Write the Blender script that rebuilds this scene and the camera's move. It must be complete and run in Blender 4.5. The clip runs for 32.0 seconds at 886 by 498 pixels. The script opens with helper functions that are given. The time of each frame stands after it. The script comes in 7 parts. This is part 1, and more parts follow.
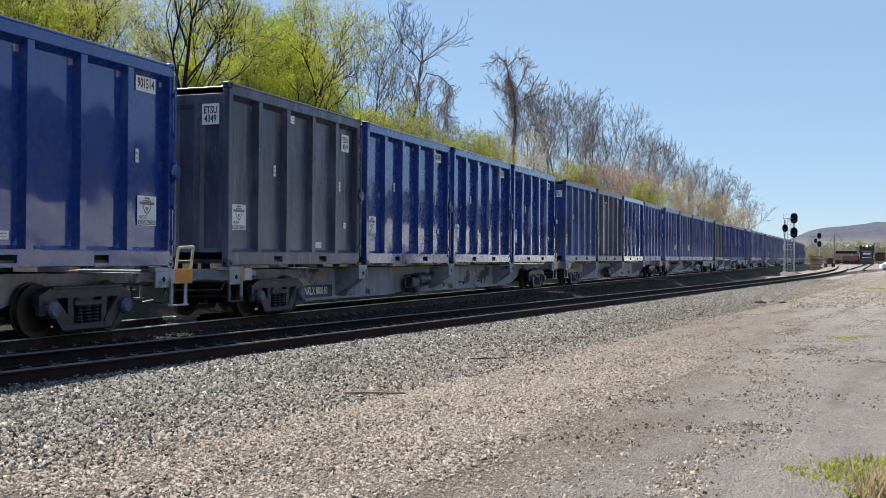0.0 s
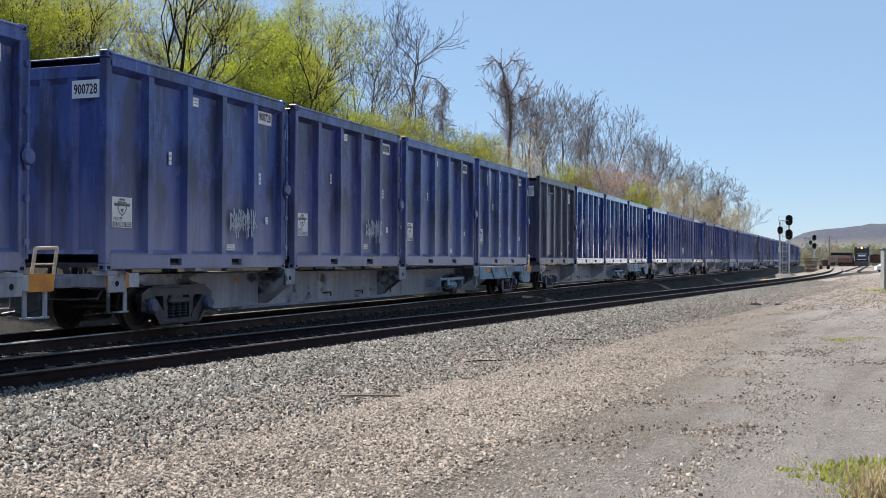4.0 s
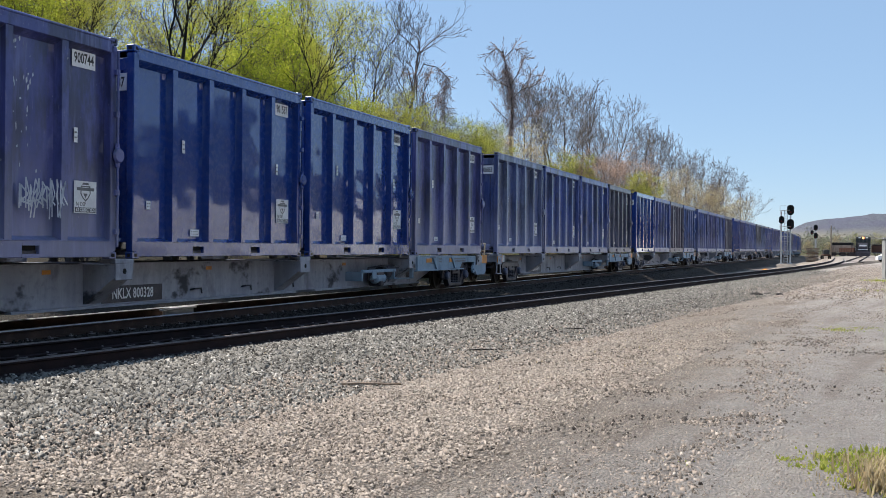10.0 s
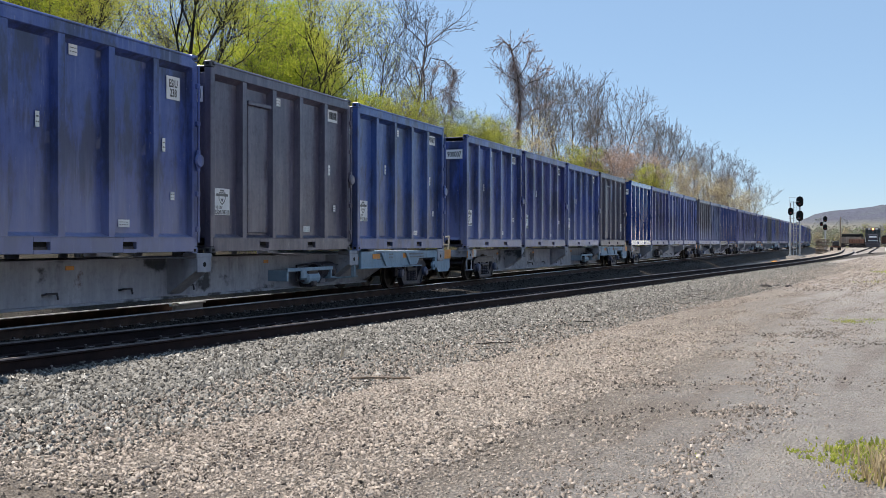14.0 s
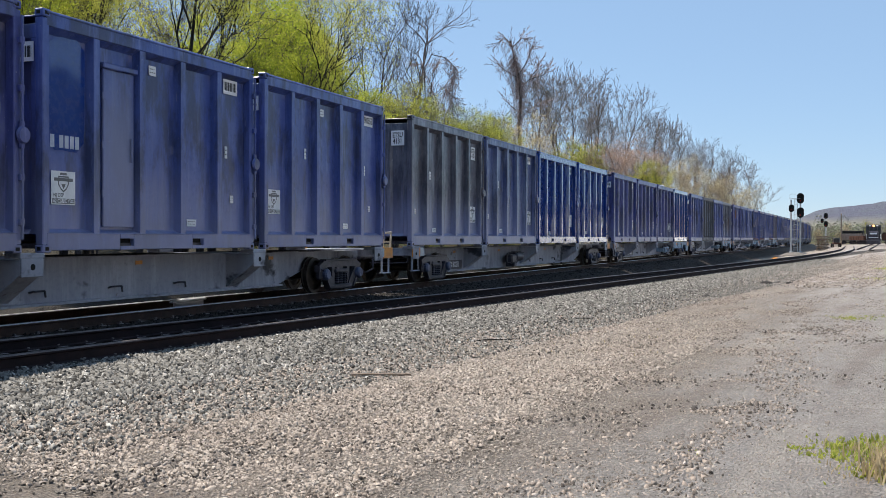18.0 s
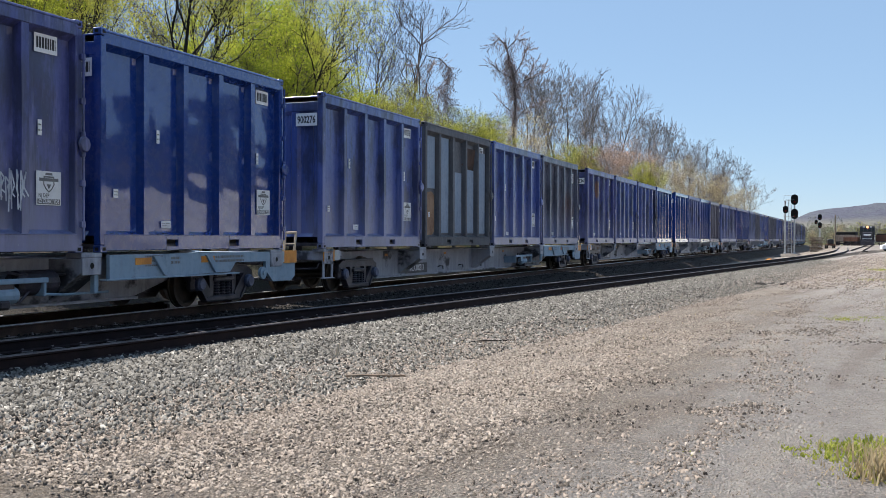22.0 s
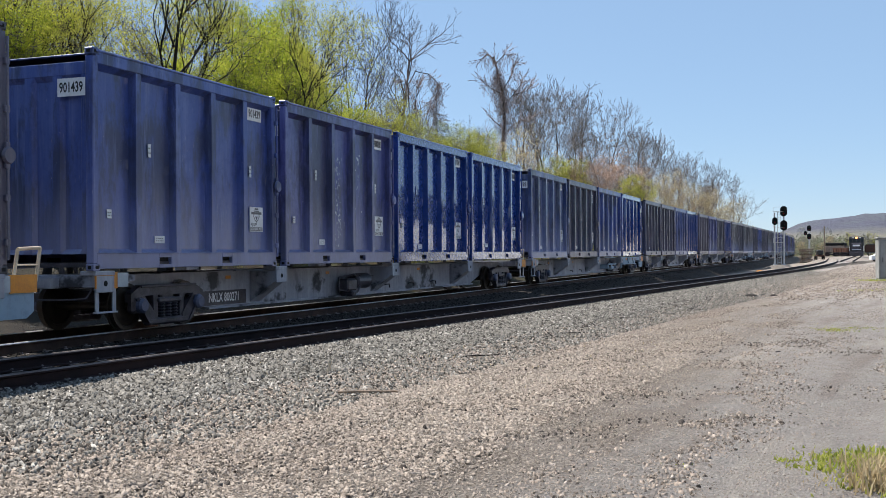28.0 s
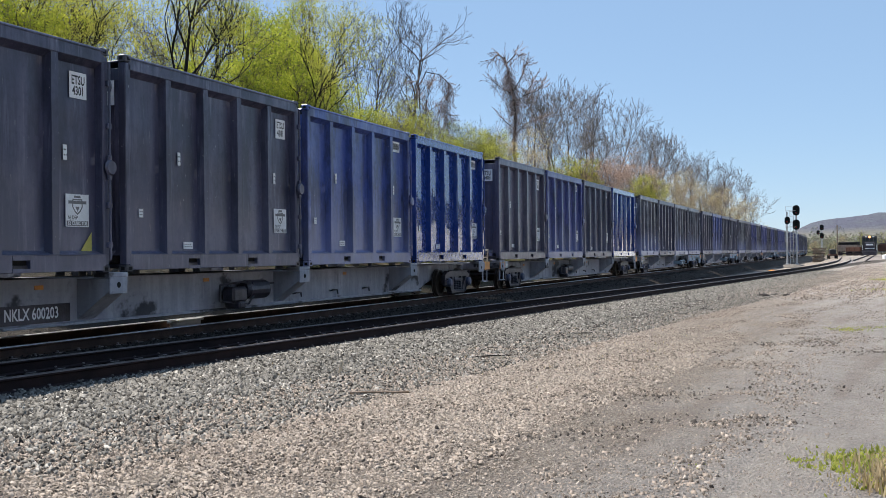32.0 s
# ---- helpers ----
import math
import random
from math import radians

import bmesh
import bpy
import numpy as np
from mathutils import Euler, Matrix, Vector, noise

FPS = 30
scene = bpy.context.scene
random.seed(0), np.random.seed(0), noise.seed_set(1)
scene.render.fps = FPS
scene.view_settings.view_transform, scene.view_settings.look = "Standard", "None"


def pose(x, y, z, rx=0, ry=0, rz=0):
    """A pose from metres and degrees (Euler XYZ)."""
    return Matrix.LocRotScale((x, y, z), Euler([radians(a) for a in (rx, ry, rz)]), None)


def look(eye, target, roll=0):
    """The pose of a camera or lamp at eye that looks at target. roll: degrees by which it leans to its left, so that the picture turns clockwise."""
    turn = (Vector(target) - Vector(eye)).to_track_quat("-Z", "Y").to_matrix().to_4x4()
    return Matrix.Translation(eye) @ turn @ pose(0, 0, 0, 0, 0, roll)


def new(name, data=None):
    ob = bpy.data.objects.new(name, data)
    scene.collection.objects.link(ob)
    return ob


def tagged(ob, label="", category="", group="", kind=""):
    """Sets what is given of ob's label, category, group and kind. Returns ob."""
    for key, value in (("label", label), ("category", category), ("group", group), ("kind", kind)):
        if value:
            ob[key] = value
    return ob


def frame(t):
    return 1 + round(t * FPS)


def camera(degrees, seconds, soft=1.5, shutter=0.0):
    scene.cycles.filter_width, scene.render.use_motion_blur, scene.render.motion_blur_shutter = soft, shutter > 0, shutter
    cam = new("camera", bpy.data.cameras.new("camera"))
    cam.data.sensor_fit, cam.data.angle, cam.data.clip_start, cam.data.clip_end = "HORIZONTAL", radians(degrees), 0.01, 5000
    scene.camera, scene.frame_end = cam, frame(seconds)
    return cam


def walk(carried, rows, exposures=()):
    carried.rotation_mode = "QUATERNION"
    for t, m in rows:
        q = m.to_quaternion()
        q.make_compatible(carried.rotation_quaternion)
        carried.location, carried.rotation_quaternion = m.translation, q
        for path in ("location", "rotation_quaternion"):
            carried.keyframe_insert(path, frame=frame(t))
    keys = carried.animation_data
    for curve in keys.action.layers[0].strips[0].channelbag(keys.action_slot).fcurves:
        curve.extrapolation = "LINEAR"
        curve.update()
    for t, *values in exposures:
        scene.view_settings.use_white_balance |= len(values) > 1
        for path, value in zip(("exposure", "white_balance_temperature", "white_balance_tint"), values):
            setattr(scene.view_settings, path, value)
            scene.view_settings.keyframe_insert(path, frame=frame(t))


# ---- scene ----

# ---- camera and its walk ----
EYE_Z = 1.32
cam = camera(45.93, 32.0, soft=0.6)
# seconds, heading from +x towards +y, tilt up, lean: degrees
TURNS = [
    (0.0, 20.19, 0.38, 0.39), (0.5, 20.15, 0.38, 0.48), (1.0, 20.13, 0.43, 0.51), (1.5, 20.0, 0.46, 0.52), (2.0, 19.95, 0.45, 0.45),
    (2.5, 19.88, 0.41, 0.49), (3.0, 19.89, 0.39, 0.42), (3.5, 19.89, 0.46, 0.32), (5.5, 20.25, 0.62, 0.2), (6.0, 20.28, 0.55, 0.04),
    (6.5, 20.21, 0.52, 0.18), (7.0, 20.2, 0.48, 0.1), (7.5, 20.17, 0.42, 0.19), (8.0, 20.09, 0.35, 0.1), (8.5, 20.0, 0.27, 0.33),
    (9.0, 19.97, 0.12, 0.36), (9.5, 20.01, 0.06, 0.43), (10.0, 20.01, -0.1, 0.47), (10.5, 20.05, -0.35, 0.35), (11.0, 19.98, -0.38, 0.41),
    (11.5, 19.93, -0.4, 0.32), (12.0, 19.98, -0.46, 0.34), (12.5, 20.03, -0.45, 0.1), (13.0, 20.17, -0.43, 0.17), (13.5, 20.37, -0.47, 0.13),
    (14.0, 20.47, -0.44, 0.12), (14.5, 20.52, -0.37, 0.1), (16.5, 20.65, -0.46, 0.1), (17.0, 20.64, -0.49, 0.06), (17.5, 20.6, -0.49, 0.08),
    (18.0, 20.5, -0.62, 0.13), (18.5, 20.44, -0.69, 0.28), (19.0, 20.43, -0.71, 0.23), (19.5, 20.42, -0.69, 0.56), (20.0, 20.36, -0.68, 0.52),
    (20.5, 20.28, -0.72, 0.49), (21.0, 20.24, -0.7, 0.27), (21.5, 20.2, -0.65, 0.21), (22.0, 20.21, -0.56, 0.15), (22.5, 20.18, -0.6, 0.35),
    (23.0, 20.12, -0.64, 0.29), (23.5, 20.08, -0.69, 0.29), (24.0, 20.06, -0.74, 0.21), (24.5, 20.1, -0.79, 0.33), (25.0, 20.11, -0.78, 0.28),
    (25.5, 20.14, -0.89, 0.44), (27.5, 19.75, 0.08, -0.32), (28.0, 19.7, 0.26, -0.44), (28.5, 19.67, 0.32, -0.56), (29.0, 19.7, 0.37, -0.58),
    (29.5, 19.89, 0.37, -0.54), (30.0, 20.01, 0.3, -0.4), (30.5, 20.24, 0.31, -0.42), (31.0, 20.24, 0.25, -0.39), (31.5, 20.29, 0.26, -0.51),
    (32.0, 20.32, 0.29, -0.62)]
walk(cam, [(t, pose(0, 0, EYE_Z, 90 + p, 0, h - 90) @ pose(0, 0, 0, 0, 0, r)) for t, h, p, r in TURNS])

# ---- world, sun, exposure ----
SUN_TO = Vector((0.28, 0.62, 1.0)).normalized()
world = bpy.data.worlds.new("world")
scene.world = world
world.use_nodes = True
wn = world.node_tree.nodes
sky = wn.new("ShaderNodeTexSky")
sky.sky_type = "NISHITA"
sky.sun_disc = False
sky.sun_elevation = math.asin(SUN_TO.z)
sky.sun_rotation = math.atan2(SUN_TO.x, SUN_TO.y)
sky.air_density, sky.dust_density, sky.ozone_density = 0.8, 0.0, 2.0
# a little even haze over the clear sky
haze = wn.new("ShaderNodeMix")
haze.data_type = "RGBA"
haze.inputs[0].default_value = 0.62
haze.inputs[7].default_value = (2.55, 3.9, 5.8, 1)
world.node_tree.links.new(sky.outputs[0], haze.inputs[6])
world.node_tree.links.new(haze.outputs[2], wn["Background"].inputs[0])
wn["Background"].inputs[1].default_value = 0.09
sun = new("sun", bpy.data.lights.new("sun", "SUN"))
sun.data.energy, sun.data.angle, sun.data.color = 5.0, radians(0.53), (1.0, 0.95, 0.87)
sun.matrix_world = look(SUN_TO * 100, (0, 0, 0))
scene.view_settings.exposure = 0.68

# ---- materials ----


class Nodes:
    """A short hand for writing node materials."""

    def __init__(self, name):
        self.mat = bpy.data.materials.new(name)
        self.mat.use_nodes = True
        self.tree = self.mat.node_tree
        self.bsdf = self.tree.nodes["Principled BSDF"]
        self.pos = None

    def add(self, kind, operation=""):
        n = self.tree.nodes.new(kind)
        if operation:
            n.operation = operation
        return n

    def link(self, a, b):
        self.tree.links.new(a, b)

    def place(self, coords="Object"):
        return self.add("ShaderNodeTexCoord").outputs[coords]

    def mapped(self, scale=(1, 1, 1), coords="Object", shift=True):
        m = self.add("ShaderNodeMapping")
        m.inputs["Scale"].default_value = scale
        self.link(self.place(coords), m.inputs["Vector"])
        if not shift:
            return m.outputs[0]
        info = self.add("ShaderNodeObjectInfo")
        mul = self.math("MULTIPLY", info.outputs["Random"], 37.0)
        comb = self.add("ShaderNodeCombineXYZ")
        for k in range(3):
            self.link(mul, comb.inputs[k])
        vec = self.add("ShaderNodeVectorMath", "ADD")
        self.link(m.outputs[0], vec.inputs[0])
        self.link(comb.outputs[0], vec.inputs[1])
        return vec.outputs[0]

    def noise(self, scale, detail=4, rough=0.55, vec=None):
        n = self.add("ShaderNodeTexNoise")
        n.inputs["Scale"].default_value, n.inputs["Detail"].default_value, n.inputs["Roughness"].default_value = scale, detail, rough
        self.link(vec if vec is not None else self.place(), n.inputs["Vector"])
        return n.outputs[0]

    def math(self, op, a, b=0.0, clamp=False):
        n = self.add("ShaderNodeMath", op)
        n.use_clamp = clamp
        for k, v in enumerate((a, b)):
            if isinstance(v, (int, float)):
                n.inputs[k].default_value = v
            else:
                self.link(v, n.inputs[k])
        return n.outputs[0]

    def ramp(self, fac, lo, hi):
        n = self.add("ShaderNodeMapRange")
        n.interpolation_type = "SMOOTHSTEP"
        n.inputs["From Min"].default_value, n.inputs["From Max"].default_value = lo, hi
        self.link(fac, n.inputs["Value"])
        return n.outputs[0]

    def mix(self, fac, a, b):
        n = self.add("ShaderNodeMix")
        n.data_type = "RGBA"
        if isinstance(fac, (int, float)):
            n.inputs[0].default_value = fac
        else:
            self.link(fac, n.inputs[0])
        for k, v in ((6, a), (7, b)):
            if isinstance(v, tuple):
                n.inputs[k].default_value = (*v, 1)
            else:
                self.link(v, n.inputs[k])
        return n.outputs[2]

    def bump(self, height, strength=0.3, distance=0.01):
        n = self.add("ShaderNodeBump")
        n.inputs["Strength"].default_value, n.inputs["Distance"].default_value = strength, distance
        self.link(height, n.inputs["Height"])
        self.link(n.outputs[0], self.bsdf.inputs["Normal"])

    def set(self, color=None, rough=None, metal=None):
        for key, v in (("Base Color", color), ("Roughness", rough), ("Metallic", metal)):
            if v is None:
                continue
            if isinstance(v, tuple):
                self.bsdf.inputs[key].default_value = (*v, 1)
            elif isinstance(v, (int, float)):
                self.bsdf.inputs[key].default_value = v
            else:
                self.link(v, self.bsdf.inputs[key])
        return self.mat


def plain(name, a, b, scale=3.0, rough=0.7, metal=0.0, bump=0.2, fine=40.0):
    """Two tones mixed by broad and fine grain."""
    n = Nodes(name)
    v = n.mapped()
    f = n.math("ADD", n.math("MULTIPLY", n.noise(scale, vec=v), 0.7), n.math("MULTIPLY", n.noise(fine, 3, vec=v), 0.3))
    n.bump(n.noise(fine, 3, vec=v), bump, 0.01)
    if rough > 0.65:
        n.bsdf.inputs["Specular IOR Level"].default_value = 0.15
    return n.set(n.mix(n.ramp(f, 0.35, 0.65), a, b), rough, metal)


def paint(name, main, faded, gloss, rust=0.1, streak=0.5, dust=0.3, coat=0.0, wave=0.05, low=0.0, grease=0.0, blot=None):
    """Weathered steel paint: faded streaks running down, road dust towards the floor, rust spots, dents."""
    n = Nodes(name)
    down = n.mapped((1.6, 1.6, 0.16))
    v = n.mapped((1, 1, 1))
    broad = n.noise(0.7, 3, vec=v)
    streaks = n.noise(2.2, 6, 0.65, vec=down)
    fine = n.noise(9.0, 6, 0.7, vec=v)
    col = n.mix(n.math("MULTIPLY", n.ramp(n.math("ADD", n.math("MULTIPLY", streaks, 0.65), n.math("MULTIPLY", broad, 0.35)), 0.42, 0.66), streak), main, faded)
    col = n.mix(n.math("MULTIPLY", n.ramp(fine, 0.45, 0.75), 0.35), col, tuple(0.55 * c for c in main))
    col = n.mix(n.math("MULTIPLY", n.ramp(n.noise(1.3, 8, 0.75, vec=v), 0.66 - 0.1 * rust, 0.75), min(1.0, rust * 3)), col, (0.13, 0.06, 0.035))
    col = n.mix(n.math("MULTIPLY", n.ramp(n.noise(3.5, 7, 0.7, vec=down), 0.5, 0.8), dust), col, (0.27, 0.28, 0.32))
    # thin scratches running down, and dull dark scuffs
    col = n.mix(n.math("MULTIPLY", n.ramp(n.noise(5.0, 3, 0.6, vec=n.mapped((7, 7, 0.7))), 0.66, 0.73), 0.1 if coat > 0.95 else 0.35), col, (0.38, 0.39, 0.43))
    col = n.mix(n.math("MULTIPLY", n.ramp(n.noise(1.7, 6, 0.65, vec=n.mapped((1, 1, 0.45))), 0.56, 0.7), 0.2 if coat > 0.95 else 0.5), col, tuple(0.35 * c for c in main))
    if low:
        # old soot in broad uneven bands, and pale chalky runs between
        grime = n.noise(1.0, 6, 0.68, vec=n.mapped((1.5, 1.5, 0.5)))
        col = n.mix(n.math("MULTIPLY", n.ramp(grime, 0.44, 0.6), 0.7), col, (0.03, 0.034, 0.055))
        runs = n.noise(1.4, 5, 0.7, vec=n.mapped((3.2, 3.2, 0.28)))
        col = n.mix(n.math("MULTIPLY", n.ramp(runs, 0.54, 0.72), 0.45), col, tuple(min(0.5, 1.25 * c + 0.05) for c in faded))
        col = n.mix(n.math("MULTIPLY", n.ramp(n.noise(14.0, 3, 0.6, vec=v), 0.7, 0.76), 0.5), col, (0.42, 0.43, 0.46))
    if blot:
        # one large stain: its middle, its half width and half height, and its colour
        bx, bz, rx, rz, tone = blot
        at = n.add("ShaderNodeSeparateXYZ")
        n.link(n.place(), at.inputs[0])
        dx = n.math("DIVIDE", n.math("SUBTRACT", at.outputs["X"], bx), rx)
        dz = n.math("DIVIDE", n.math("SUBTRACT", at.outputs["Z"], bz), rz)
        far_off = n.math("SQRT", n.math("ADD", n.math("MULTIPLY", dx, dx), n.math("MULTIPLY", dz, dz)))
        far_off = n.math("ADD", far_off, n.math("MULTIPLY", n.noise(2.6, 6, 0.7, vec=down), 0.9))
        col = n.mix(n.math("MULTIPLY", n.ramp(far_off, 1.5, 1.0), 0.85), col, tone)
    if grease:
        # black grease thrown up from the running gear
        col = n.mix(n.math("MULTIPLY", n.ramp(n.noise(0.75, 5, 0.6, vec=n.mapped((1, 1, 1.3))), 0.56, 0.64), grease), col, (0.012, 0.012, 0.014))
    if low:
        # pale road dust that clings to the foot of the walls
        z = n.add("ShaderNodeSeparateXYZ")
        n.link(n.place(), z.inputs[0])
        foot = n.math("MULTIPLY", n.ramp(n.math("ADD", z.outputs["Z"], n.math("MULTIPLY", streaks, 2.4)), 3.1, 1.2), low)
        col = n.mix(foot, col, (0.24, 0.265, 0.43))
    dent = n.math("ADD", n.noise(1.3, 1, vec=v), n.math("MULTIPLY", n.noise(26, 4, vec=v), 0.03 if coat < 0.95 else 0.004))
    if coat > 0.95:
        # shallow round dents knocked in from outside
        bowl = n.add("ShaderNodeTexVoronoi")
        bowl.feature = "SMOOTH_F1"
        bowl.inputs["Scale"].default_value = 1.4
        n.link(n.mapped((1, 1, 1.2)), bowl.inputs["Vector"])
        dent = n.math("ADD", dent, n.math("MULTIPLY", n.ramp(bowl.outputs["Distance"], 0.05, 0.5), 0.3))
    n.bump(dent, 0.55, wave)
    rough = n.math("ADD", n.math("MULTIPLY", n.ramp(fine, 0.35, 0.8), 0.22), gloss)
    n.bsdf.inputs["Specular IOR Level"].default_value = 0.2
    n.bsdf.inputs["Coat Weight"].default_value = coat
    n.bsdf.inputs["Coat Roughness"].default_value = 0.05 if coat > 0.95 else 0.27
    n.bsdf.inputs["Coat IOR"].default_value = 1.62
    return n.set(col, rough, 0.0)


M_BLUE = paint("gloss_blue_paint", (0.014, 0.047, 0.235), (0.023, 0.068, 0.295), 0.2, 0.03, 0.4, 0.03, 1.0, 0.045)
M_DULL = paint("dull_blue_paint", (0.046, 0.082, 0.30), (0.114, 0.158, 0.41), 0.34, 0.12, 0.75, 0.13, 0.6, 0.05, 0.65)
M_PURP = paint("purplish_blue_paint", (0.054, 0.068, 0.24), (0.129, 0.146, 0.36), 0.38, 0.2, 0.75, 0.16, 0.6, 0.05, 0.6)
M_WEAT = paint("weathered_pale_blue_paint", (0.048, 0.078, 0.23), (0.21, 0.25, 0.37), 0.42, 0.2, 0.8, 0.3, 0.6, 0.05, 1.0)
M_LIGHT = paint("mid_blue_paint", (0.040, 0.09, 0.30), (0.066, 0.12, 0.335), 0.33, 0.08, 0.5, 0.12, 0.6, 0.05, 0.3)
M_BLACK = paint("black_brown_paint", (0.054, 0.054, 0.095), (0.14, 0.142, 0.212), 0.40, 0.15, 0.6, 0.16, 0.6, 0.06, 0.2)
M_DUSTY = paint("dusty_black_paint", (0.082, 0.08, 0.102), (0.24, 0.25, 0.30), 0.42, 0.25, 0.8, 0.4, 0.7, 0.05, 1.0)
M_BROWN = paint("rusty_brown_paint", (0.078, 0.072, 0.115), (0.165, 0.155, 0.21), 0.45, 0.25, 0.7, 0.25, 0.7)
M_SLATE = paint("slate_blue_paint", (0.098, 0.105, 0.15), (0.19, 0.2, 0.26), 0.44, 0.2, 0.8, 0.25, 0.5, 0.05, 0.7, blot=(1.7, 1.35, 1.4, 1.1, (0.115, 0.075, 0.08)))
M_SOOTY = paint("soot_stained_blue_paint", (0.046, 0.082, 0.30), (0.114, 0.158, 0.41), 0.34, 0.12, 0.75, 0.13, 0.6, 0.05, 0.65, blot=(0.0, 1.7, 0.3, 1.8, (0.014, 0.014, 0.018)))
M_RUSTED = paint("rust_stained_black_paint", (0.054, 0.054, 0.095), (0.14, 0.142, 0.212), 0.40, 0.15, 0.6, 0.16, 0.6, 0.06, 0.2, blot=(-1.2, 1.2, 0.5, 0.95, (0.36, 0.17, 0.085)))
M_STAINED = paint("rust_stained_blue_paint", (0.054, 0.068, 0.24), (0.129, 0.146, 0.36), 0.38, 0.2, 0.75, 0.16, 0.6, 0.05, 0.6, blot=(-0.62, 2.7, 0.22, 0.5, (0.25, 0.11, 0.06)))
M_GREY = paint("blue_grey_paint", (0.10, 0.105, 0.12), (0.16, 0.165, 0.18), 0.48, 0.3, 0.7, 0.3)
M_SILL = paint("grey_sill_paint", (0.32, 0.335, 0.39), (0.49, 0.505, 0.56), 0.5, 0.4, 0.8, 0.2, grease=0.85)
M_PALE = paint("pale_blue_sill_paint", (0.26, 0.37, 0.48), (0.36, 0.45, 0.54), 0.5, 0.25, 0.6, 0.3)
M_ORANGE = plain("orange_reflector_paint", (0.75, 0.30, 0.03), (0.55, 0.2, 0.03), 4, 0.45)
M_RUST = plain("rust_patch", (0.40, 0.27, 0.18), (0.24, 0.14, 0.09), 2.2, 0.8, 0, 0.4)
M_FLAP = plain("torn_rusty_sheet", (0.10, 0.06, 0.045), (0.05, 0.035, 0.03), 3, 0.7, 0, 0.4)
M_STEEL = plain("dark_cast_steel", (0.022, 0.02, 0.027), (0.066, 0.06, 0.078), 4, 0.42, 0.1, 0.3)
M_CAP = plain("blue_grey_bearing_cap", (0.11, 0.13, 0.21), (0.06, 0.07, 0.12), 6, 0.45, 0.1, 0.2)
M_WHEEL = plain("wheel_steel", (0.05, 0.04, 0.035), (0.09, 0.07, 0.055), 3, 0.5, 0.5, 0.2)
M_TREAD = plain("polished_rail_top", (0.82, 0.82, 0.83), (0.7, 0.7, 0.7), 2, 0.34, 0.7, 0.05)
M_DULLTOP = plain("dull_rail_top", (0.16, 0.13, 0.12), (0.07, 0.055, 0.05), 2, 0.5, 0.5, 0.1)
M_RAIL = plain("rusted_rail_side", (0.030, 0.019, 0.020), (0.018, 0.013, 0.015), 3, 0.75, 0.1, 0.3)
M_PLATE = plain("worn_tie_plate", (0.28, 0.24, 0.24), (0.12, 0.1, 0.1), 9, 0.55, 0.2, 0.3)
M_RUSTY = plain("rust_brown_rail_side", (0.085, 0.05, 0.038), (0.045, 0.028, 0.023), 3, 0.7, 0.1, 0.3)
M_TIE = plain("creosoted_timber", (0.03, 0.026, 0.025), (0.055, 0.047, 0.042), 4, 0.85, 0, 0.5)
M_CAST = plain("worn_corner_steel", (0.10, 0.10, 0.115), (0.05, 0.05, 0.06), 6, 0.5, 0.3, 0.3)
M_WHITE = plain("white_decal", (0.86, 0.87, 0.88), (0.76, 0.76, 0.77), 5, 0.5, 0, 0.02)
M_INK = plain("black_ink", (0.015, 0.015, 0.017), (0.03, 0.03, 0.032), 8, 0.5, 0, 0.02)
M_BARS = plain("grey_print", (0.12, 0.12, 0.13), (0.2, 0.2, 0.2), 8, 0.5, 0, 0.02)
M_YELL = plain("yellow_decal", (0.55, 0.5, 0.12), (0.45, 0.42, 0.1), 8, 0.5, 0, 0.02)
# plain black, also painted in as the shade inside holes
M_DARK = plain("black_and_hole_shade", (0.012, 0.012, 0.012), (0.02, 0.02, 0.02), 5, 0.7)
M_ALU = plain("galvanised_steel", (0.55, 0.55, 0.56), (0.42, 0.43, 0.44), 5, 0.45, 0.1, 0.1)
M_RED = plain("red_lens", (0.5, 0.03, 0.02), (0.4, 0.02, 0.02), 8, 0.2)
M_CLEAR = plain("clear_reflector", (0.35, 0.42, 0.48), (0.3, 0.36, 0.42), 8, 0.25)
M_PATCH = paint("pale_patch_paint", (0.25, 0.32, 0.42), (0.34, 0.39, 0.46), 0.5, 0.25, 0.6, 0.2)
M_TAG = plain("spray_paint", (0.55, 0.6, 0.68), (0.4, 0.45, 0.55), 6, 0.5, 0, 0.02)
M_HOOP = plain("sun_bleached_handrail_paint", (0.66, 0.55, 0.40), (0.5, 0.42, 0.32), 6, 0.5, 0, 0.1)
M_WOOD = plain("weathered_timber", (0.33, 0.25, 0.19), (0.2, 0.15, 0.11), 5, 0.85, 0, 0.4)
M_MOUND = plain("gravel_mound", (0.2, 0.18, 0.16), (0.12, 0.105, 0.095), 4, 0.9, 0, 0.6)
M_CONC = plain("grey_concrete", (0.32, 0.32, 0.31), (0.24, 0.24, 0.23), 2, 0.85, 0, 0.2)

# ---- mesh building ----


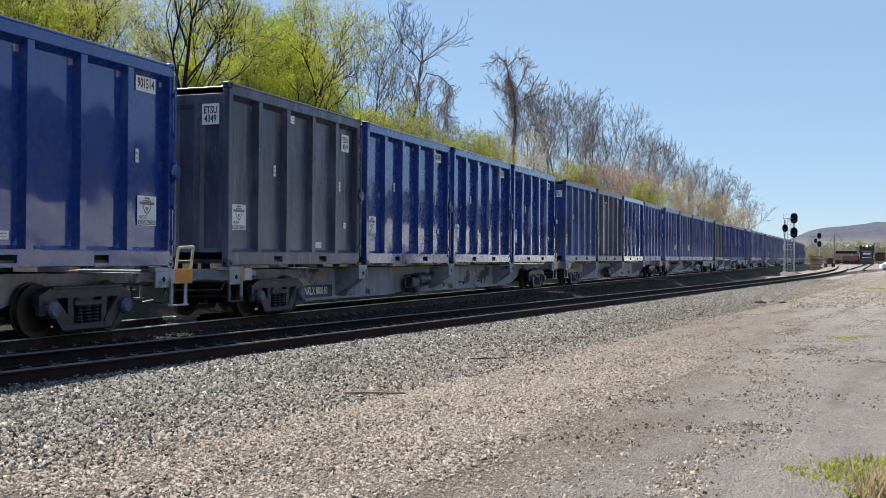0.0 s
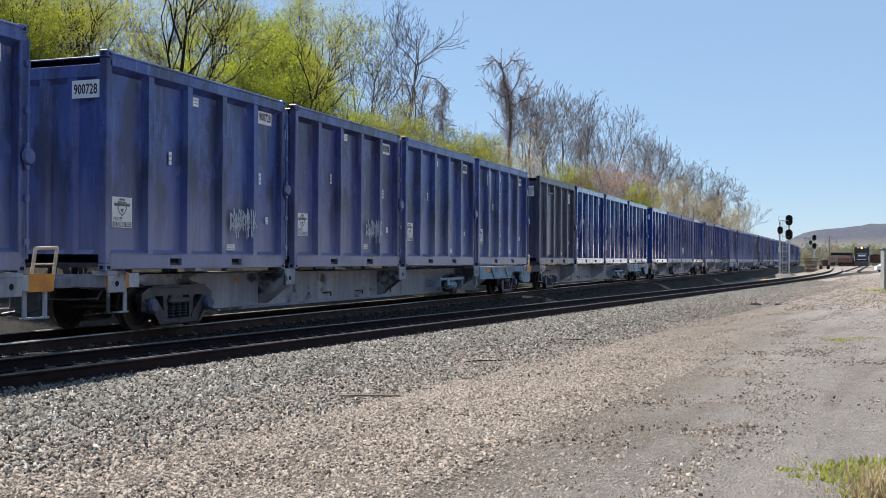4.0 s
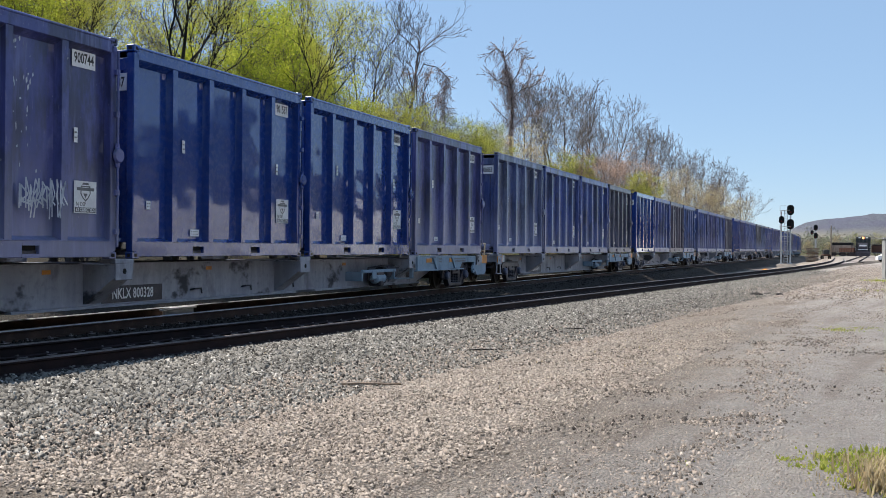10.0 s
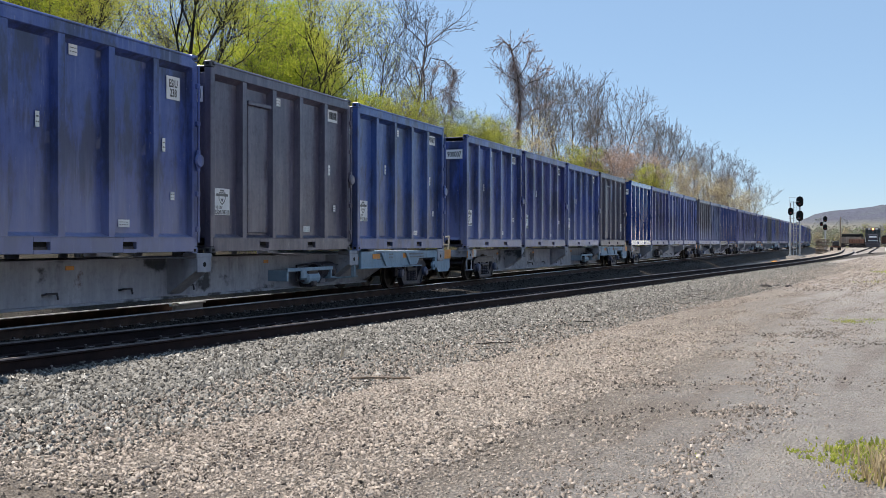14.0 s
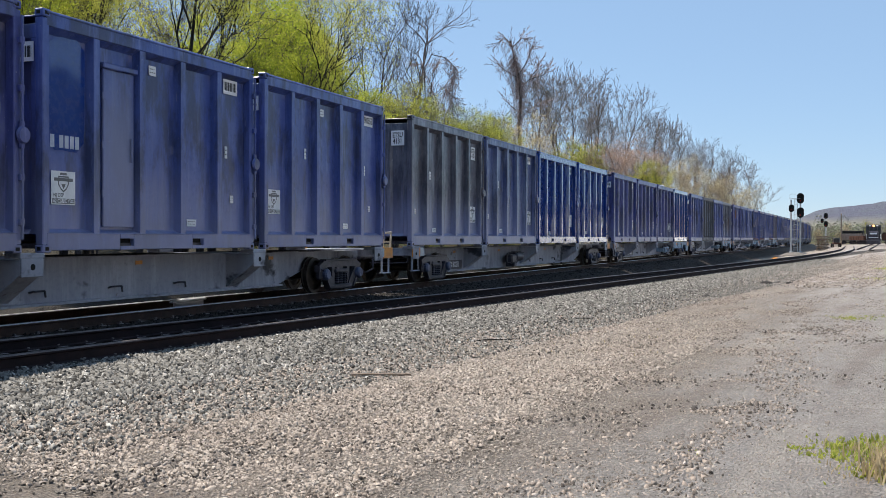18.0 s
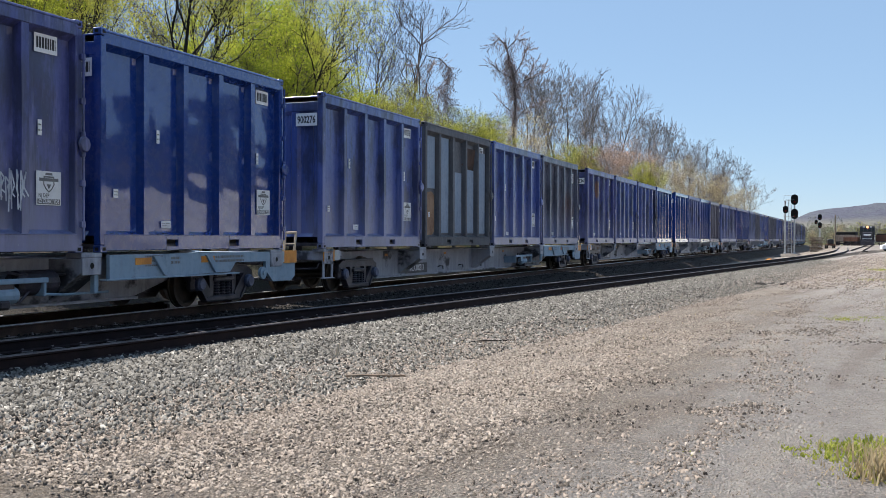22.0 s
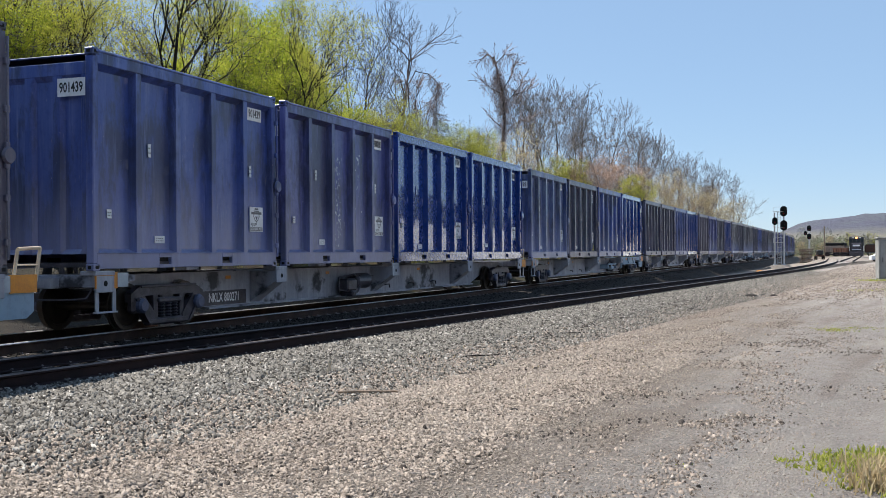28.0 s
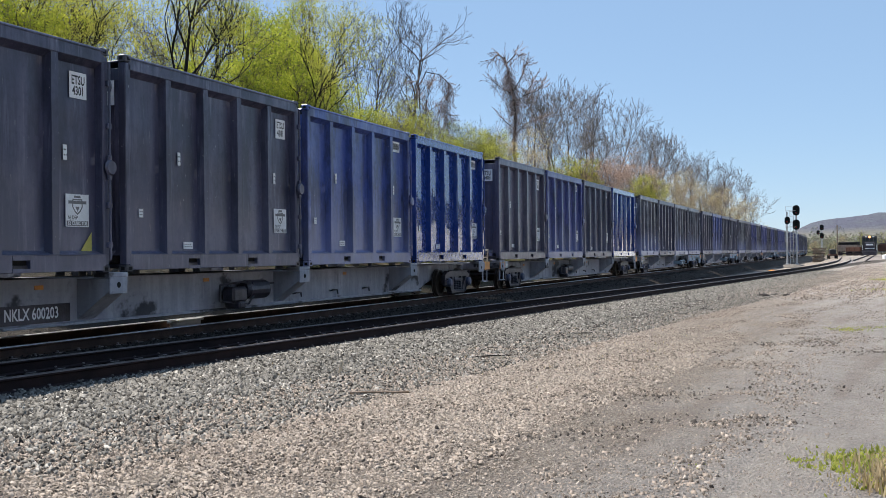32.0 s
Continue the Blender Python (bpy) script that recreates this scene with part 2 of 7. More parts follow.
class Geo:
    """Collects vertices and faces of one mesh; faces carry a material slot."""

    def __init__(self):
        self.v, self.f, self.m = [], [], []
        self.smooth = []

    def face(self, pts, slot=0):
        k = len(self.v)
        self.v += [tuple(p) for p in pts]
        self.f.append(tuple(range(k, k + len(pts))))
        self.m.append(slot)

    def box(self, x0, x1, y0, y1, z0, z1, b=0.0, slot=0):
        """A box with chamfered edges."""
        b = min(b, 0.3 * (x1 - x0), 0.3 * (y1 - y0), 0.3 * (z1 - z0))
        k = len(self.v)
        if b <= 0:
            self.v += [(x, y, z) for x in (x0, x1) for y in (y0, y1) for z in (z0, z1)]
            q = [(0, 1, 3, 2), (4, 6, 7, 5), (0, 4, 5, 1), (2, 3, 7, 6), (0, 2, 6, 4), (1, 5, 7, 3)]
            self.f += [tuple(k + i for i in f) for f in q]
            self.m += [slot] * 6
            return
        lo, hi = (x0, y0, z0), (x1, y1, z1)
        ids = {}
        for c in range(8):
            s = (c & 1, c >> 1 & 1, c >> 2 & 1)
            for a in range(3):
                p = []
                for d in range(3):
                    e = (hi if s[d] else lo)[d]
                    p.append(e if d == a else e + (-b if s[d] else b))
                ids[s, a] = len(self.v)
                self.v.append(tuple(p))
        new_f = []
        for a in range(3):
            u, w = [d for d in range(3) if d != a]
            for side in (0, 1):
                ring = []
                for su, sw in ((0, 0), (1, 0), (1, 1), (0, 1)):
                    s = [0, 0, 0]
                    s[a], s[u], s[w] = side, su, sw
                    ring.append(ids[tuple(s), a])
                new_f.append(ring if (side == 1) == (a != 1) else ring[::-1])
            for su in (0, 1):
                for sw in (0, 1):
                    s0, s1 = [0, 0, 0], [0, 0, 0]
                    s0[u], s0[w], s1[u], s1[w] = su, sw, su, sw
                    s1[a] = 1
                    s0, s1 = tuple(s0), tuple(s1)
                    ring = [ids[s0, u], ids[s1, u], ids[s1, w], ids[s0, w]]
                    new_f.append(ring if (su == sw) == (a == 1) else ring[::-1])
        for c in range(8):
            s = (c & 1, c >> 1 & 1, c >> 2 & 1)
            ring = [ids[s, 0], ids[s, 1], ids[s, 2]]
            new_f.append(ring if sum(s) % 2 else ring[::-1])
        self.f += [tuple(r) for r in new_f]
        self.m += [slot] * len(new_f)

    def prism(self, outline, a, b, axis="y", slot=0):
        """An outline of two coordinates pushed from a to b along an axis."""
        def at(p, d):
            return {"x": (d, p[0], p[1]), "y": (p[0], d, p[1]), "z": (p[0], p[1], d)}[axis]
        k, n = len(self.v), len(outline)
        self.v += [at(p, a) for p in outline] + [at(p, b) for p in outline]
        self.f += [tuple(range(k, k + n)), tuple(range(k + 2 * n - 1, k + n - 1, -1))]
        self.f += [(k + i, k + n + i, k + n + (i + 1) % n, k + (i + 1) % n) for i in range(n)]
        self.m += [slot] * (n + 2)

    def tube(self, p, q, r0, r1=None, n=8, caps=True, slot=0):
        """A tapered round bar from p to q."""
        r1 = r0 if r1 is None else r1
        p, q = Vector(p), Vector(q)
        d = (q - p).normalized()
        u = d.orthogonal().normalized()
        w = d.cross(u)
        k = len(self.v)
        for c, r in ((p, r0), (q, r1)):
            for i in range(n):
                a = 2 * math.pi * i / n
                self.v.append(tuple(c + r * (math.cos(a) * u + math.sin(a) * w)))
        self.f += [(k + i, k + (i + 1) % n, k + n + (i + 1) % n, k + n + i) for i in range(n)]
        self.m += [slot] * n
        if caps:
            self.f += [tuple(range(k + n - 1, k - 1, -1)), tuple(range(k + n, k + 2 * n))]
            self.m += [slot] * 2

    def pipe(self, pts, r, n=6, slot=0):
        for a, b in zip(pts, pts[1:]):
            self.tube(a, b, r, r, n, True, slot)

    def lathe(self, profile, centre, axis="y", n=24, slot=0):
        """A closed profile of (along, radius) turned about an axis."""
        k, m = len(self.v), len(profile)
        for i in range(n):
            a = 2 * math.pi * i / n
            c, s = math.cos(a), math.sin(a)
            for h, r in profile:
                p = {"x": (h, r * c, r * s), "y": (r * c, h, r * s), "z": (r * c, r * s, h)}[axis]
                self.v.append(tuple(p[j] + centre[j] for j in range(3)))
        for i in range(n):
            for j in range(m - 1):
                a, b = k + i * m + j, k + (i + 1) % n * m + j
                self.f.append((a, a + 1, b + 1, b))
                self.m.append(slot)

    def weld(self):
        """Joins points that lie in one place."""
        at, order, v = {}, [], []
        for p in self.v:
            key = tuple(round(c, 5) for c in p)
            if key not in at:
                at[key] = len(v)
                v.append(p)
            order.append(at[key])
        self.v = v
        self.f = [tuple(order[i] for i in f) for f in self.f]
        return self

    def mesh(self, name, materials):
        me = bpy.data.meshes.new(name)
        me.from_pydata(self.v, [], self.f)
        for mt in materials if isinstance(materials, (list, tuple)) else [materials]:
            me.materials.append(mt)
        me.polygons.foreach_set("material_index", self.m)
        for k in self.smooth:
            me.polygons[k].use_smooth = True
        return me


def part(name, data, material, parent, label=""):
    """One mesh object under a thing or under a part."""
    me = data.mesh(name, material) if isinstance(data, Geo) else data
    ob = new(name, me)
    ob.parent = parent
    if label:
        ob["label"] = label
    return ob


def thing(name, m, label, category, group="", kind=""):
    ob = new(name)
    ob.matrix_basis = m
    return tagged(ob, label, category, group, kind)


def text_part(name, words, size, material, parent, m, wide=1.0, label=""):
    cu = bpy.data.curves.new(name, "FONT")
    cu.body, cu.size, cu.align_x, cu.align_y = words, size, "CENTER", "CENTER"
    cu.space_line = 0.85
    cu.resolution_u = 2
    cu.offset = 0.022 * size
    cu.materials.append(material)
    ob = new(name, cu)
    ob.parent = parent
    ob.matrix_basis = m @ Matrix.Diagonal((wide, 1, 1, 1))
    if label:
        ob["label"] = label
    return ob


# ---- the main track's line, by length along it ----
def heading(x):
    if x < 0:
        return 0.0
    if x < 110:
        return -0.030 * x / 110
    if x < 215:
        return -0.030
    if x < 300:
        return -0.030 + 0.05 * (x - 215) / 85
    return min(0.35, 0.02 + 0.0022 * (x - 300))


TRACK_Y = 11.12 + 1.295
LINE = [(-300.0, TRACK_Y, 0.0)]
while LINE[-1][0] < 1000:
    x, y, _ = LINE[-1]
    h = heading(x + 0.5)
    LINE.append((x + math.cos(h), y + math.sin(h), h))


def on_line(s):
    """The pose on the main track at length s along it (0 beside the camera)."""
    k = min(max(s + 300.0, 0.0), len(LINE) - 2.0)
    i = int(k)
    a, b = LINE[i], LINE[i + 1]
    f = k - i
    return a[0] + f * (b[0] - a[0]), a[1] + f * (b[1] - a[1]), a[2] + f * (b[2] - a[2])


def side_heading(x):
    if x < 60:
        return -0.105
    return -0.105 + 0.09 * min(1.0, (x - 60) / 100)


SIDE = [(-120.0, 8.94 + 0.105 * 134, -0.105)]
while SIDE[-1][0] < 260:
    x, y, _ = SIDE[-1]
    h = side_heading(x + 0.5)
    SIDE.append((x + math.cos(h), y + math.sin(h), h))
YARD = [(148.0, -3.6, -0.045)]
while YARD[-1][0] < 420:
    x, y, _ = YARD[-1]
    h = -0.0455
    YARD.append((x + math.cos(h), y + math.sin(h), h))


def line_y(line, x):
    x0 = line[0][0]
    k = min(max(x - x0, 0.0), len(line) - 2.0)
    i = int(k)
    return line[i][1] + (k - i) * (line[i + 1][1] - line[i][1])

# ---- ground ----


def ground_z(x, y):
    """Height of the ground: yard, ballast beds, the ditch between the tracks, the wooded bank."""
    z = -0.27 - 0.0006 * max(0.0, x)
    if 0 < x < 330:
        z += 0.05 * noise.noise((x * 0.23, y * 0.3, 0.0)) * min(1.0, 60.0 / max(x, 1.0))
    d_main = y - line_y(LINE, x) if -300 < x < 960 else 99.0
    d_side = y - line_y(SIDE, x) if -118 < x < 255 else 99.0
    d_yard = y - line_y(YARD, x) if 150 < x < 415 else 99.0
    if d_main > -8.0 and d_side > 0.5:
        z -= 0.45 * min(1.0, max(0.0, (d_side - 1.4) / 1.6)) * min(1.0, max(0.0, (x + 10) / 30))
    if d_main > 2.0:
        z = -0.7 + min(9.0, max(0.0, (d_main - 7.0) * 0.28))
    foot = -17.0 - 0.07 * max(0.0, x - 200)
    if y < foot and x < 760:
        # gravel bank across the yard, out of view, woods on top; added for reflections
        z += min(6.5, (foot - y) * 0.3) * min(1.0, (760 - x) / 100)
    for d, top, half, run in ((d_main, -0.18, 1.55, 2.0), (d_side, -0.20, 1.5, 2.6), (d_yard, -0.2, 1.4, 1.5)):
        e = abs(d)
        if e < half:
            z = max(z, top)
        elif e < half + run:
            f = (e - half) / run
            f = f * f * (3 - 2 * f) if d < 0 else f
            z = max(z, top + (z - top) * f)
    return z


def graded(*stretches):
    out = []
    for a, b, step in stretches:
        out += list(np.arange(a, b - 1e-6, step))
    return out


def build_ground():
    far = [60.0 * 1.28 ** k for k in range(1, 18)]
    xs = [-f - 40 for f in far[::-1]] + graded((-100, 2, 6), (2, 26, 0.16), (26, 60, 0.4), (60, 140, 1.2), (140, 420, 4)) + [420 + f for f in far]
    ys = [-f - 30 for f in far[::-1]] + graded((-90, -10, 4), (-10, -3, 0.5), (-3, 9.5, 0.14), (9.5, 18, 0.4), (18, 90, 4)) + [90 + f for f in far]
    nx, ny = len(xs), len(ys)
    verts = []
    for x in xs:
        for y in ys:
            near = 2 < x < 60 and -10 < y < 18
            z = ground_z(x, y)
            if near:
                z += 0.012 * noise.noise((x * 2.1, y * 2.1, 3.0)) + 0.006 * noise.noise((x * 6.0, y * 6.0, 7.0))
                if y < 6:
                    # wheel ruts that bend with the side track
                    r = y + 0.11 * x
                    z -= 0.03 * (math.exp(-((r - 5.0) / 0.16) ** 2) + math.exp(-((r - 3.3) / 0.16) ** 2)) * (0.6 + noise.noise((x * 0.5, y, 1.0)))
            verts.append((x, y, z))
    faces = [(i * ny + j, (i + 1) * ny + j, (i + 1) * ny + j + 1, i * ny + j + 1) for i in range(nx - 1) for j in range(ny - 1)]
    me = bpy.data.meshes.new("ground")
    me.from_pydata(verts, [], faces)
    me.polygons.foreach_set("use_smooth", [True] * len(faces))
    n = Nodes("gravel_ground")
    v = n.place()
    grit = n.noise(38, 4, 0.7, vec=v)
    broad = n.noise(0.35, 5, 0.6, vec=v)
    patch = n.noise(0.9, 5, 0.65, vec=v)
    vor = n.add("ShaderNodeTexVoronoi")
    vor.inputs["Scale"].default_value = 40
    n.link(v, vor.inputs["Vector"])
    col = n.mix(n.ramp(broad, 0.38, 0.62), (0.43, 0.348, 0.283), (0.52, 0.428, 0.353))
    col = n.mix(n.math("MULTIPLY", n.ramp(patch, 0.54, 0.64), 0.6), col, (0.43, 0.335, 0.215))
    col = n.mix(n.math("MULTIPLY", n.ramp(grit, 0.42, 0.62), 0.75), col, (0.11, 0.095, 0.083))
    sep = n.add("ShaderNodeSeparateColor")
    n.link(vor.outputs["Color"], sep.inputs[0])
    col = n.mix(n.math("MULTIPLY", n.ramp(sep.outputs[0], 0.55, 0.9), 0.4), col, (0.52, 0.48, 0.44))
    col = n.mix(n.math("MULTIPLY", n.ramp(sep.outputs[1], 0.7, 0.98), 0.6), col, (0.08, 0.07, 0.062))
    mott = n.math("ADD", n.math("MULTIPLY", n.noise(3.2, 5, 0.7, vec=v), 0.6), n.math("MULTIPLY", n.noise(11, 4, 0.7, vec=v), 0.4))
    col = n.mix(n.math("MULTIPLY", n.ramp(mott, 0.5, 0.62), 0.5), col, (0.22, 0.19, 0.16))
    col = n.mix(n.math("MULTIPLY", n.ramp(mott, 0.46, 0.36), 0.45), col, (0.53, 0.47, 0.41))
    # trodden dirt near by, and the small stones bedded in it with dark seams round them
    axes0 = n.add("ShaderNodeSeparateXYZ")
    n.link(v, axes0.inputs[0])
    close = n.ramp(axes0.outputs["X"], 50.0, 15.0)
    col = n.mix(n.math("MULTIPLY", close, 0.45), col, (0.24, 0.2, 0.168))
    col = n.mix(n.math("MULTIPLY", n.math("MULTIPLY", n.ramp(sep.outputs[2], 0.2, 0.9), close), 0.7), col, (0.45, 0.388, 0.33))
    col = n.mix(n.math("MULTIPLY", n.math("MULTIPLY", n.ramp(vor.outputs["Distance"], 0.33, 0.6), close), 0.5), col, (0.08, 0.068, 0.058))
    # bluish grey trodden dirt away from the track
    grey = n.ramp(n.math("ADD", axes0.outputs["Y"], n.math("ADD", n.math("MULTIPLY", broad, 5.0), n.math("MULTIPLY", axes0.outputs["X"], 0.02))), 5.6, 3.2)
    col = n.mix(n.math("MULTIPLY", grey, 0.5), col, n.mix(n.ramp(mott, 0.4, 0.6), (0.50, 0.475, 0.465), (0.39, 0.366, 0.356)))
    # coarse dark bands in the wheel tracks, which run with the side track
    band = n.add("ShaderNodeCombineXYZ")
    xyz = n.add("ShaderNodeSeparateXYZ")
    n.link(v, xyz.inputs[0])
    n.link(n.math("MULTIPLY", xyz.outputs["X"], 0.14), band.inputs[0])
    n.link(n.math("MULTIPLY", n.math("ADD", xyz.outputs["Y"], n.math("MULTIPLY", xyz.outputs["X"], 0.11)), 1.25), band.inputs[1])
    bands = n.noise(1.0, 5, 0.6, vec=band.outputs[0])
    col = n.mix(n.math("MULTIPLY", n.ramp(bands, 0.5, 0.66), 0.45), col, (0.22, 0.175, 0.15))
    col = n.mix(n.math("MULTIPLY", n.ramp(bands, 0.46, 0.32), 0.35), col, (0.52, 0.46, 0.40))
    # oily ballast of both tracks, with the train's shade painted into the dark tone
    axes = n.add("ShaderNodeSeparateXYZ")
    n.link(v, axes.inputs[0])
    gx, gy = axes.outputs["X"], axes.outputs["Y"]
    wob = n.math("MULTIPLY", n.noise(1.1, 4, vec=v), 0.5)
    to_side = n.math("ABSOLUTE", n.math("SUBTRACT", n.math("ADD", gy, n.math("MULTIPLY", gx, 0.105)), 10.41))
    to_main = n.math("SUBTRACT", n.math("ADD", gy, n.math("MULTIPLY", n.math("MULTIPLY", gx, gx), 0.000136)), 12.4)
    oil_and_shade = n.math("MAXIMUM", n.ramp(n.math("ADD", to_side, wob), 1.45, 1.05), n.ramp(n.math("ADD", to_main, wob), -3.6, -2.6))
    col = n.mix(n.math("MULTIPLY", oil_and_shade, 0.85), col, n.mix(n.ramp(grit, 0.3, 0.7), (0.008, 0.007, 0.007), (0.022, 0.019, 0.019)))
    col = n.mix(n.math("MULTIPLY", n.ramp(gx, 130.0, 200.0), 0.5), col, (0.25, 0.212, 0.178))
    # pale crushed stone on the unseen bank, kept bright to reflect in the paint
    unseen_bank = n.ramp(n.math("ADD", gy, n.math("MULTIPLY", broad, 3.0)), -13.0, -17.0)
    unseen_bank = n.math("MULTIPLY", unseen_bank, n.ramp(gx, 480.0, 400.0))
    col = n.mix(unseen_bank, col, n.mix(n.ramp(patch, 0.4, 0.6), (0.56, 0.55, 0.54), (0.70, 0.69, 0.68)))
    col = n.mix(n.math("MULTIPLY", n.math("MULTIPLY", unseen_bank, n.ramp(n.noise(0.3, 3, vec=v), 0.5, 0.6)), 0.7), col, (0.10, 0.10, 0.08))
    # vegetation on the wooded bank and in the distance
    geo = n.add("ShaderNodeSeparateXYZ")
    n.link(v, geo.inputs[0])
    bank = n.ramp(n.math("ADD", geo.outputs["Y"], n.math("MULTIPLY", broad, 4.0)), 19.0, 24.0)
    off = n.ramp(n.math("ADD", geo.outputs["Y"], n.math("MULTIPLY", broad, 8.0)), -34.0, -42.0)
    beyond = n.ramp(geo.outputs["X"], 330.0, 420.0)
    green = n.math("ADD", bank, n.math("ADD", off, beyond, True), True)
    col = n.mix(green, col, n.mix(n.ramp(n.noise(0.8, 5, vec=v), 0.4, 0.6), (0.06, 0.07, 0.025), (0.085, 0.065, 0.04)))
    # shade in the gaps under the shoulder's loose ballast, painted into the ground
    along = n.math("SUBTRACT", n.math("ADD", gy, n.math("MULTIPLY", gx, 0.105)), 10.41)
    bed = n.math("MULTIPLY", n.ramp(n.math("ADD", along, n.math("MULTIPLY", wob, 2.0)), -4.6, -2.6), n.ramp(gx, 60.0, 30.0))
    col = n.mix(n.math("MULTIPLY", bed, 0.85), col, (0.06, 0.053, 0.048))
    n.bump(n.math("ADD", n.math("MULTIPLY", vor.outputs["Distance"], -0.5), n.math("MULTIPLY", grit, 2.0)), 1.0, 0.045)
    n.bsdf.inputs["Specular IOR Level"].default_value = 0.1
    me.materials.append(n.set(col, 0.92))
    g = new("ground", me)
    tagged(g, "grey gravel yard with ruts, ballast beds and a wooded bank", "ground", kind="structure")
    return g


ground = build_ground()

def stone_material(name, dark, mid, pale):
    n = Nodes(name)
    geo = n.add("ShaderNodeNewGeometry")
    r = geo.outputs["Random Per Island"]
    col = n.mix(n.ramp(r, 0.0, 0.7), dark, mid)
    col = n.mix(n.ramp(r, 0.9, 1.0), col, pale)
    col = n.mix(n.math("MULTIPLY", n.ramp(n.noise(55, 3), 0.4, 0.7), 0.35), col, (0.13, 0.115, 0.1))
    n.bsdf.inputs["Specular IOR Level"].default_value = 0.1
    return n.set(col, 0.9)


def stones(name, label, spots, sizes, rng, mt=None, flat=1.0):
    """Loose broken stones, joined, lying on the ground."""
    n = len(spots)
    # a broken top face over three or four slanting flanks; the foot is sunk in the ground
    base = np.array([(1, 0, -0.5), (0, 1, -0.5), (-1, 0, -0.5), (0, -1, -0.5), (0.55, 0.2, 0.8), (-0.55, -0.1, 0.8)], float)
    tri = np.array([(0, 1, 4), (1, 2, 5), (1, 5, 4), (2, 3, 5), (3, 0, 4), (3, 4, 5)])
    p = base[None] + rng.uniform(-0.38, 0.38, (n, 6, 3))
    p *= (sizes[:, None] * rng.uniform(0.6, 1.25, (n, 3)) * [1, 1, flat])[:, None, :] * 0.5
    a = rng.uniform(0, 6.283, n)
    t = rng.uniform(-0.75, 0.75, n)
    y2 = p[:, :, 1] * np.cos(t)[:, None] - p[:, :, 2] * np.sin(t)[:, None]
    z2 = p[:, :, 1] * np.sin(t)[:, None] + p[:, :, 2] * np.cos(t)[:, None]
    x3 = p[:, :, 0] * np.cos(a)[:, None] - y2 * np.sin(a)[:, None]
    y3 = p[:, :, 0] * np.sin(a)[:, None] + y2 * np.cos(a)[:, None]
    v = np.stack([x3, y3, z2], -1) + spots[:, None, :]
    f = (tri[None] + 6 * np.arange(n)[:, None, None]).reshape(-1, 3)
    me = bpy.data.meshes.new(name)
    me.vertices.add(6 * n)
    me.vertices.foreach_set("co", v.reshape(-1))
    me.loops.add(3 * len(f))
    me.loops.foreach_set("vertex_index", f.reshape(-1).astype(np.int32))
    me.polygons.add(len(f))
    me.polygons.foreach_set("loop_start", np.arange(0, 3 * len(f), 3, dtype=np.int32))
    me.update(calc_edges=True)
    me.materials.append(mt or M_STONE)
    return tagged(new(name, me), label, "gravel", kind="stuff")


def scatter(count, x0, x1, where, lift, rng, bias=2.2, fade=0.45):
    """Places on the ground, thicker near x0: where(x, u) gives y for u in 0..1."""
    u = rng.uniform(0, 1, count)
    # denser near the eye
    xs = x0 * (x1 / x0) ** (u ** (1.0 / bias * 1.6))
    # the far end thins out
    xs = xs[rng.uniform(0, 1, count) > np.clip((xs / x1 - 1 + fade) / fade, 0, 1)]
    out = np.empty((len(xs), 3))
    for i, x in enumerate(xs):
        y = where(x, rng.uniform())
        out[i] = x, y, ground_z(x, y) + lift
    return out


M_STONE = stone_material("ballast_stone", (0.03, 0.028, 0.026), (0.23, 0.216, 0.196), (0.5, 0.47, 0.43))
M_CLOD = stone_material("dark_yard_stone", (0.09, 0.074, 0.062), (0.36, 0.297, 0.25), (0.50, 0.43, 0.375))
M_PEBBLE = stone_material("yard_pebble", (0.23, 0.192, 0.162), (0.43, 0.362, 0.306), (0.48, 0.42, 0.365))
M_DIRT = stone_material("dark_dirt_clod", (0.045, 0.038, 0.034), (0.14, 0.12, 0.105), (0.3, 0.26, 0.23))
# oily stone, darkened further to carry the shade beside the train
M_OILY_SHADED = stone_material("oily_shaded_stone", (0.007, 0.006, 0.006), (0.022, 0.019, 0.019), (0.05, 0.045, 0.043))
rng = np.random.default_rng(5)
sp = scatter(95000, 6.0, 85.0, lambda x, u: line_y(SIDE, x) - 0.88 - (2.7 * u if u < 0.8 else 2.16 + 8.0 * (u - 0.8)), 0.012, rng)
stones("ballast_shoulder", "loose grey crushed-stone ballast beside the side track", sp,
       rng.uniform(0.035, 0.078, len(sp)) * np.clip(1.3 - 0.15 * np.array([line_y(SIDE, x) - y for x, y, _ in sp]), 0.4, 1.0), rng)
sp = scatter(9000, 6.0, 60.0, lambda x, u: line_y(SIDE, x) + 3.8 * (u - 0.16), 0.0, rng)
sp = sp[np.abs(np.abs(sp[:, 1] - [line_y(SIDE, x) for x in sp[:, 0]]) - 0.75) > 0.12]
stones("track_ballast", "dark crushed-stone ballast between the rails", sp, rng.uniform(0.04, 0.08, len(sp)), rng, M_OILY_SHADED)
sp = scatter(6000, 15.0, 120.0, lambda x, u: line_y(LINE, x) - 3.4 + 5.0 * u, 0.0, rng)
sp = sp[np.abs(np.abs(sp[:, 1] - [line_y(LINE, x) for x in sp[:, 0]]) - 0.75) > 0.12]
stones("main_track_ballast", "dark crushed-stone ballast of the main track", sp, rng.uniform(0.04, 0.09, len(sp)), rng, M_OILY_SHADED)
sp = scatter(330000, 5.6, 44.0, lambda x, u: line_y(SIDE, x) - 2.4 - 8.0 * u, 0.003, rng)
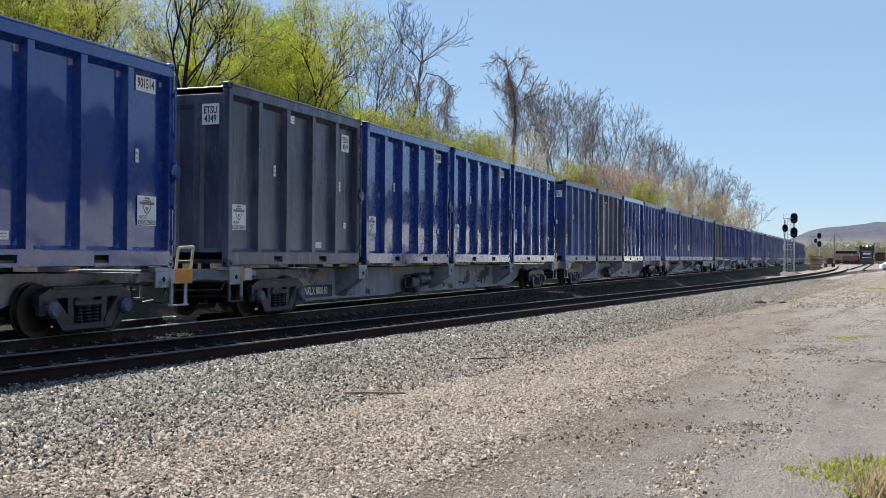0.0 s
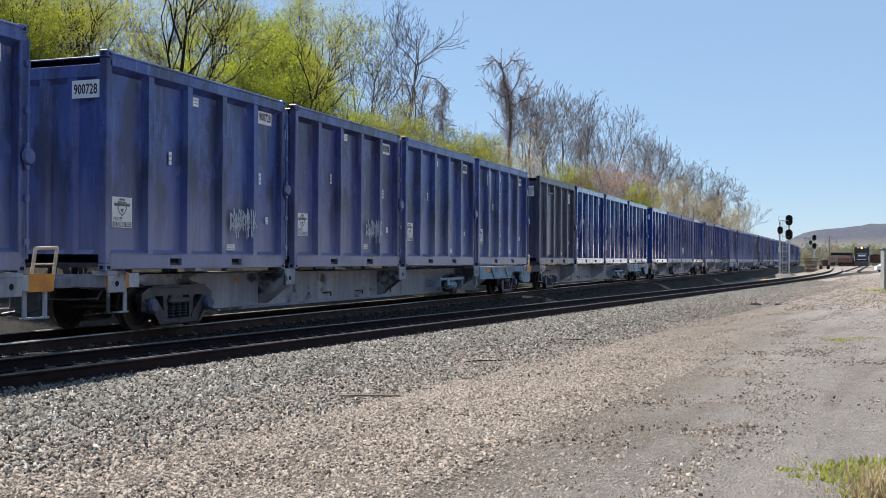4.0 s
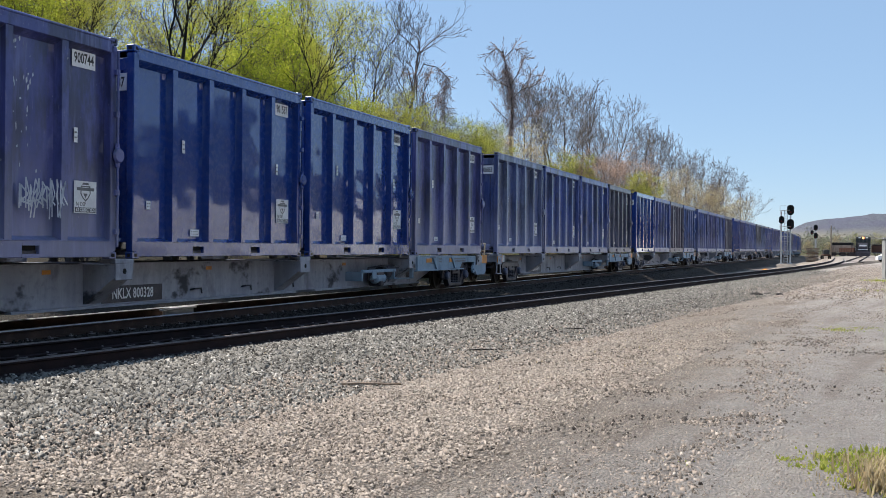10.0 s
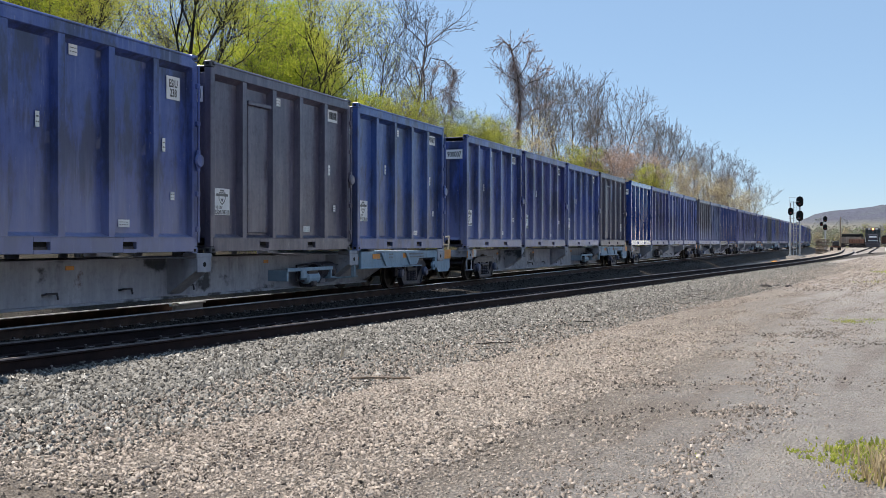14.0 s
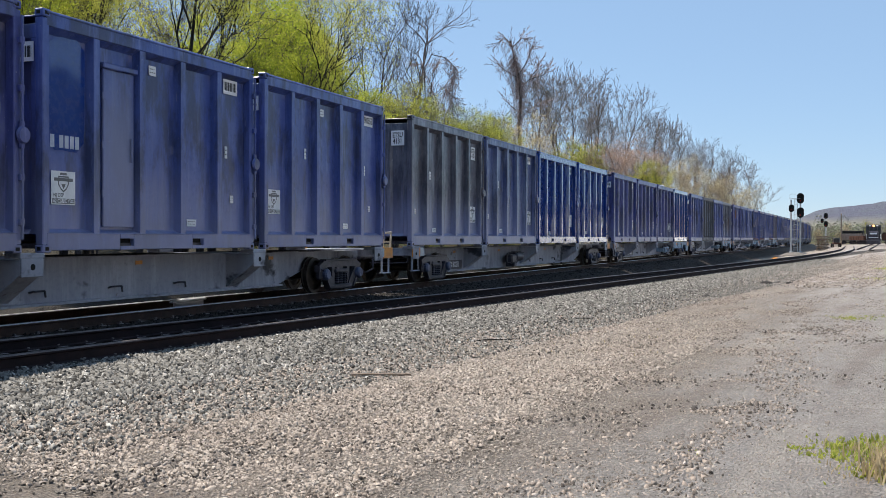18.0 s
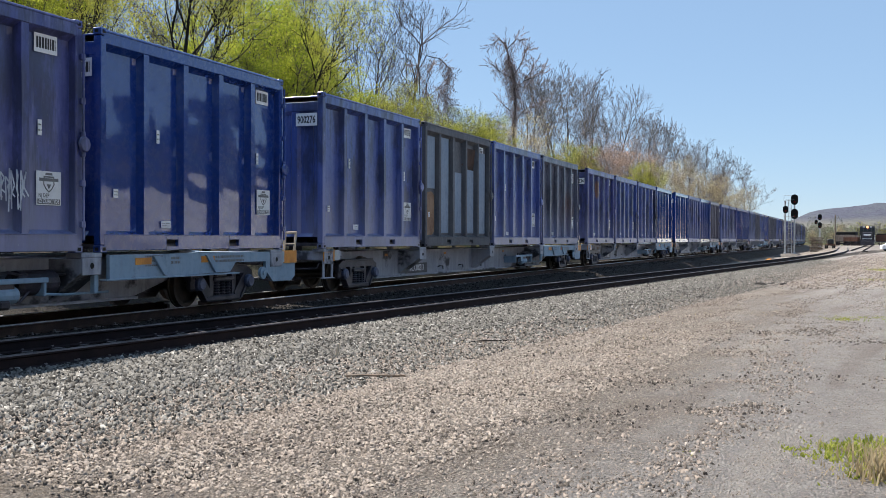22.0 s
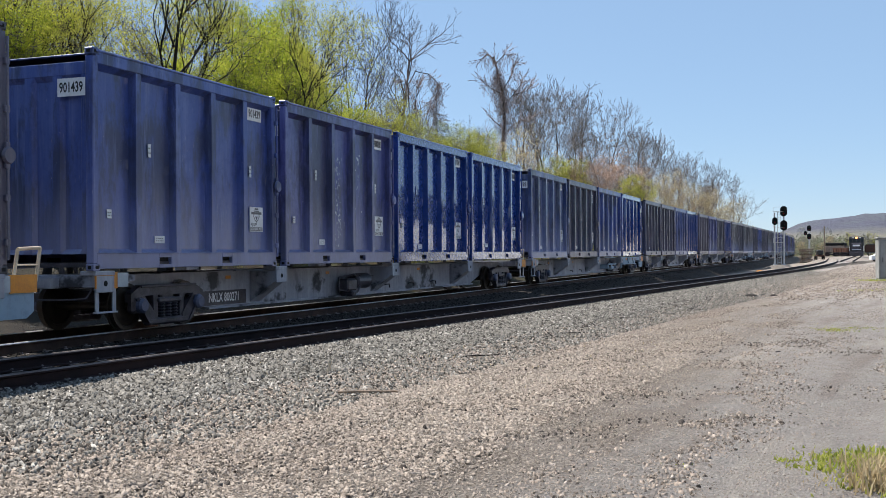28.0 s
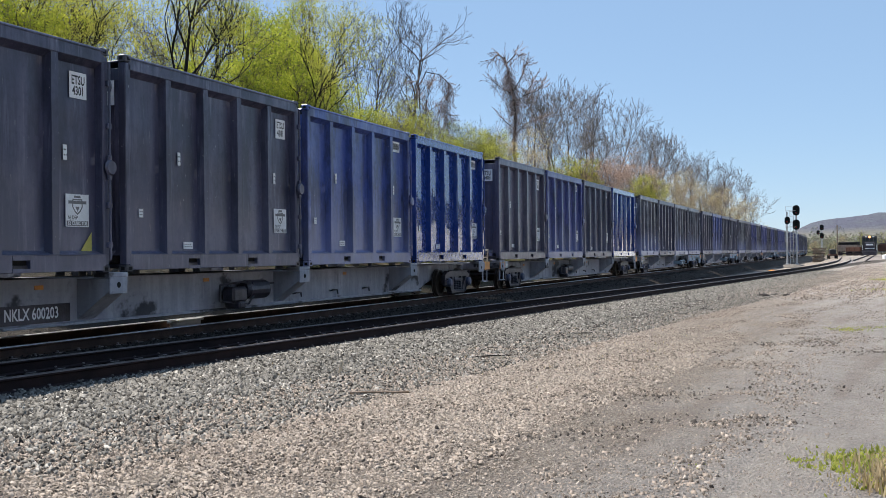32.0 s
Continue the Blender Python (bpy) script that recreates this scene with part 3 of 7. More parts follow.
# the pebbles lie in drifts along the wheel tracks, which swing across the yard, and thin out on the trodden dirt
RUTS = [[(5.2, 6.0), (8.5, 4.7), (10.2, 3.4), (11.8, 1.7), (12.9, 0.0)], [(5.0, 4.9), (8.1, 2.95), (9.4, 1.75), (10.3, 0.4)], [(9.0, 6.0), (13.0, 4.6), (17.0, 2.2), (20.0, 0.2), (16.5, -0.8)],
        [(12.0, 5.7), (19.0, 3.6), (27.0, 1.0), (36.0, -1.2)]]


def off_ruts(x, y):
    best = 9.0
    for line in RUTS:
        for (ax, ay), (bx, by) in zip(line, line[1:]):
            f = max(0.0, min(1.0, ((x - ax) * (bx - ax) + (y - ay) * (by - ay)) / ((bx - ax) ** 2 + (by - ay) ** 2)))
            best = min(best, math.hypot(x - ax - f * (bx - ax), y - ay - f * (by - ay)))
    return best


drift = np.array([noise.noise((0.16 * x, 1.3 * (y + 0.11 * x), 0.0)) + 0.6 * noise.noise((0.7 * x, 0.9 * y, 4.0)) for x, y, _ in sp])
fuzz = drift + rng.normal(0, 0.12, len(sp))
rut = np.array([math.exp(-(off_ruts(x, y) / 0.22) ** 2) * (0.5 + 0.9 * noise.noise((x * 1.3, y * 1.3, 8.0))) for x, y, _ in sp])
fuzz += 0.55 * rut
trodden = np.clip((1.6 - 0.02 * sp[:, 0] - sp[:, 1] + 1.5 * drift) / 1.6, 0, 1)
keep = ((fuzz > 0.12) | (rng.uniform(0, 1, len(sp)) < 0.62)) & (rng.uniform(0, 1, len(sp)) > 0.72 * trodden)
coarse = sp[(fuzz > 0.2) & keep]
sp = sp[(fuzz <= 0.2) & keep]
stones("rut_gravel", "coarser dark gravel thrown up along the wheel tracks", coarse, 0.010 + 0.034 * rng.uniform(0, 1, len(coarse)) ** 2.6, rng, M_CLOD)
stones("yard_gravel", "fine trodden gravel and pebbles of the yard", sp, (0.009 + 0.024 * rng.uniform(0, 1, len(sp)) ** 2.6) * np.clip(0.55 + 0.2 * (sp[:, 1] - 1.0), 0.55, 1.0), rng, M_PEBBLE, 0.85)
# broken stone trodden into the dirt beside the shoulder
sp = scatter(62000, 5.4, 24.0, lambda x, u: line_y(SIDE, x) - 2.8 - 4.3 * u ** 1.25, 0.004, rng, fade=0.5)
clump = np.array([noise.noise((0.9 * x, 1.1 * y, 6.0)) + 0.5 * noise.noise((2.3 * x, 2.3 * y, 1.0)) for x, y, _ in sp])
for name, label, pick, mt in (("trodden_stone", "broken grey stone trodden into the yard", (clump + rng.normal(0, 0.2, len(sp)) <= 0.12), M_PEBBLE),
                              ("dark_trodden_stone", "darker broken stone in patches of the yard", (clump + rng.normal(0, 0.2, len(sp)) > 0.12), M_CLOD)):
    some = sp[pick]
    stones(name, label, some, 0.016 + 0.030 * rng.uniform(0, 1, len(some)) ** 1.6, rng, mt, 0.7)
# dark clods along the ruts
spots = []
for line in RUTS[:3]:
    for (ax, ay), (bx, by) in zip(line, line[1:]):
        for _ in range(int(120 * math.hypot(bx - ax, by - ay))):
            f = rng.uniform()
            x, y = ax + f * (bx - ax) + rng.normal(0, 0.3), ay + f * (by - ay) + rng.normal(0, 0.3)
            if noise.noise((x * 0.8, y * 0.8, 2.0)) > -0.1:
                spots.append((x, y, ground_z(x, y) + 0.006))
stones("rut_clods", "dark crumbled clods along the wheel ruts", np.array(spots), 0.012 + 0.045 * rng.uniform(0, 1, len(spots)) ** 3, rng, M_DIRT)

sp = scatter(42000, 36.0, 150.0, lambda x, u: line_y(SIDE, x) - 2.4 - u * (line_y(SIDE, x) + 0.06 * x), 0.0, rng, fade=0.6)
stones("far_yard_gravel", "coarse brown gravel strewn over the far yard", sp, 0.035 + 0.07 * rng.uniform(0, 1, len(sp)) ** 2, rng, M_CLOD)

# ---- tracks ----


def sweep(line, off, outline, x_from, x_to, step, slot_of):
    """A rail: its outline (across, up) carried along a line."""
    g = Geo()
    pts = [p for k, p in enumerate(line) if x_from <= p[0] <= x_to and k % step == 0]
    n = len(outline)
    for x, y, h in pts:
        c, s = math.cos(h), math.sin(h)
        g.v += [(x - s * (off + a), y + c * (off + a), z) for a, z in outline]
    for i in range(len(pts) - 1):
        for j in range(n):
            k0, k1 = i * n + j, i * n + (j + 1) % n
            g.f.append((k0, k0 + n, k1 + n, k1))
            g.m.append(slot_of(j))
    g.f += [tuple(range(n)), tuple(range(len(g.v) - 1, len(g.v) - n - 1, -1))]
    g.m += [1, 1]
    return g


RAIL = [(-0.036, -0.016), (-0.022, 0.0), (0.022, 0.0), (0.036, -0.016), (0.036, -0.035), (0.009, -0.05), (0.009, -0.15),
        (0.07, -0.165), (0.07, -0.178), (-0.07, -0.178), (-0.07, -0.165), (-0.009, -0.15), (-0.009, -0.05), (-0.036, -0.035)]


def build_track(name, line, x0, x1, label, ties, top, tie_step=0.5, web=M_RAIL):
    t = thing(name, Matrix(), label, "track", kind="structure")
    for off in (-0.7525, 0.7525):
        part("rail", sweep(line, off, RAIL, x0, x1, 2, lambda j: 0 if j in (0, 1, 2) else 1), [top, web], t)
    g = Geo()
    g.box(-0.11, 0.11, -1.3, 1.3, -0.36, -0.182, 0.012)
    me = g.mesh("tie", M_TIE)
    gp = Geo()
    for s in (-0.7525, 0.7525):
        gp.box(-0.09, 0.09, s - 0.16, s + 0.16, -0.182, -0.172, 0.004)
        for e in (-0.1, 0.1):
            gp.box(-0.05, -0.02, s + e - 0.015, s + e + 0.015, -0.172, -0.14, 0.004)
    mp = gp.mesh("tie_plate", M_PLATE)
    s = ties[0]
    while s < ties[1]:
        y, h = line_y(line, s), math.atan(line_y(line, s + 0.5) - line_y(line, s - 0.5))
        o = part("tie", me, None, t)
        o.matrix_basis = pose(s, y, 0, 0, 0, math.degrees(h) + random.uniform(-0.6, 0.6))
        part("tie_plate", mp, None, o)
        s += tie_step * random.uniform(0.97, 1.03)
    return t


main_track = build_track("main_track", LINE, -60, 420, "main line track of worn rails on dark ties", (12, 80), M_TREAD, web=M_RUSTY)
side_track = build_track("side_track", SIDE, -20, 215, "rusty yard lead track diverging beside the main line", (5, 62), M_DULLTOP)
yard_track = build_track("yard_track", YARD, 148, 400, "yard track under the standing locomotive", (150, 152), M_DULLTOP)
# bright worn plates beside the far rail of the main track
for x, off, size in ((18.75, 0.55, 0.7), (19.35, 0.66, 0.9), (19.5, 0.86, 0.5)):
    g = Geo()
    g.box(-size / 2, size / 2, -0.05, 0.05, -0.06, -0.012, 0.01)
    g.box(-size / 2 + 0.1, size / 2 - 0.1, -0.035, 0.035, -0.172, -0.058, 0.006)
    o = part("rail_brace", g, M_TREAD, main_track, "bright worn steel brace")
    o.matrix_basis = pose(x, line_y(LINE, x) + off, 0)
# joint bars with bolts on the side track
for x, off in ((17.0, -0.7525), (10.9, -0.7525), (23.0, -0.7525), (14.0, 0.7525)):
    y, h = line_y(SIDE, x), -0.105
    g = Geo()
    g.box(-0.45, 0.45, -0.028, -0.008, -0.145, -0.045, 0.008)
    for k in range(4):
        g.tube((-0.33 + 0.22 * k, -0.028, -0.095), (-0.33 + 0.22 * k, -0.05, -0.095), 0.018, n=6)
    o = part("joint_bar", g, M_RAIL, side_track)
    o.matrix_basis = pose(x + 0.105 * off, y + off, 0, 0, 0, math.degrees(h))

# ---- the train ----
LONG, WIDE, HIGH, FLOOR = 6.058, 2.59, 3.66, 1.08
GAP, PITCH, FIRST = 0.43, 27.347, 17.91
CAR_LONG = 4 * LONG + 3 * GAP
# how far the couplings of each car are drawn out
SLACK = {4: 0.15, 5: 0.13, 6: 0.1, 7: 0.09, 8: 0.34, 9: 0.24, 10: 0.36, 11: 0.16, 12: 0.21, 13: 0.35, 14: 0.27, 15: 0.36, 16: 0.07, 17: 0.08}
HALF = WIDE / 2


def gone(t):
    """How far the train has run at t seconds."""
    return 14.5352 * t + 0.009377 * t * t


CACHE = {}


def shared(key, make, material):
    if key not in CACHE:
        CACHE[key] = make().mesh(key[0], material)
    return CACHE[key]


def wall_geo(flip, dents):
    """One long side: five recessed panels, each a little buckled, between ribs with steep flanks; seen side at negative y."""
    g = Geo()
    rnd = random.Random(dents)
    x0, x1, zb, zt = -LONG / 2 + 0.13, LONG / 2 - 0.13, 0.30, HIGH - 0.24
    deep, flank, rib = 0.145, 0.025, 0.15
    low, head = zb + 0.06, zt - 0.085
    cell = (x1 - x0 - 4 * rib) / 5
    face = HALF - 0.02

    def quad(*ring):
        g.face([(p[0], flip * p[1], p[2]) for p in (ring if flip < 0 else ring[::-1])])

    x = x0
    nu, nw = 7, 20
    for k in range(5):
        a, b = x, x + cell
        pa, pb, back = a + 0.025, b - flank, face - deep
        # the buckled sheet of the panel
        strong = (0.35, 1.0, 0.6, 0.25, 0.8, 0.5)[dents % 6]
        pillow, ripple, many, turn = rnd.uniform(-0.012, 0.004), rnd.uniform(0.0035, 0.0075), rnd.uniform(2.4, 4.6), rnd.uniform(0, 6.28)
        base = len(g.v)
        for i in range(nu + 1):
            for j in range(nw + 1):
                u, w = i / nu, j / nw
                env = 4 * u * (1 - u) * min(1.0, 7 * w, 7 * (1 - w))
                d = env * strong * (pillow + ripple * math.cos(6.2832 * many * w + turn + 2.2 * u) + 0.006 * noise.noise((3.0 * u + 9.7 * k, 6.5 * w, 3.1 * dents)))
                g.v.append((pa + (pb - pa) * u, flip * (back + d), low + (head - low) * w))
        for i in range(nu):
            for j in range(nw):
                q = (base + i * (nw + 1) + j, base + (i + 1) * (nw + 1) + j, base + (i + 1) * (nw + 1) + j + 1, base + i * (nw + 1) + j + 1)
                g.smooth.append(len(g.f))
                g.f.append(q if flip < 0 else q[::-1])
                g.m.append(0)
        # flanks, sill and slanting head of the recess
        wob = [rnd.uniform(-0.004, 0.004) for _ in range(7)]
        zs = [low + (head - low) * t / 6 for t in range(7)]
        for t in range(6):
            quad((a, face, zs[t]), (pa, back, zs[t]), (pa, back, zs[t + 1]), (a, face, zs[t + 1]))
            quad((pb, back, zs[t]), (b + wob[t], face, zs[t]), (b + wob[t + 1], face, zs[t + 1]), (pb, back, zs[t + 1]))
        quad((a, face, zb), (b, face, zb), (pb, back, low), (pa, back, low))
        quad((pa, back, head), (pb, back, head), (b, face, zt), (a, face, zt))
        quad((a, face, zb), (pa, back, low), (a, face, low))
        quad((pb, back, low), (b, face, zb), (b + wob[0], face, low))
        quad((pa, back, head), (a, face, zt), (a, face, head))
        quad((pb, back, head), (b + wob[6], face, head), (b, face, zt))
        if k < 4:
            c = b + rib
            for z0, z1, w0, w1 in [(zb, low, 0, wob[0])] + [(zs[t], zs[t + 1], wob[t], wob[t + 1]) for t in range(6)] + [(head, zt, wob[6], 0)]:
                quad((b + w0, face, z0), (c, face, z0), (c, face, z1), (b + w1, face, z1))
        x = b + rib
    return g.weld()


def end_geo(flip):
    """An end wall with four upright corrugations and a cross rail."""
    g = Geo()
    x = flip * (LONG / 2 - 0.06)
    y0, y1 = -HALF + 0.13, HALF - 0.13
    prof = [(y0, 0.0)]
    n = 4
    cell = (y1 - y0) / n
    for k in range(n):
        a = y0 + k * cell
        prof += [(a + 0.14, 0.0), (a + 0.2, 0.07), (a + cell - 0.06, 0.07), (a + cell, 0.0)]
    zs = (0.28, 0.36, HIGH - 0.5, HIGH - 0.42)
    rows = []
    for i, z in enumerate(zs):
        rows.append([])
        for y, d in prof:
            rows[-1].append(len(g.v))
            g.v.append((x - flip * (d if i in (1, 2) else 0.0), y, z))
    for r0, r1 in zip(rows, rows[1:]):
        for j in range(len(r0) - 1):
            q = (r0[j], r0[j + 1], r1[j + 1], r1[j])
            g.f.append(q if flip > 0 else q[::-1])
            g.m.append(0)
    g.box(min(x, x - flip * 0.05), max(x, x - flip * 0.05), y0, y1, HIGH - 0.42, HIGH - 0.2, 0.01)
    return g


def post_geo():
    g = Geo()
    g.box(-0.075, 0.075, -0.075, 0.075, 0.12, HIGH - 0.12, 0.015)
    return g


def casting_geo(z):
    g = Geo()
    g.box(-0.089, 0.089, -0.081, 0.081, z, z + 0.118, 0.012, 0)
    # black plates painted on as the shaded holes of the casting
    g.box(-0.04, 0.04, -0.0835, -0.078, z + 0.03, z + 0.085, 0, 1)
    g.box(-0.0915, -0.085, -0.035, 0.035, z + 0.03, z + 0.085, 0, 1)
    return g


def bottom_geo():
    """Bottom side rail with two fork pockets cut through."""
    g = Geo()
    a, b = -LONG / 2 + 0.09, LONG / 2 - 0.09
    cuts = [(-1.22, -0.86), (0.86, 1.22)]
    x = a
    for c0, c1 in cuts + [(b, b)]:
        g.box(x, c0, -0.05, 0.05, 0.03, 0.3, 0.01)
        if c1 > c0:
            g.box(c0, c1, -0.05, 0.05, 0.03, 0.09, 0.0)
            g.box(c0, c1, -0.05, 0.05, 0.215, 0.3, 0.0)
            # black back plate, painted in for the shade inside the pocket
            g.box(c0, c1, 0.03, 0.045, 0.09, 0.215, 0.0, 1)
        x = c1
    g.box(a, b, -0.062, -0.045, 0.285, 0.3, 0.004)
    return g


def top_geo():
    g = Geo()
    top = HIGH - 0.004
    g.box(-LONG / 2 + 0.09, LONG / 2 - 0.09, -0.05, 0.05, top - 0.24, top, 0.012)
    g.box(-LONG / 2 + 0.09, LONG / 2 - 0.09, -0.065, -0.04, top - 0.05, top - 0.015, 0.006)
    return g


def roof_geo():
    """Lid sheet with bows across, a little below the rails' tops."""
    g = Geo()
    g.box(-LONG / 2 + 0.1, LONG / 2 - 0.1, -HALF + 0.08, HALF - 0.08, HIGH - 0.09, HIGH - 0.06, 0.008)
    return g


def floor_geo():
    g = Geo()
    g.box(-LONG / 2 + 0.1, LONG / 2 - 0.1, -HALF + 0.06, HALF - 0.06, 0.06, 0.14, 0.01)
    return g


def latch_geo():
    """Upright locking rod with brackets and a rounded keeper half way up."""
    g = Geo()
    g.tube((0, 0, 0.2), (0, 0, HIGH - 0.2), 0.022, n=8)
    for z in (0.45, 1.1, 2.4, 3.1):
        g.box(-0.05, 0.05, -0.012, 0.06, z - 0.05, z + 0.05, 0.01)
    g.lathe([(-0.05, 0.0), (-0.05, 0.11), (-0.015, 0.135), (0.03, 0.1), (0.03, 0.0)], (0, 0, 1.72), "y", 14)
    g.box(-0.045, 0.045, -0.02, 0.04, 1.52, 1.92, 0.015)
    return g


def notice_geo(w, h, t=0.006):
    g = Geo()
    g.box(-w / 2, w / 2, -t, 0, -h / 2, h / 2, 0.0)
    return g


def shield_geo():
    """Placard print: a cap bar, a wing bar and a shield, over two lines of small print."""
    g = Geo()
    y = -0.0085
    g.face([(-0.07, y, 0.235), (0.07, y, 0.235), (0.08, y, 0.2), (-0.08, y, 0.2)])
    g.face([(-0.21, y, 0.155), (0.21, y, 0.155), (0.21, y, 0.105), (-0.21, y, 0.105)])
    rim = [(-0.115, 0.185), (0.115, 0.185), (0.125, 0.06), (0.07, -0.02), (0, -0.07), (-0.07, -0.02), (-0.125, 0.06)]
    for (a, b), (c, d) in zip(rim, rim[1:] + rim[:1]):
        g.face([(a, y, b), (c, y, d), (c * 0.8, y, 0.07 + (d - 0.07) * 0.8), (a * 0.8, y, 0.07 + (b - 0.07) * 0.8)])
    g.face([(-0.05, y, 0.06), (0.05, y, 0.06), (0, y, -0.02)])
    g.face([(-0.25, y, -0.245), (0.25, y, -0.245), (0.25, y, -0.165), (-0.25, y, -0.165)])
    return g


def lines_geo(w, rows, h, step):
    g = Geo()
    rnd = random.Random(int(w * 1000) + rows)
    for k in range(rows):
        z = (rows - 1) * step / 2 - k * step
        x = -w / 2
        while x < w / 2 - 0.01:
            d = rnd.uniform(0.02, 0.06)
            g.face([(x, -0.0085, z - h / 2), (min(x + d, w / 2), -0.0085, z - h / 2), (min(x + d, w / 2), -0.0085, z + h / 2), (x, -0.0085, z + h / 2)])
            x += d + 0.014
    return g


# number on the plate, paint, placard at front or rear, and marks of its own
PAINTS = {"b": (M_BLUE, "glossy dark blue"), "d": (M_DULL, "dull blue"), "p": (M_PURP, "faded purplish blue"), "w": (M_WEAT, "pale weathered blue"),
          "l": (M_LIGHT, "mid blue"), "k": (M_BLACK, "black-brown"), "n": (M_BROWN, "rusty brown"), "g": (M_GREY, "patched blue-grey"), "q": (M_DUSTY, "dusty black"), "s": (M_SLATE, "brown-stained slate-blue"), "t": (M_SOOTY, "soot-streaked dull blue"), "r": (M_RUSTED, "rust-stained black-brown"), "u": (M_STAINED, "rust-spotted faded blue")}
LOADS = [
    ["b R ", "d R ", "d R ", "b R 901514"],
    ["k L ETSU/4349", "b L 901408", "b L 901617", "b L "],
    ["l L 4372", "n L  scratch door", "b L 901548", "d L 900979 scratch"],
    ["d L 900728 tag", "p L  tag", "d L ", "d L 900440 scratch drip"],
    ["k L NWSX/1130 door", "b L 901625", "b L 901397", "b L "],
    ["b R 900735", "d R 901448", "p R  tagrear", "b R 901620"],
    ["p R 900744 scratch tag", "b R 901587", "b R ", "p R 901223"],
    ["w R 900683", "d R ", "d R 900139", "k R ETSU/4222 scratch tri"],
    ["b L 900878", "d L ESIU/238", "n L  door", "l L 900407"],
    ["d L 900007", "p L ", "d L ", "n L - door blue stencil"],
    ["b L 901699", "p L  scratch", "d L  door panel", "d L 900056"],
    ["q R ETSU/4131", "w R 900974", "b R  scratch", "b R "],
    ["p R 900494", "p R ", "p R  scrap tag", "b R "],
    ["d R 900276", "g R 10068 rust plates flap", "d R ", "s R ETSU/4310"],
    ["u R 900334 scratch", "d R ", "t R 900138", "b R "],
    ["b R 901472", "d R ", "b R ", "n R "],
    ["d R 901439", "p R  scratch", "b R 901580", "b R "],
    ["w R 900195", "k R ETSU/4218 tri", "d R 900399", "b R 901464"],
    ["r R ETSU/4301 tri drip", "k R ETSU/4101", "d R ", "b R "],
    ["n R ETSU/4403", "p R ", "k R ", "b R "],
]
PALE_ENDS = (2, 3, 5, 6, 7, 8, 11, 12, 13, 14, 16, 19, 20, 22, 23, 25)
MARKS = {0: "NKLX 800160", 1: "NKLX 800068", 3: "NKLX 800191", 4: "NKLX 800069", 5: "NKLX 800328", 6: "NKLX 800314", 7: "NKLX 800054", 9: "NKLX 800422",
         10: "NKLX 800291", 11: "NKLX 800431", 12: "NKLX 800313", 13: "NKLX 800392", 15: "NKLX 800271", 17: "NKLX 600203"}
fill = random.Random(11)
while len(LOADS) < 29:
    LOADS.append([fill.choice("ppkdpkpqk" if len(LOADS) < 26 else "kkq") + " R " for _ in range(4)])

ALL_CONTAINERS, ALL_CARS = [], []


def side_at(x, z, out=0.0):
    """A pose on the seen side wall."""
    return pose(x, -HALF - out, z)


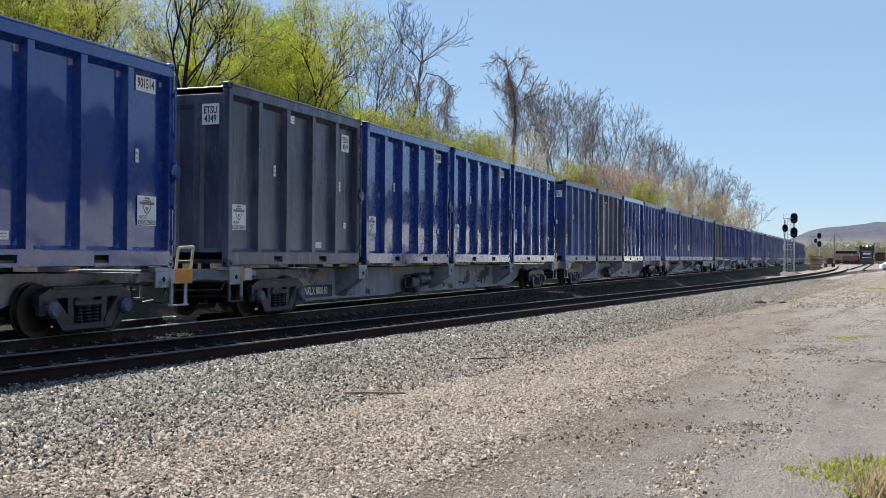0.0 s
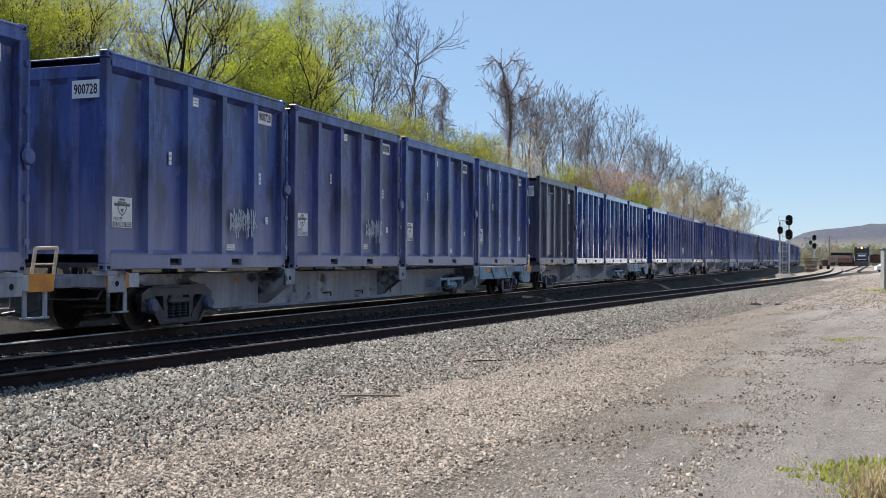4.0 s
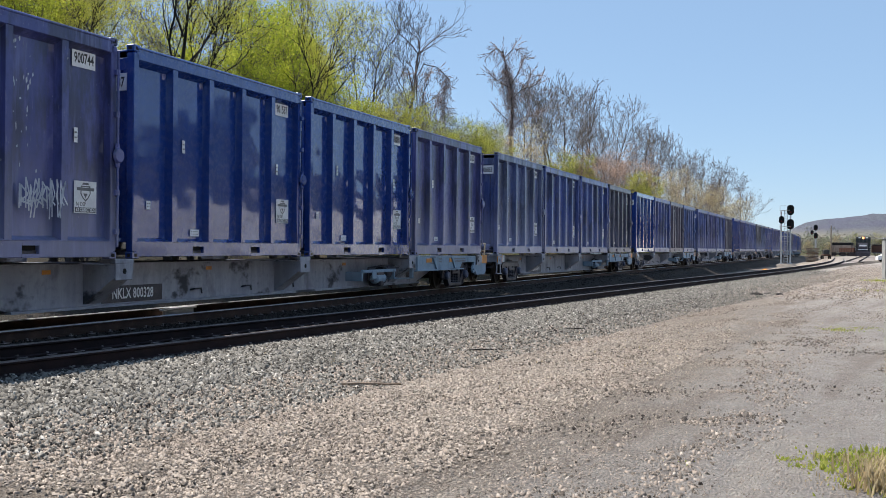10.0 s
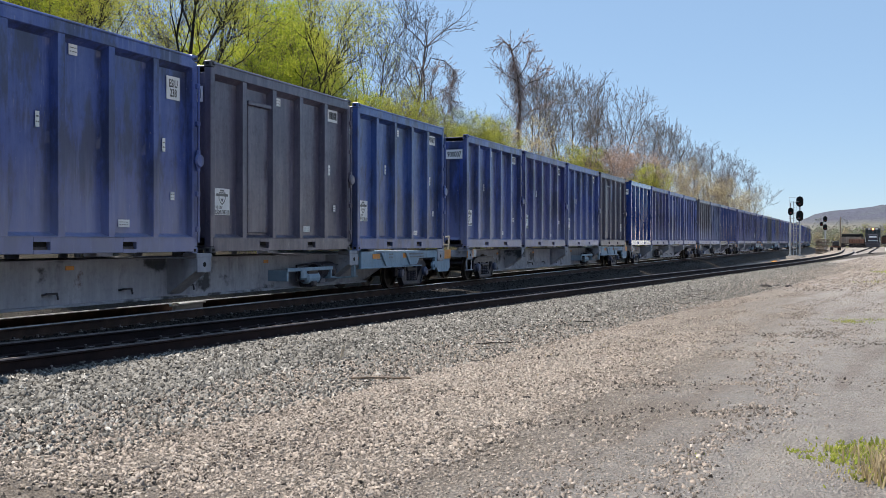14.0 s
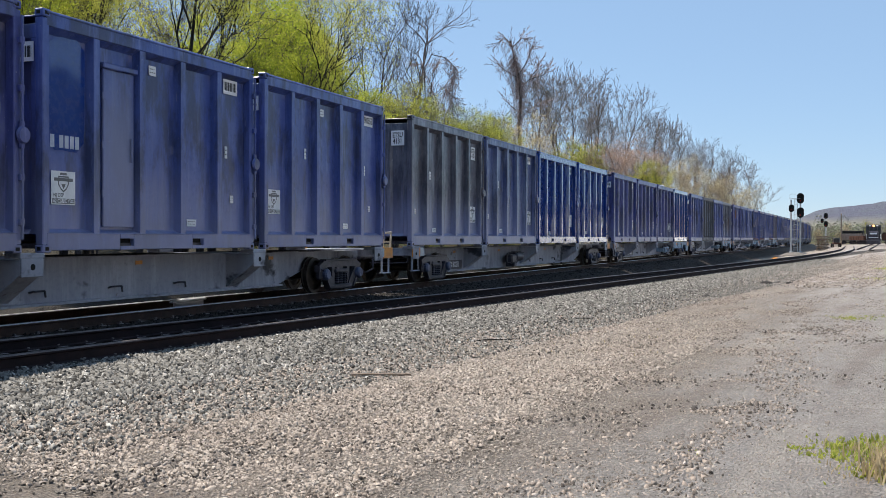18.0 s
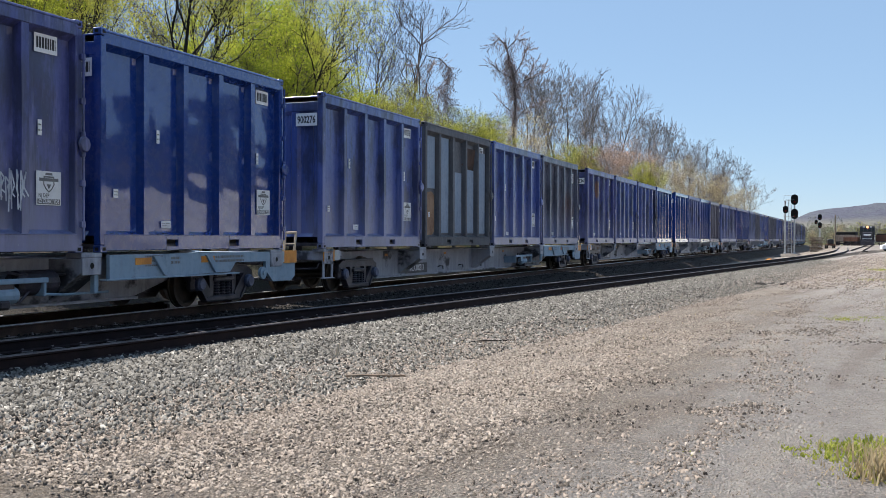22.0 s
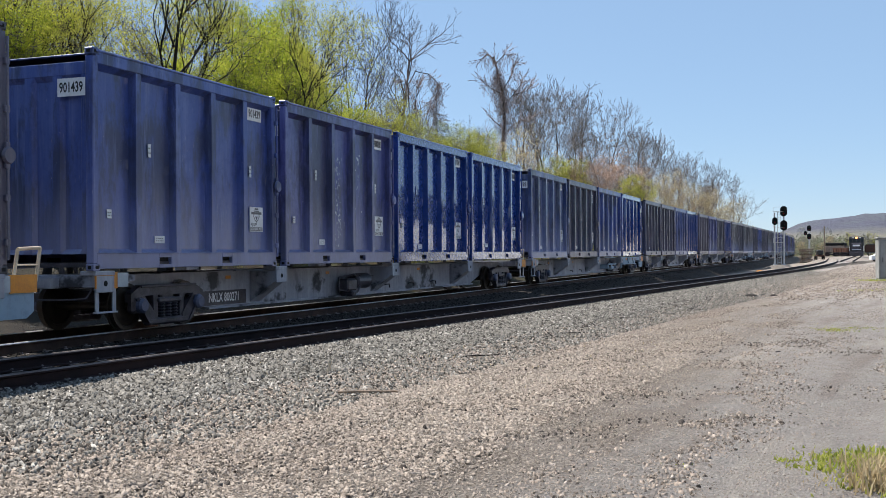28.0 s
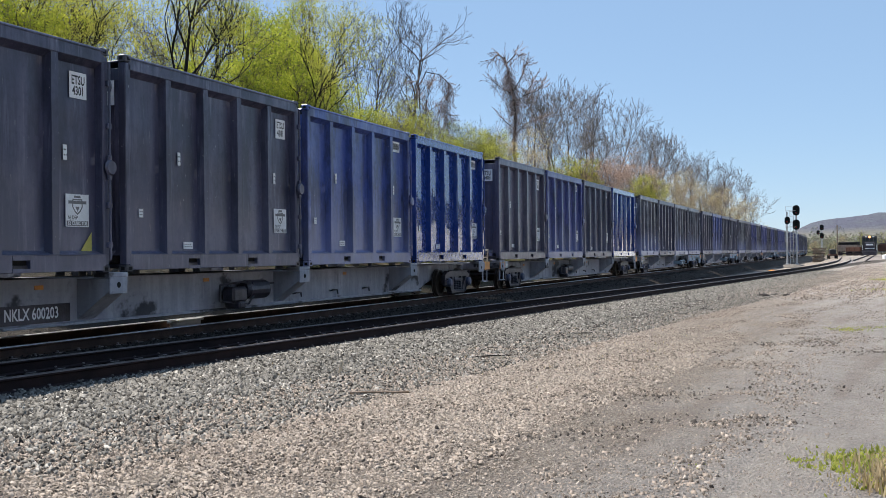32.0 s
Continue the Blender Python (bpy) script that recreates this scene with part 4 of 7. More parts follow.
def waste_container(code, full):
    kind, hand, *rest = code.split(" ")
    number = rest[0] if rest else ""
    marks = rest[1:]
    mt, tone = PAINTS[kind]
    words = {"k": "scuffed steel waste container", "b": "ribbed shiny steel waste container"}.get(kind, "stained ribbed steel waste container")
    c = thing("waste_container", Matrix(), tone + " " + words + ", on a flat car", "container", "containers on the train")
    dents = fill.randrange(6)
    part("side_wall", shared(("side_wall", kind, -1, dents), lambda: wall_geo(-1, dents), mt), mt, c)
    part("side_wall", shared(("side_wall", kind, 1, 0), lambda: wall_geo(1, 0), mt), mt, c)
    part("end_wall", shared(("end_wall", kind, -1), lambda: end_geo(-1), mt), mt, c)
    part("end_wall", shared(("end_wall", kind, 1), lambda: end_geo(1), mt), mt, c)
    part("lid", shared(("lid", kind), roof_geo, mt), mt, c)
    part("floor_pan", shared(("floor_pan", kind), floor_geo, M_STEEL), mt, c)
    for sx in (-1, 1):
        for sy in (-1, 1):
            o = part("corner_post", shared(("corner_post", kind), post_geo, mt), mt, c)
            o.matrix_basis = pose(sx * (LONG / 2 - 0.08), sy * (HALF - 0.08), 0, 0, 0, 0)
            for z in (0, HIGH - 0.106):
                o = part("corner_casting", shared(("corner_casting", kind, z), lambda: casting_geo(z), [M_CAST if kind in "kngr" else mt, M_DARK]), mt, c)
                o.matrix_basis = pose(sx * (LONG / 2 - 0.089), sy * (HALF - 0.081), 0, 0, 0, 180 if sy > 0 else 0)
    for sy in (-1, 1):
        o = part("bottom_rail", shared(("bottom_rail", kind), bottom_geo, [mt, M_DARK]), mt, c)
        o.matrix_basis = pose(0, sy * (HALF - 0.05), 0, 0, 0, 0 if sy < 0 else 180)
        o = part("top_rail", shared(("top_rail", kind), top_geo, mt), mt, c)
        o.matrix_basis = pose(0, sy * (HALF - 0.055), 0, 0, 0, 0 if sy < 0 else 180)
    sx = 1
    o = part("latch_rod", shared(("latch_rod", kind), latch_geo, mt), mt, c)
    o.matrix_basis = pose(sx * (LONG / 2 - 0.03), -HALF - 0.035, 0)
    o = part("latch_rod", shared(("latch_rod", kind), latch_geo, mt), mt, c)
    o.matrix_basis = pose(sx * (LONG / 2 + 0.02), HALF - 0.06, 0, 0, 0, 180)
    # plates and notices on the seen side
    deep = 0.150
    if number == "-":
        text_part("lettering", "150624", 0.27, M_WHITE, c, side_at(2.34, HIGH - 0.5, -0.149) @ pose(0, 0, 0, 90), 0.7)
    elif number:
        big = "/" in number
        w, h = (0.40, 0.42) if big else (0.56, 0.30)
        for m in (side_at(2.46 if big else 2.36, HIGH - (0.66 if big else 0.43), -deep), pose(-LONG / 2 + 0.045, -HALF + 0.46, HIGH - 0.62, 0, 0, -90)):
            pl = part("number_plate", shared(("number_plate", w), lambda: notice_geo(w, h), M_WHITE), M_WHITE, c, "white number plate with black figures")
            pl.matrix_basis = m
            text_part("lettering", number.replace("/", chr(10)), 0.2 if big else 0.235, M_INK, pl, pose(0, -0.009, -0.01, 90), 0.7 if big else 0.68)
    else:
        pl = part("number_plate", shared(("number_plate", 0.5), lambda: notice_geo(0.5, 0.3), M_WHITE), M_WHITE, c, "white number plate with black figures")
        pl.matrix_basis = side_at(2.36, HIGH - 0.45, -deep)
        part("print", shared(("print", 0.42), lambda: lines_geo(0.42, 1, 0.17, 0.1), M_INK), M_INK, pl)["kind"] = "stuff"
        pl = part("number_plate", shared(("number_plate", 0.5), lambda: notice_geo(0.5, 0.3), M_WHITE), M_WHITE, c, "white number plate with black figures")
        pl.matrix_basis = pose(-LONG / 2 + 0.045, -HALF + 0.46, HIGH - 0.62, 0, 0, -90)
        part("print", shared(("print", 0.42), lambda: lines_geo(0.42, 1, 0.17, 0.1), M_INK), M_INK, pl)["kind"] = "stuff"
    if number not in ("NWSX/1130", "-"):
        x = -2.42 if hand == "L" else 2.42
        pl = part("placard", shared(("placard", 0), lambda: notice_geo(0.54, 0.52), M_WHITE), M_WHITE, c, "white placard with a dark shield and small print")
        pl.matrix_basis = side_at(x, 1.0, -deep)
        part("shield_print", shared(("shield_print", 0), shield_geo, M_BARS), M_BARS, pl)
        text_part("lettering", "62 CUBIC YDS", 0.085, M_WHITE, pl, pose(0, -0.0095, -0.205, 90), 0.85)
        text_part("lettering", "NJ DEP", 0.085, M_BARS, pl, pose(-0.11, -0.009, -0.115, 90), 0.9)
    for x, z, w, h, mw in ((-1.0 if hand == "L" else -1.35, 2.1, 0.085, 0.24, M_WHITE), (1.65, 1.95, 0.085, 0.24, M_WHITE), (-0.2 if hand == "L" else -0.55, 3.2, 0.2, 0.17, M_WHITE),
                           (1.05 if hand == "L" else -1.0, 0.5, 0.3, 0.13, M_WHITE), (2.42 if hand == "L" else -2.42, 1.0, 0.12, 0.15, M_WHITE)):
        x = {-1.35: -1.3, 1.65: 1.28 + 0.9}.get(x, x)
        o = part("notice", shared(("notice", w, h), lambda: notice_geo(w, h), mw), mw, c)
        o.matrix_basis = side_at(x + fill.uniform(-0.05, 0.05), z + fill.uniform(-0.06, 0.06), -deep if abs(x) > 0 else 0)
        part("print", shared(("print", w, h), lambda: lines_geo(w * 0.8, 2, h * 0.1, h * 0.35), M_BARS), M_BARS, o)["kind"] = "stuff"
    for mk in marks:
        extra_mark(c, mk, mt)
    ALL_CONTAINERS.append(c)
    return c


def blob_geo(w, h, seed, ragged=0.2):
    """A ragged flat patch."""
    g = Geo()
    rnd = random.Random(seed)
    n = 18
    pts = []
    for k in range(n):
        a = 2 * math.pi * k / n
        r = 1 + rnd.uniform(-ragged, ragged)
        c, s = math.cos(a), math.sin(a)
        q = max(abs(c), abs(s))
        pts.append((0.5 * w * r * c / q, 0.0, 0.5 * h * r * s / q))
    g.face(pts)
    return g


def extra_mark(c, mk, mt):
    if mk == "rust":
        o = part("rust_patch", blob_geo(0.82, 1.3, 3, 0.03), M_RUST, c, "bare rusted patch")
        o.matrix_basis = side_at(-2.38, 1.0, -0.149)
    elif mk == "tri":
        g = Geo()
        g.face([(-0.14, 0, -0.16), (0.14, 0, -0.16), (0.14, 0, 0.16)])
        o = part("yellow_triangle", g, M_YELL, c)
        o.matrix_basis = side_at(2.62, 0.5, -0.148)
    elif mk == "scratch":
        g = Geo()
        rnd = random.Random(8)
        for k in range(120):
            x, z = -0.1 + rnd.gauss(0, 0.14) + (1.0 if k % 3 == 0 else 0), rnd.uniform(0.4, 2.6) + (0.7 if k % 3 == 0 else 0)
            h, w = rnd.uniform(0.02, 0.12), rnd.uniform(0.006, 0.035)
            g.face([(x, 0, z), (x + w, 0, z + 0.3 * h), (x + w * 0.8, 0, z + h), (x - w * 0.4, 0, z + 0.6 * h)])
        o = part("scrape", g, M_TAG, c, "pale scrapes in the paint")
        o["kind"] = "stuff"
        o.matrix_basis = side_at(0, 0, -0.148)
    elif mk == "door":
        g = Geo()
        g.box(-0.40, 0.40, -0.045, 0.0, -1.35, 1.25, 0.012)
        g.box(-0.45, 0.45, -0.10, 0.0, 1.25, 1.34, 0.015)
        for z in (-0.8, 0.0, 0.8):
            g.box(-0.42, -0.33, -0.05, -0.02, z - 0.06, z + 0.06, 0.01)
        g.tube((0.3, -0.07, -0.25), (0.3, -0.07, 0.15), 0.015)
        o = part("access_door", g, mt, c, "small access door in the side")
        o.matrix_basis = side_at(1.2 if mt is M_GREY else -1.12, 1.75, -0.153)
    elif mk == "stencil":
        pl = part("notice", shared(("notice", 0.42, 0.4), lambda: notice_geo(0.42, 0.4), M_WHITE), M_WHITE, c)
        pl.matrix_basis = side_at(2.5, 0.98, -0.149)
        part("print", shared(("print", 0.34), lambda: lines_geo(0.34, 4, 0.03, 0.09), M_BARS), M_BARS, pl)["kind"] = "stuff"
        g = Geo()
        g.pipe([(2.2, 0, 1.72), (2.5, -0.03, 1.78), (2.85, -0.05, 2.05), (3.0, -0.06, 2.2)], 0.016, 6)
        g.pipe([(2.5, -0.03, 1.8), (2.75, -0.05, 1.45), (2.95, -0.06, 1.2)], 0.016, 6)
        o = part("latch_chain", g, M_STEEL, c, "rusty chain across the rear latch")
        o.matrix_basis = side_at(0, 0, 0.02)
    elif mk == "plates":
        for x, z0, z1 in ((-2.38, 1.75, 3.3), (-1.19, 0.42, 3.35), (0.0, 0.42, 2.35), (1.19, 0.42, 2.5), (2.38, 0.42, 3.15)):
            g = Geo()
            g.box(-0.43, 0.43, -0.012, 0.0, z0, z1, 0.004)
            o = part("patch_plate", g, M_PATCH, c, "paler welded patch plate")
            o.matrix_basis = side_at(x, 0, -0.149)
    elif mk == "flap":
        g = Geo()
        g.prism([(-0.44, 0.35), (-0.44, -0.3), (-0.2, -0.22), (0.05, -0.38), (0.3, -0.3), (0.44, -0.42), (0.44, 0.35)], -0.02, 0.0)
        o = part("torn_flap", g, M_FLAP, c, "torn rusty sheet")
        o.matrix_basis = side_at(1.19, 2.85, -0.14) @ pose(0, 0, 0, 6)
    elif mk == "blue":
        for x, z, w, h in ((-0.02, 2.75, 0.8, 0.9), (-1.2, 1.3, 0.5, 0.6)):
            o = part("blue_patch", blob_geo(w, h, 5, 0.05), M_LIGHT, c, "repainted blue patch")
            o.matrix_basis = side_at(x, z, -0.149)
    elif mk == "panel":
        o = part("repainted_panel", blob_geo(0.86, 1.75, 5, 0.03), M_BLUE, c, "repainted bright blue panel")
        o.matrix_basis = side_at(-2.36, 2.45, -0.149)
        g = Geo()
        for x in (-0.3, -0.1, 0.02, 0.14, 0.26):
            g.face([(x - 0.045, 0, -0.1), (x + 0.045, 0, -0.1), (x + 0.045, 0, 0.1), (x - 0.045, 0, 0.1)])
        o = part("number_marks", g, M_TAG, c, "pale stencilled marks, worn past reading")
        o["kind"] = "stuff"
        o.matrix_basis = side_at(-2.36, 1.72, -0.148)
    elif mk == "drip":
        g = Geo()
        rnd = random.Random(17)
        for k in range(9):
            x, top, run = rnd.gauss(0, 0.09), 3.35 - abs(rnd.gauss(0, 0.1)), rnd.uniform(0.3, 1.7)
            w = rnd.uniform(0.005, 0.018)
            g.face([(x - w, 0, top), (x - 0.4 * w, 0, top - run), (x + 0.3 * w, 0, top - run), (x + w, 0, top)])
        o = part("paint_drip", g, M_TAG, c, "pale paint running down")
        o["kind"] = "stuff"
        o.matrix_basis = side_at(-1.78, 0, -0.0125)
    elif mk in ("tag", "tagrear"):
        g = Geo()
        rnd = random.Random(21)
        x = -0.52
        for k in range(14):
            up = rnd.uniform(0.16, 0.3)
            pts = [(x + rnd.uniform(-0.06, 0.06), 0.0, -up * rnd.uniform(0.6, 1.2)), (x + rnd.uniform(-0.02, 0.08), 0.0, up), (x + rnd.uniform(0.02, 0.16), 0.0, up * rnd.uniform(0.0, 0.7)), (x + rnd.uniform(-0.05, 0.08), 0.0, rnd.uniform(-0.08, 0.05)), (x + rnd.uniform(0.06, 0.18), 0.0, -up * rnd.uniform(0.2, 0.9))]
            for p, q in zip(pts, pts[1:]):
                d = Vector((q[2] - p[2], 0, p[0] - q[0])).normalized() * 0.014
                g.face([(p[0] - d.x, 0, p[2] - d.z), (p[0] + d.x, 0, p[2] + d.z), (q[0] + d.x, 0, q[2] + d.z), (q[0] - d.x, 0, q[2] - d.z)])
            x += 0.072
        o = part("spray_scrawl", g, M_TAG, c, "pale unreadable spray-paint scrawl")
        o.matrix_basis = side_at(1.3 if mk == "tag" else -2.3, 0.95, -0.012)
    elif mk == "scrap":
        g = Geo()
        g.box(-0.4, 0.4, -0.2, 0.15, 0, 0.12, 0.05)
        o = part("tarp_scrap", g, M_WHITE, c, "white scrap of tarpaulin on the lid")
        o.matrix_basis = pose(-0.6, -HALF + 0.3, HIGH - 0.05, 0, 0, 20)


# ---- flat cars ----


def sill_geo():
    """Fish-bellied centre girder: side plates with slanted ends and flanges."""
    g = Geo()
    a, b = -CAR_LONG / 2 + 3.6, CAR_LONG / 2 - 3.6
    out = [(a - 1.9, 0.98), (a - 1.9, 0.72), (a - 0.7, 0.62), (a + 0.7, 0.27), (b - 0.7, 0.27), (b + 0.7, 0.62), (b + 1.9, 0.72), (b + 1.9, 0.98)]
    g.prism(out, -0.62, 0.62)
    return g


def flange_geo():
    g = Geo()
    a, b = -CAR_LONG / 2 + 3.6, CAR_LONG / 2 - 3.6
    g.box(a + 0.7, b - 0.7, -0.72, 0.72, 0.225, 0.268, 0.004)
    return g


def deck_geo():
    g = Geo()
    a, b = -CAR_LONG / 2 + 3.6, CAR_LONG / 2 - 3.6
    g.box(a - 3.7, b + 3.7, -0.5, 0.5, 0.79, 0.972, 0.01)
    return g


def cover_geo():
    g = Geo()
    a, b = -CAR_LONG / 2 + 3.6, CAR_LONG / 2 - 3.6
    g.box(a - 1.9, b + 1.9, -0.7, 0.7, 0.982, 1.0, 0.004)
    return g


def arm_geo():
    """Tapered cross arm that carries the container corners."""
    g = Geo()
    out = [(-0.622, 0.30), (-0.622, 0.978), (-1.258, 0.978), (-1.258, 0.76)]
    g.prism(out, -0.22, 0.22, "x")
    return g


def pad_geo():
    g = Geo()
    g.box(-0.23, 0.23, -0.02, 0.02, 0.72, 1.0, 0.01, 0)
    g.lathe([(-0.025, 0.0), (-0.025, 0.045), (-0.02, 0.05)], (0, 0, 0.87), "y", 12, 1)
    g.box(-0.25, 0.25, -0.02, 0.3, 1.0, 1.078, 0.01, 0)
    return g


def side_frame_geo():
    """Cast truck side frame: arched top, sloping struts, spring window, bearing boxes."""
    g = Geo()
    y0, y1 = -0.07, 0.07
    g.prism([(-1.12, 0.50), (-1.12, 0.66), (-0.82, 0.80), (0.82, 0.80), (1.12, 0.66), (1.12, 0.50), (0.78, 0.61), (-0.78, 0.61)], y0, y1)
    g.box(-0.86, 0.86, y0 - 0.035, y0, 0.755, 0.80, 0.01)
    for s in (-1, 1):
        g.prism([(s * 1.0, 0.56), (s * 0.76, 0.61), (s * 0.40, 0.24), (s * 0.42, 0.08), (s * 0.64, 0.12)], y0 - 0.02, y1 - 0.02)
        g.prism([(s * 1.03, 0.56), (s * 0.96, 0.58), (s * 0.58, 0.10), (s * 0.66, 0.12)], y0 - 0.05, y0 - 0.018)
        g.prism([(s * 0.34, 0.62), (s * 0.48, 0.62), (s * 0.46, 0.2), (s * 0.34, 0.2)], y0, y1)
        g.box(s * 0.89 - 0.19, s * 0.89 + 0.19, y0 - 0.02, y1 + 0.02, 0.30, 0.62, 0.06)
        g.lathe([(y0 - 0.13, 0.0), (y0 - 0.13, 0.10), (y0 - 0.09, 0.135), (y0, 0.135)], (s * 0.89, 0, 0.44), "y", 16, 1)
    g.box(-0.62, 0.62, y0 - 0.03, y1, 0.07, 0.2, 0.03)
    return g


def springs_geo():
    g = Geo()
    for k in range(3):
        prof = [(0.2, 0.0)] + [(0.205 + 0.0275 * j, 0.085 if j % 2 else 0.052) for j in range(11)] + [(0.49, 0.0)]
        g.lathe(prof, (-0.2 + 0.2 * k, -0.04, 0), "z", 10)
    g.box(-0.36, 0.36, -0.12, 0.1, 0.47, 0.56, 0.02)
    return g


def wheelset_geo():
    g = Geo()
    r = 0.42
    for s in (-1, 1):
        y = s * 0.75
        prof = [(y - 0.06, 0.08), (y - 0.05, 0.2), (y - 0.02, r - 0.09), (y - 0.065, r - 0.07), (y - 0.065, r), (y + 0.03, r - 0.004), (y + 0.035, r + 0.025), (y + 0.065, r + 0.025), (y + 0.065, r - 0.07), (y + 0.02, r - 0.09), (y + 0.05, 0.2), (y + 0.06, 0.08)]
        if s > 0:
            prof = [(2 * y - a, b) for a, b in prof]
        g.lathe(prof, (0, 0, 0), "y", 28)
        for k in range(3):
            a = 2.09 * k
            g.tube((0.28 * math.cos(a), y - s * 0.02 - 0.03, 0.28 * math.sin(a)), (0.28 * math.cos(a), y - s * 0.02 + 0.03, 0.28 * math.sin(a)), 0.03, n=8)
    g.tube((0, -1.05, 0), (0, 1.05, 0), 0.075, n=12)
    return g


def end_sill_geo():
    g = Geo()
    g.box(-0.1, 0.1, -1.25, 1.25, 0.8, 1.02, 0.015)
    g.box(-1.0, 0.1, -1.2, -1.1, 0.88, 1.0, 0.01)
    g.box(-1.0, 0.1, 1.1, 1.2, 0.88, 1.0, 0.01)
    return g


def step_geo():
    """Sill step of flat bar."""
    g = Geo()
    for x in (-0.24, 0.2):
        g.box(x - 0.045, x + 0.045, -0.012, 0.012, 0.4, 0.86, 0.004)
    g.box(-0.29, 0.25, -0.05, 0.05, 0.37, 0.4, 0.006)
    return g


def rail_geo():
    """End handrail hoop of bent bar with a rung."""
    g = Geo()
    g.pipe([(-0.36, 0, 0.95), (-0.26, 0, 1.44), (0.22, 0, 1.46), (0.12, 0, 0.95)], 0.028, 8)
    g.pipe([(-0.3, 0, 1.2), (0.16, 0, 1.2)], 0.014, 6)
    return g


def coupler_geo():
    g = Geo()
    g.box(-0.62, 0.0, -0.11, 0.11, 0.72, 0.96, 0.03)
    g.box(-0.86, -0.6, -0.16, 0.16, 0.70, 1.0, 0.06)
    g.pipe([(-0.5, -0.25, 0.75), (-0.6, -0.3, 0.45), (-0.8, -0.2, 0.36), (-0.95, -0.05, 0.4)], 0.03, 6)
    g.pipe([(0.05, -1.12, 0.8), (-0.12, -1.12, 0.62), (-0.2, -0.7, 0.6), (-0.62, -0.2, 0.62)], 0.016, 6)
    return g


def gear_geo():
    """Brake reservoir, pipes and valve under the girder, in an open frame."""
    g = Geo()
    g.lathe([(-0.45, 0.0), (-0.45, 0.15), (-0.38, 0.2), (0.38, 0.2), (0.45, 0.15), (0.45, 0.0)], (0.75, -0.85, 0.62), "x", 16, 0)
    g.box(-0.35, 0.2, -1.05, -0.75, 0.38, 0.7, 0.05, 0)
    g.box(-0.2, 0.05, -1.1, -0.72, 0.25, 0.4, 0.04, 0)
    g.pipe([(-0.7, -0.95, 0.42), (-0.7, -0.95, 0.75), (0.1, -0.98, 0.8), (0.55, -0.98, 0.72), (1.4, -0.95, 0.74)], 0.022, 6, 0)
    g.pipe([(-0.7, -0.95, 0.42), (0.3, -1.0, 0.34), (0.5, -1.0, 0.5), (0.45, -1.0, 0.78)], 0.02, 6, 0)
    return g


def rack_geo():
    """Long bracket bar with a plate, a hanging end and a pale air tank behind it."""
    g = Geo()
    g.box(-1.1, 1.1, -1.12, -1.06, 0.63, 0.71, 0.008)
    g.box(-0.5, -0.24, -1.13, -1.1, 0.47, 0.68, 0.008)
    g.box(-1.1, -1.02, -1.1, -0.6, 0.42, 0.66, 0.01)
    g.box(1.02, 1.08, -1.1, -0.6, 0.42, 0.66, 0.01)
    g.lathe([(-0.32, 0.0), (-0.32, 0.1), (-0.26, 0.14), (0.26, 0.14), (0.32, 0.1), (0.32, 0.0)], (0.25, -0.95, 0.46), "x", 14)
    g.pipe([(1.05, -1.08, 0.45), (1.5, -1.05, 0.42), (2.6, -1.05, 0.42)], 0.022, 6)
    return g


def stake_geo():
    g = Geo()
    g.pipe([(-0.14, -0.62, 0.44), (-0.12, -0.7, 0.46), (0.12, -0.7, 0.46), (0.14, -0.7, 0.36)], 0.018, 6)
    return g


def pale_end_geo():
    """Deep side sill at one end with gussets."""
    g = Geo()
    for s in (-1, 1):
        y0, y1 = sorted((s * 1.2, s * 1.27))
        g.prism([(-2.6, 0.62), (-2.6, 1.04), (3.15, 1.04), (3.15, 0.84), (1.3, 0.84), (1.1, 0.66)], y0, y1)
        for x in (-1.3, 0.35):
            g.prism([(x - 0.16, 1.0), (x + 0.02, 1.0), (x + 0.3, 0.66), (x + 0.16, 0.66)], s * 1.27 if s > 0 else s * 1.27 - 0.05, s * 1.27 + 0.05 if s > 0 else s * 1.27)
        g.prism([(2.5, 0.64), (2.5, 0.838), (3.16, 0.838), (3.16, 1.04), (3.76, 1.04), (3.76, 0.5), (3.6, 0.4), (2.8, 0.4)], y0, y1)
        g.lathe([(s * 1.27, 0.0), (s * 1.27, 0.13), (s * 1.33, 0.13), (s * 1.33, 0.05), (s * 1.36, 0.05), (s * 1.36, 0.0)], (2.3, 0, 0.6), "y", 14)
        g.box(-2.7, 1.4, min(s * 1.15, s * 1.3), max(s * 1.15, s * 1.3), 0.61, 0.64, 0.004)
    return g


def upright_geo():
    g = Geo()
    g.box(-0.05, 0.05, -0.05, 0.05, 0.42, 1.04, 0.01)
    return g


def truck(car, x):
    t = part("truck", shared(("truck", 0), bolster_geo, M_STEEL), M_STEEL, car, "cast steel two-axle truck")
    t.matrix_basis = pose(x, 0, 0)
    for s in (-1, 1):
        o = part("side_frame", shared(("side_frame", 0), side_frame_geo, [M_STEEL, M_CAP]), M_STEEL, t)
        o.matrix_basis = pose(0, s * 1.0, 0, 0, 0, 0 if s < 0 else 180)
        o = part("spring_nest", shared(("spring_nest", 0), springs_geo, M_STEEL), M_STEEL, t)
        o.matrix_basis = pose(0, s * 1.0, 0, 0, 0, 0 if s < 0 else 180)
        w = part("wheelset", shared(("wheelset", 0), wheelset_geo, M_WHEEL), M_WHEEL, t)
        w.matrix_basis = pose(s * 0.89, 0, 0.42)
        WHEELS.append((w, s))
    return t


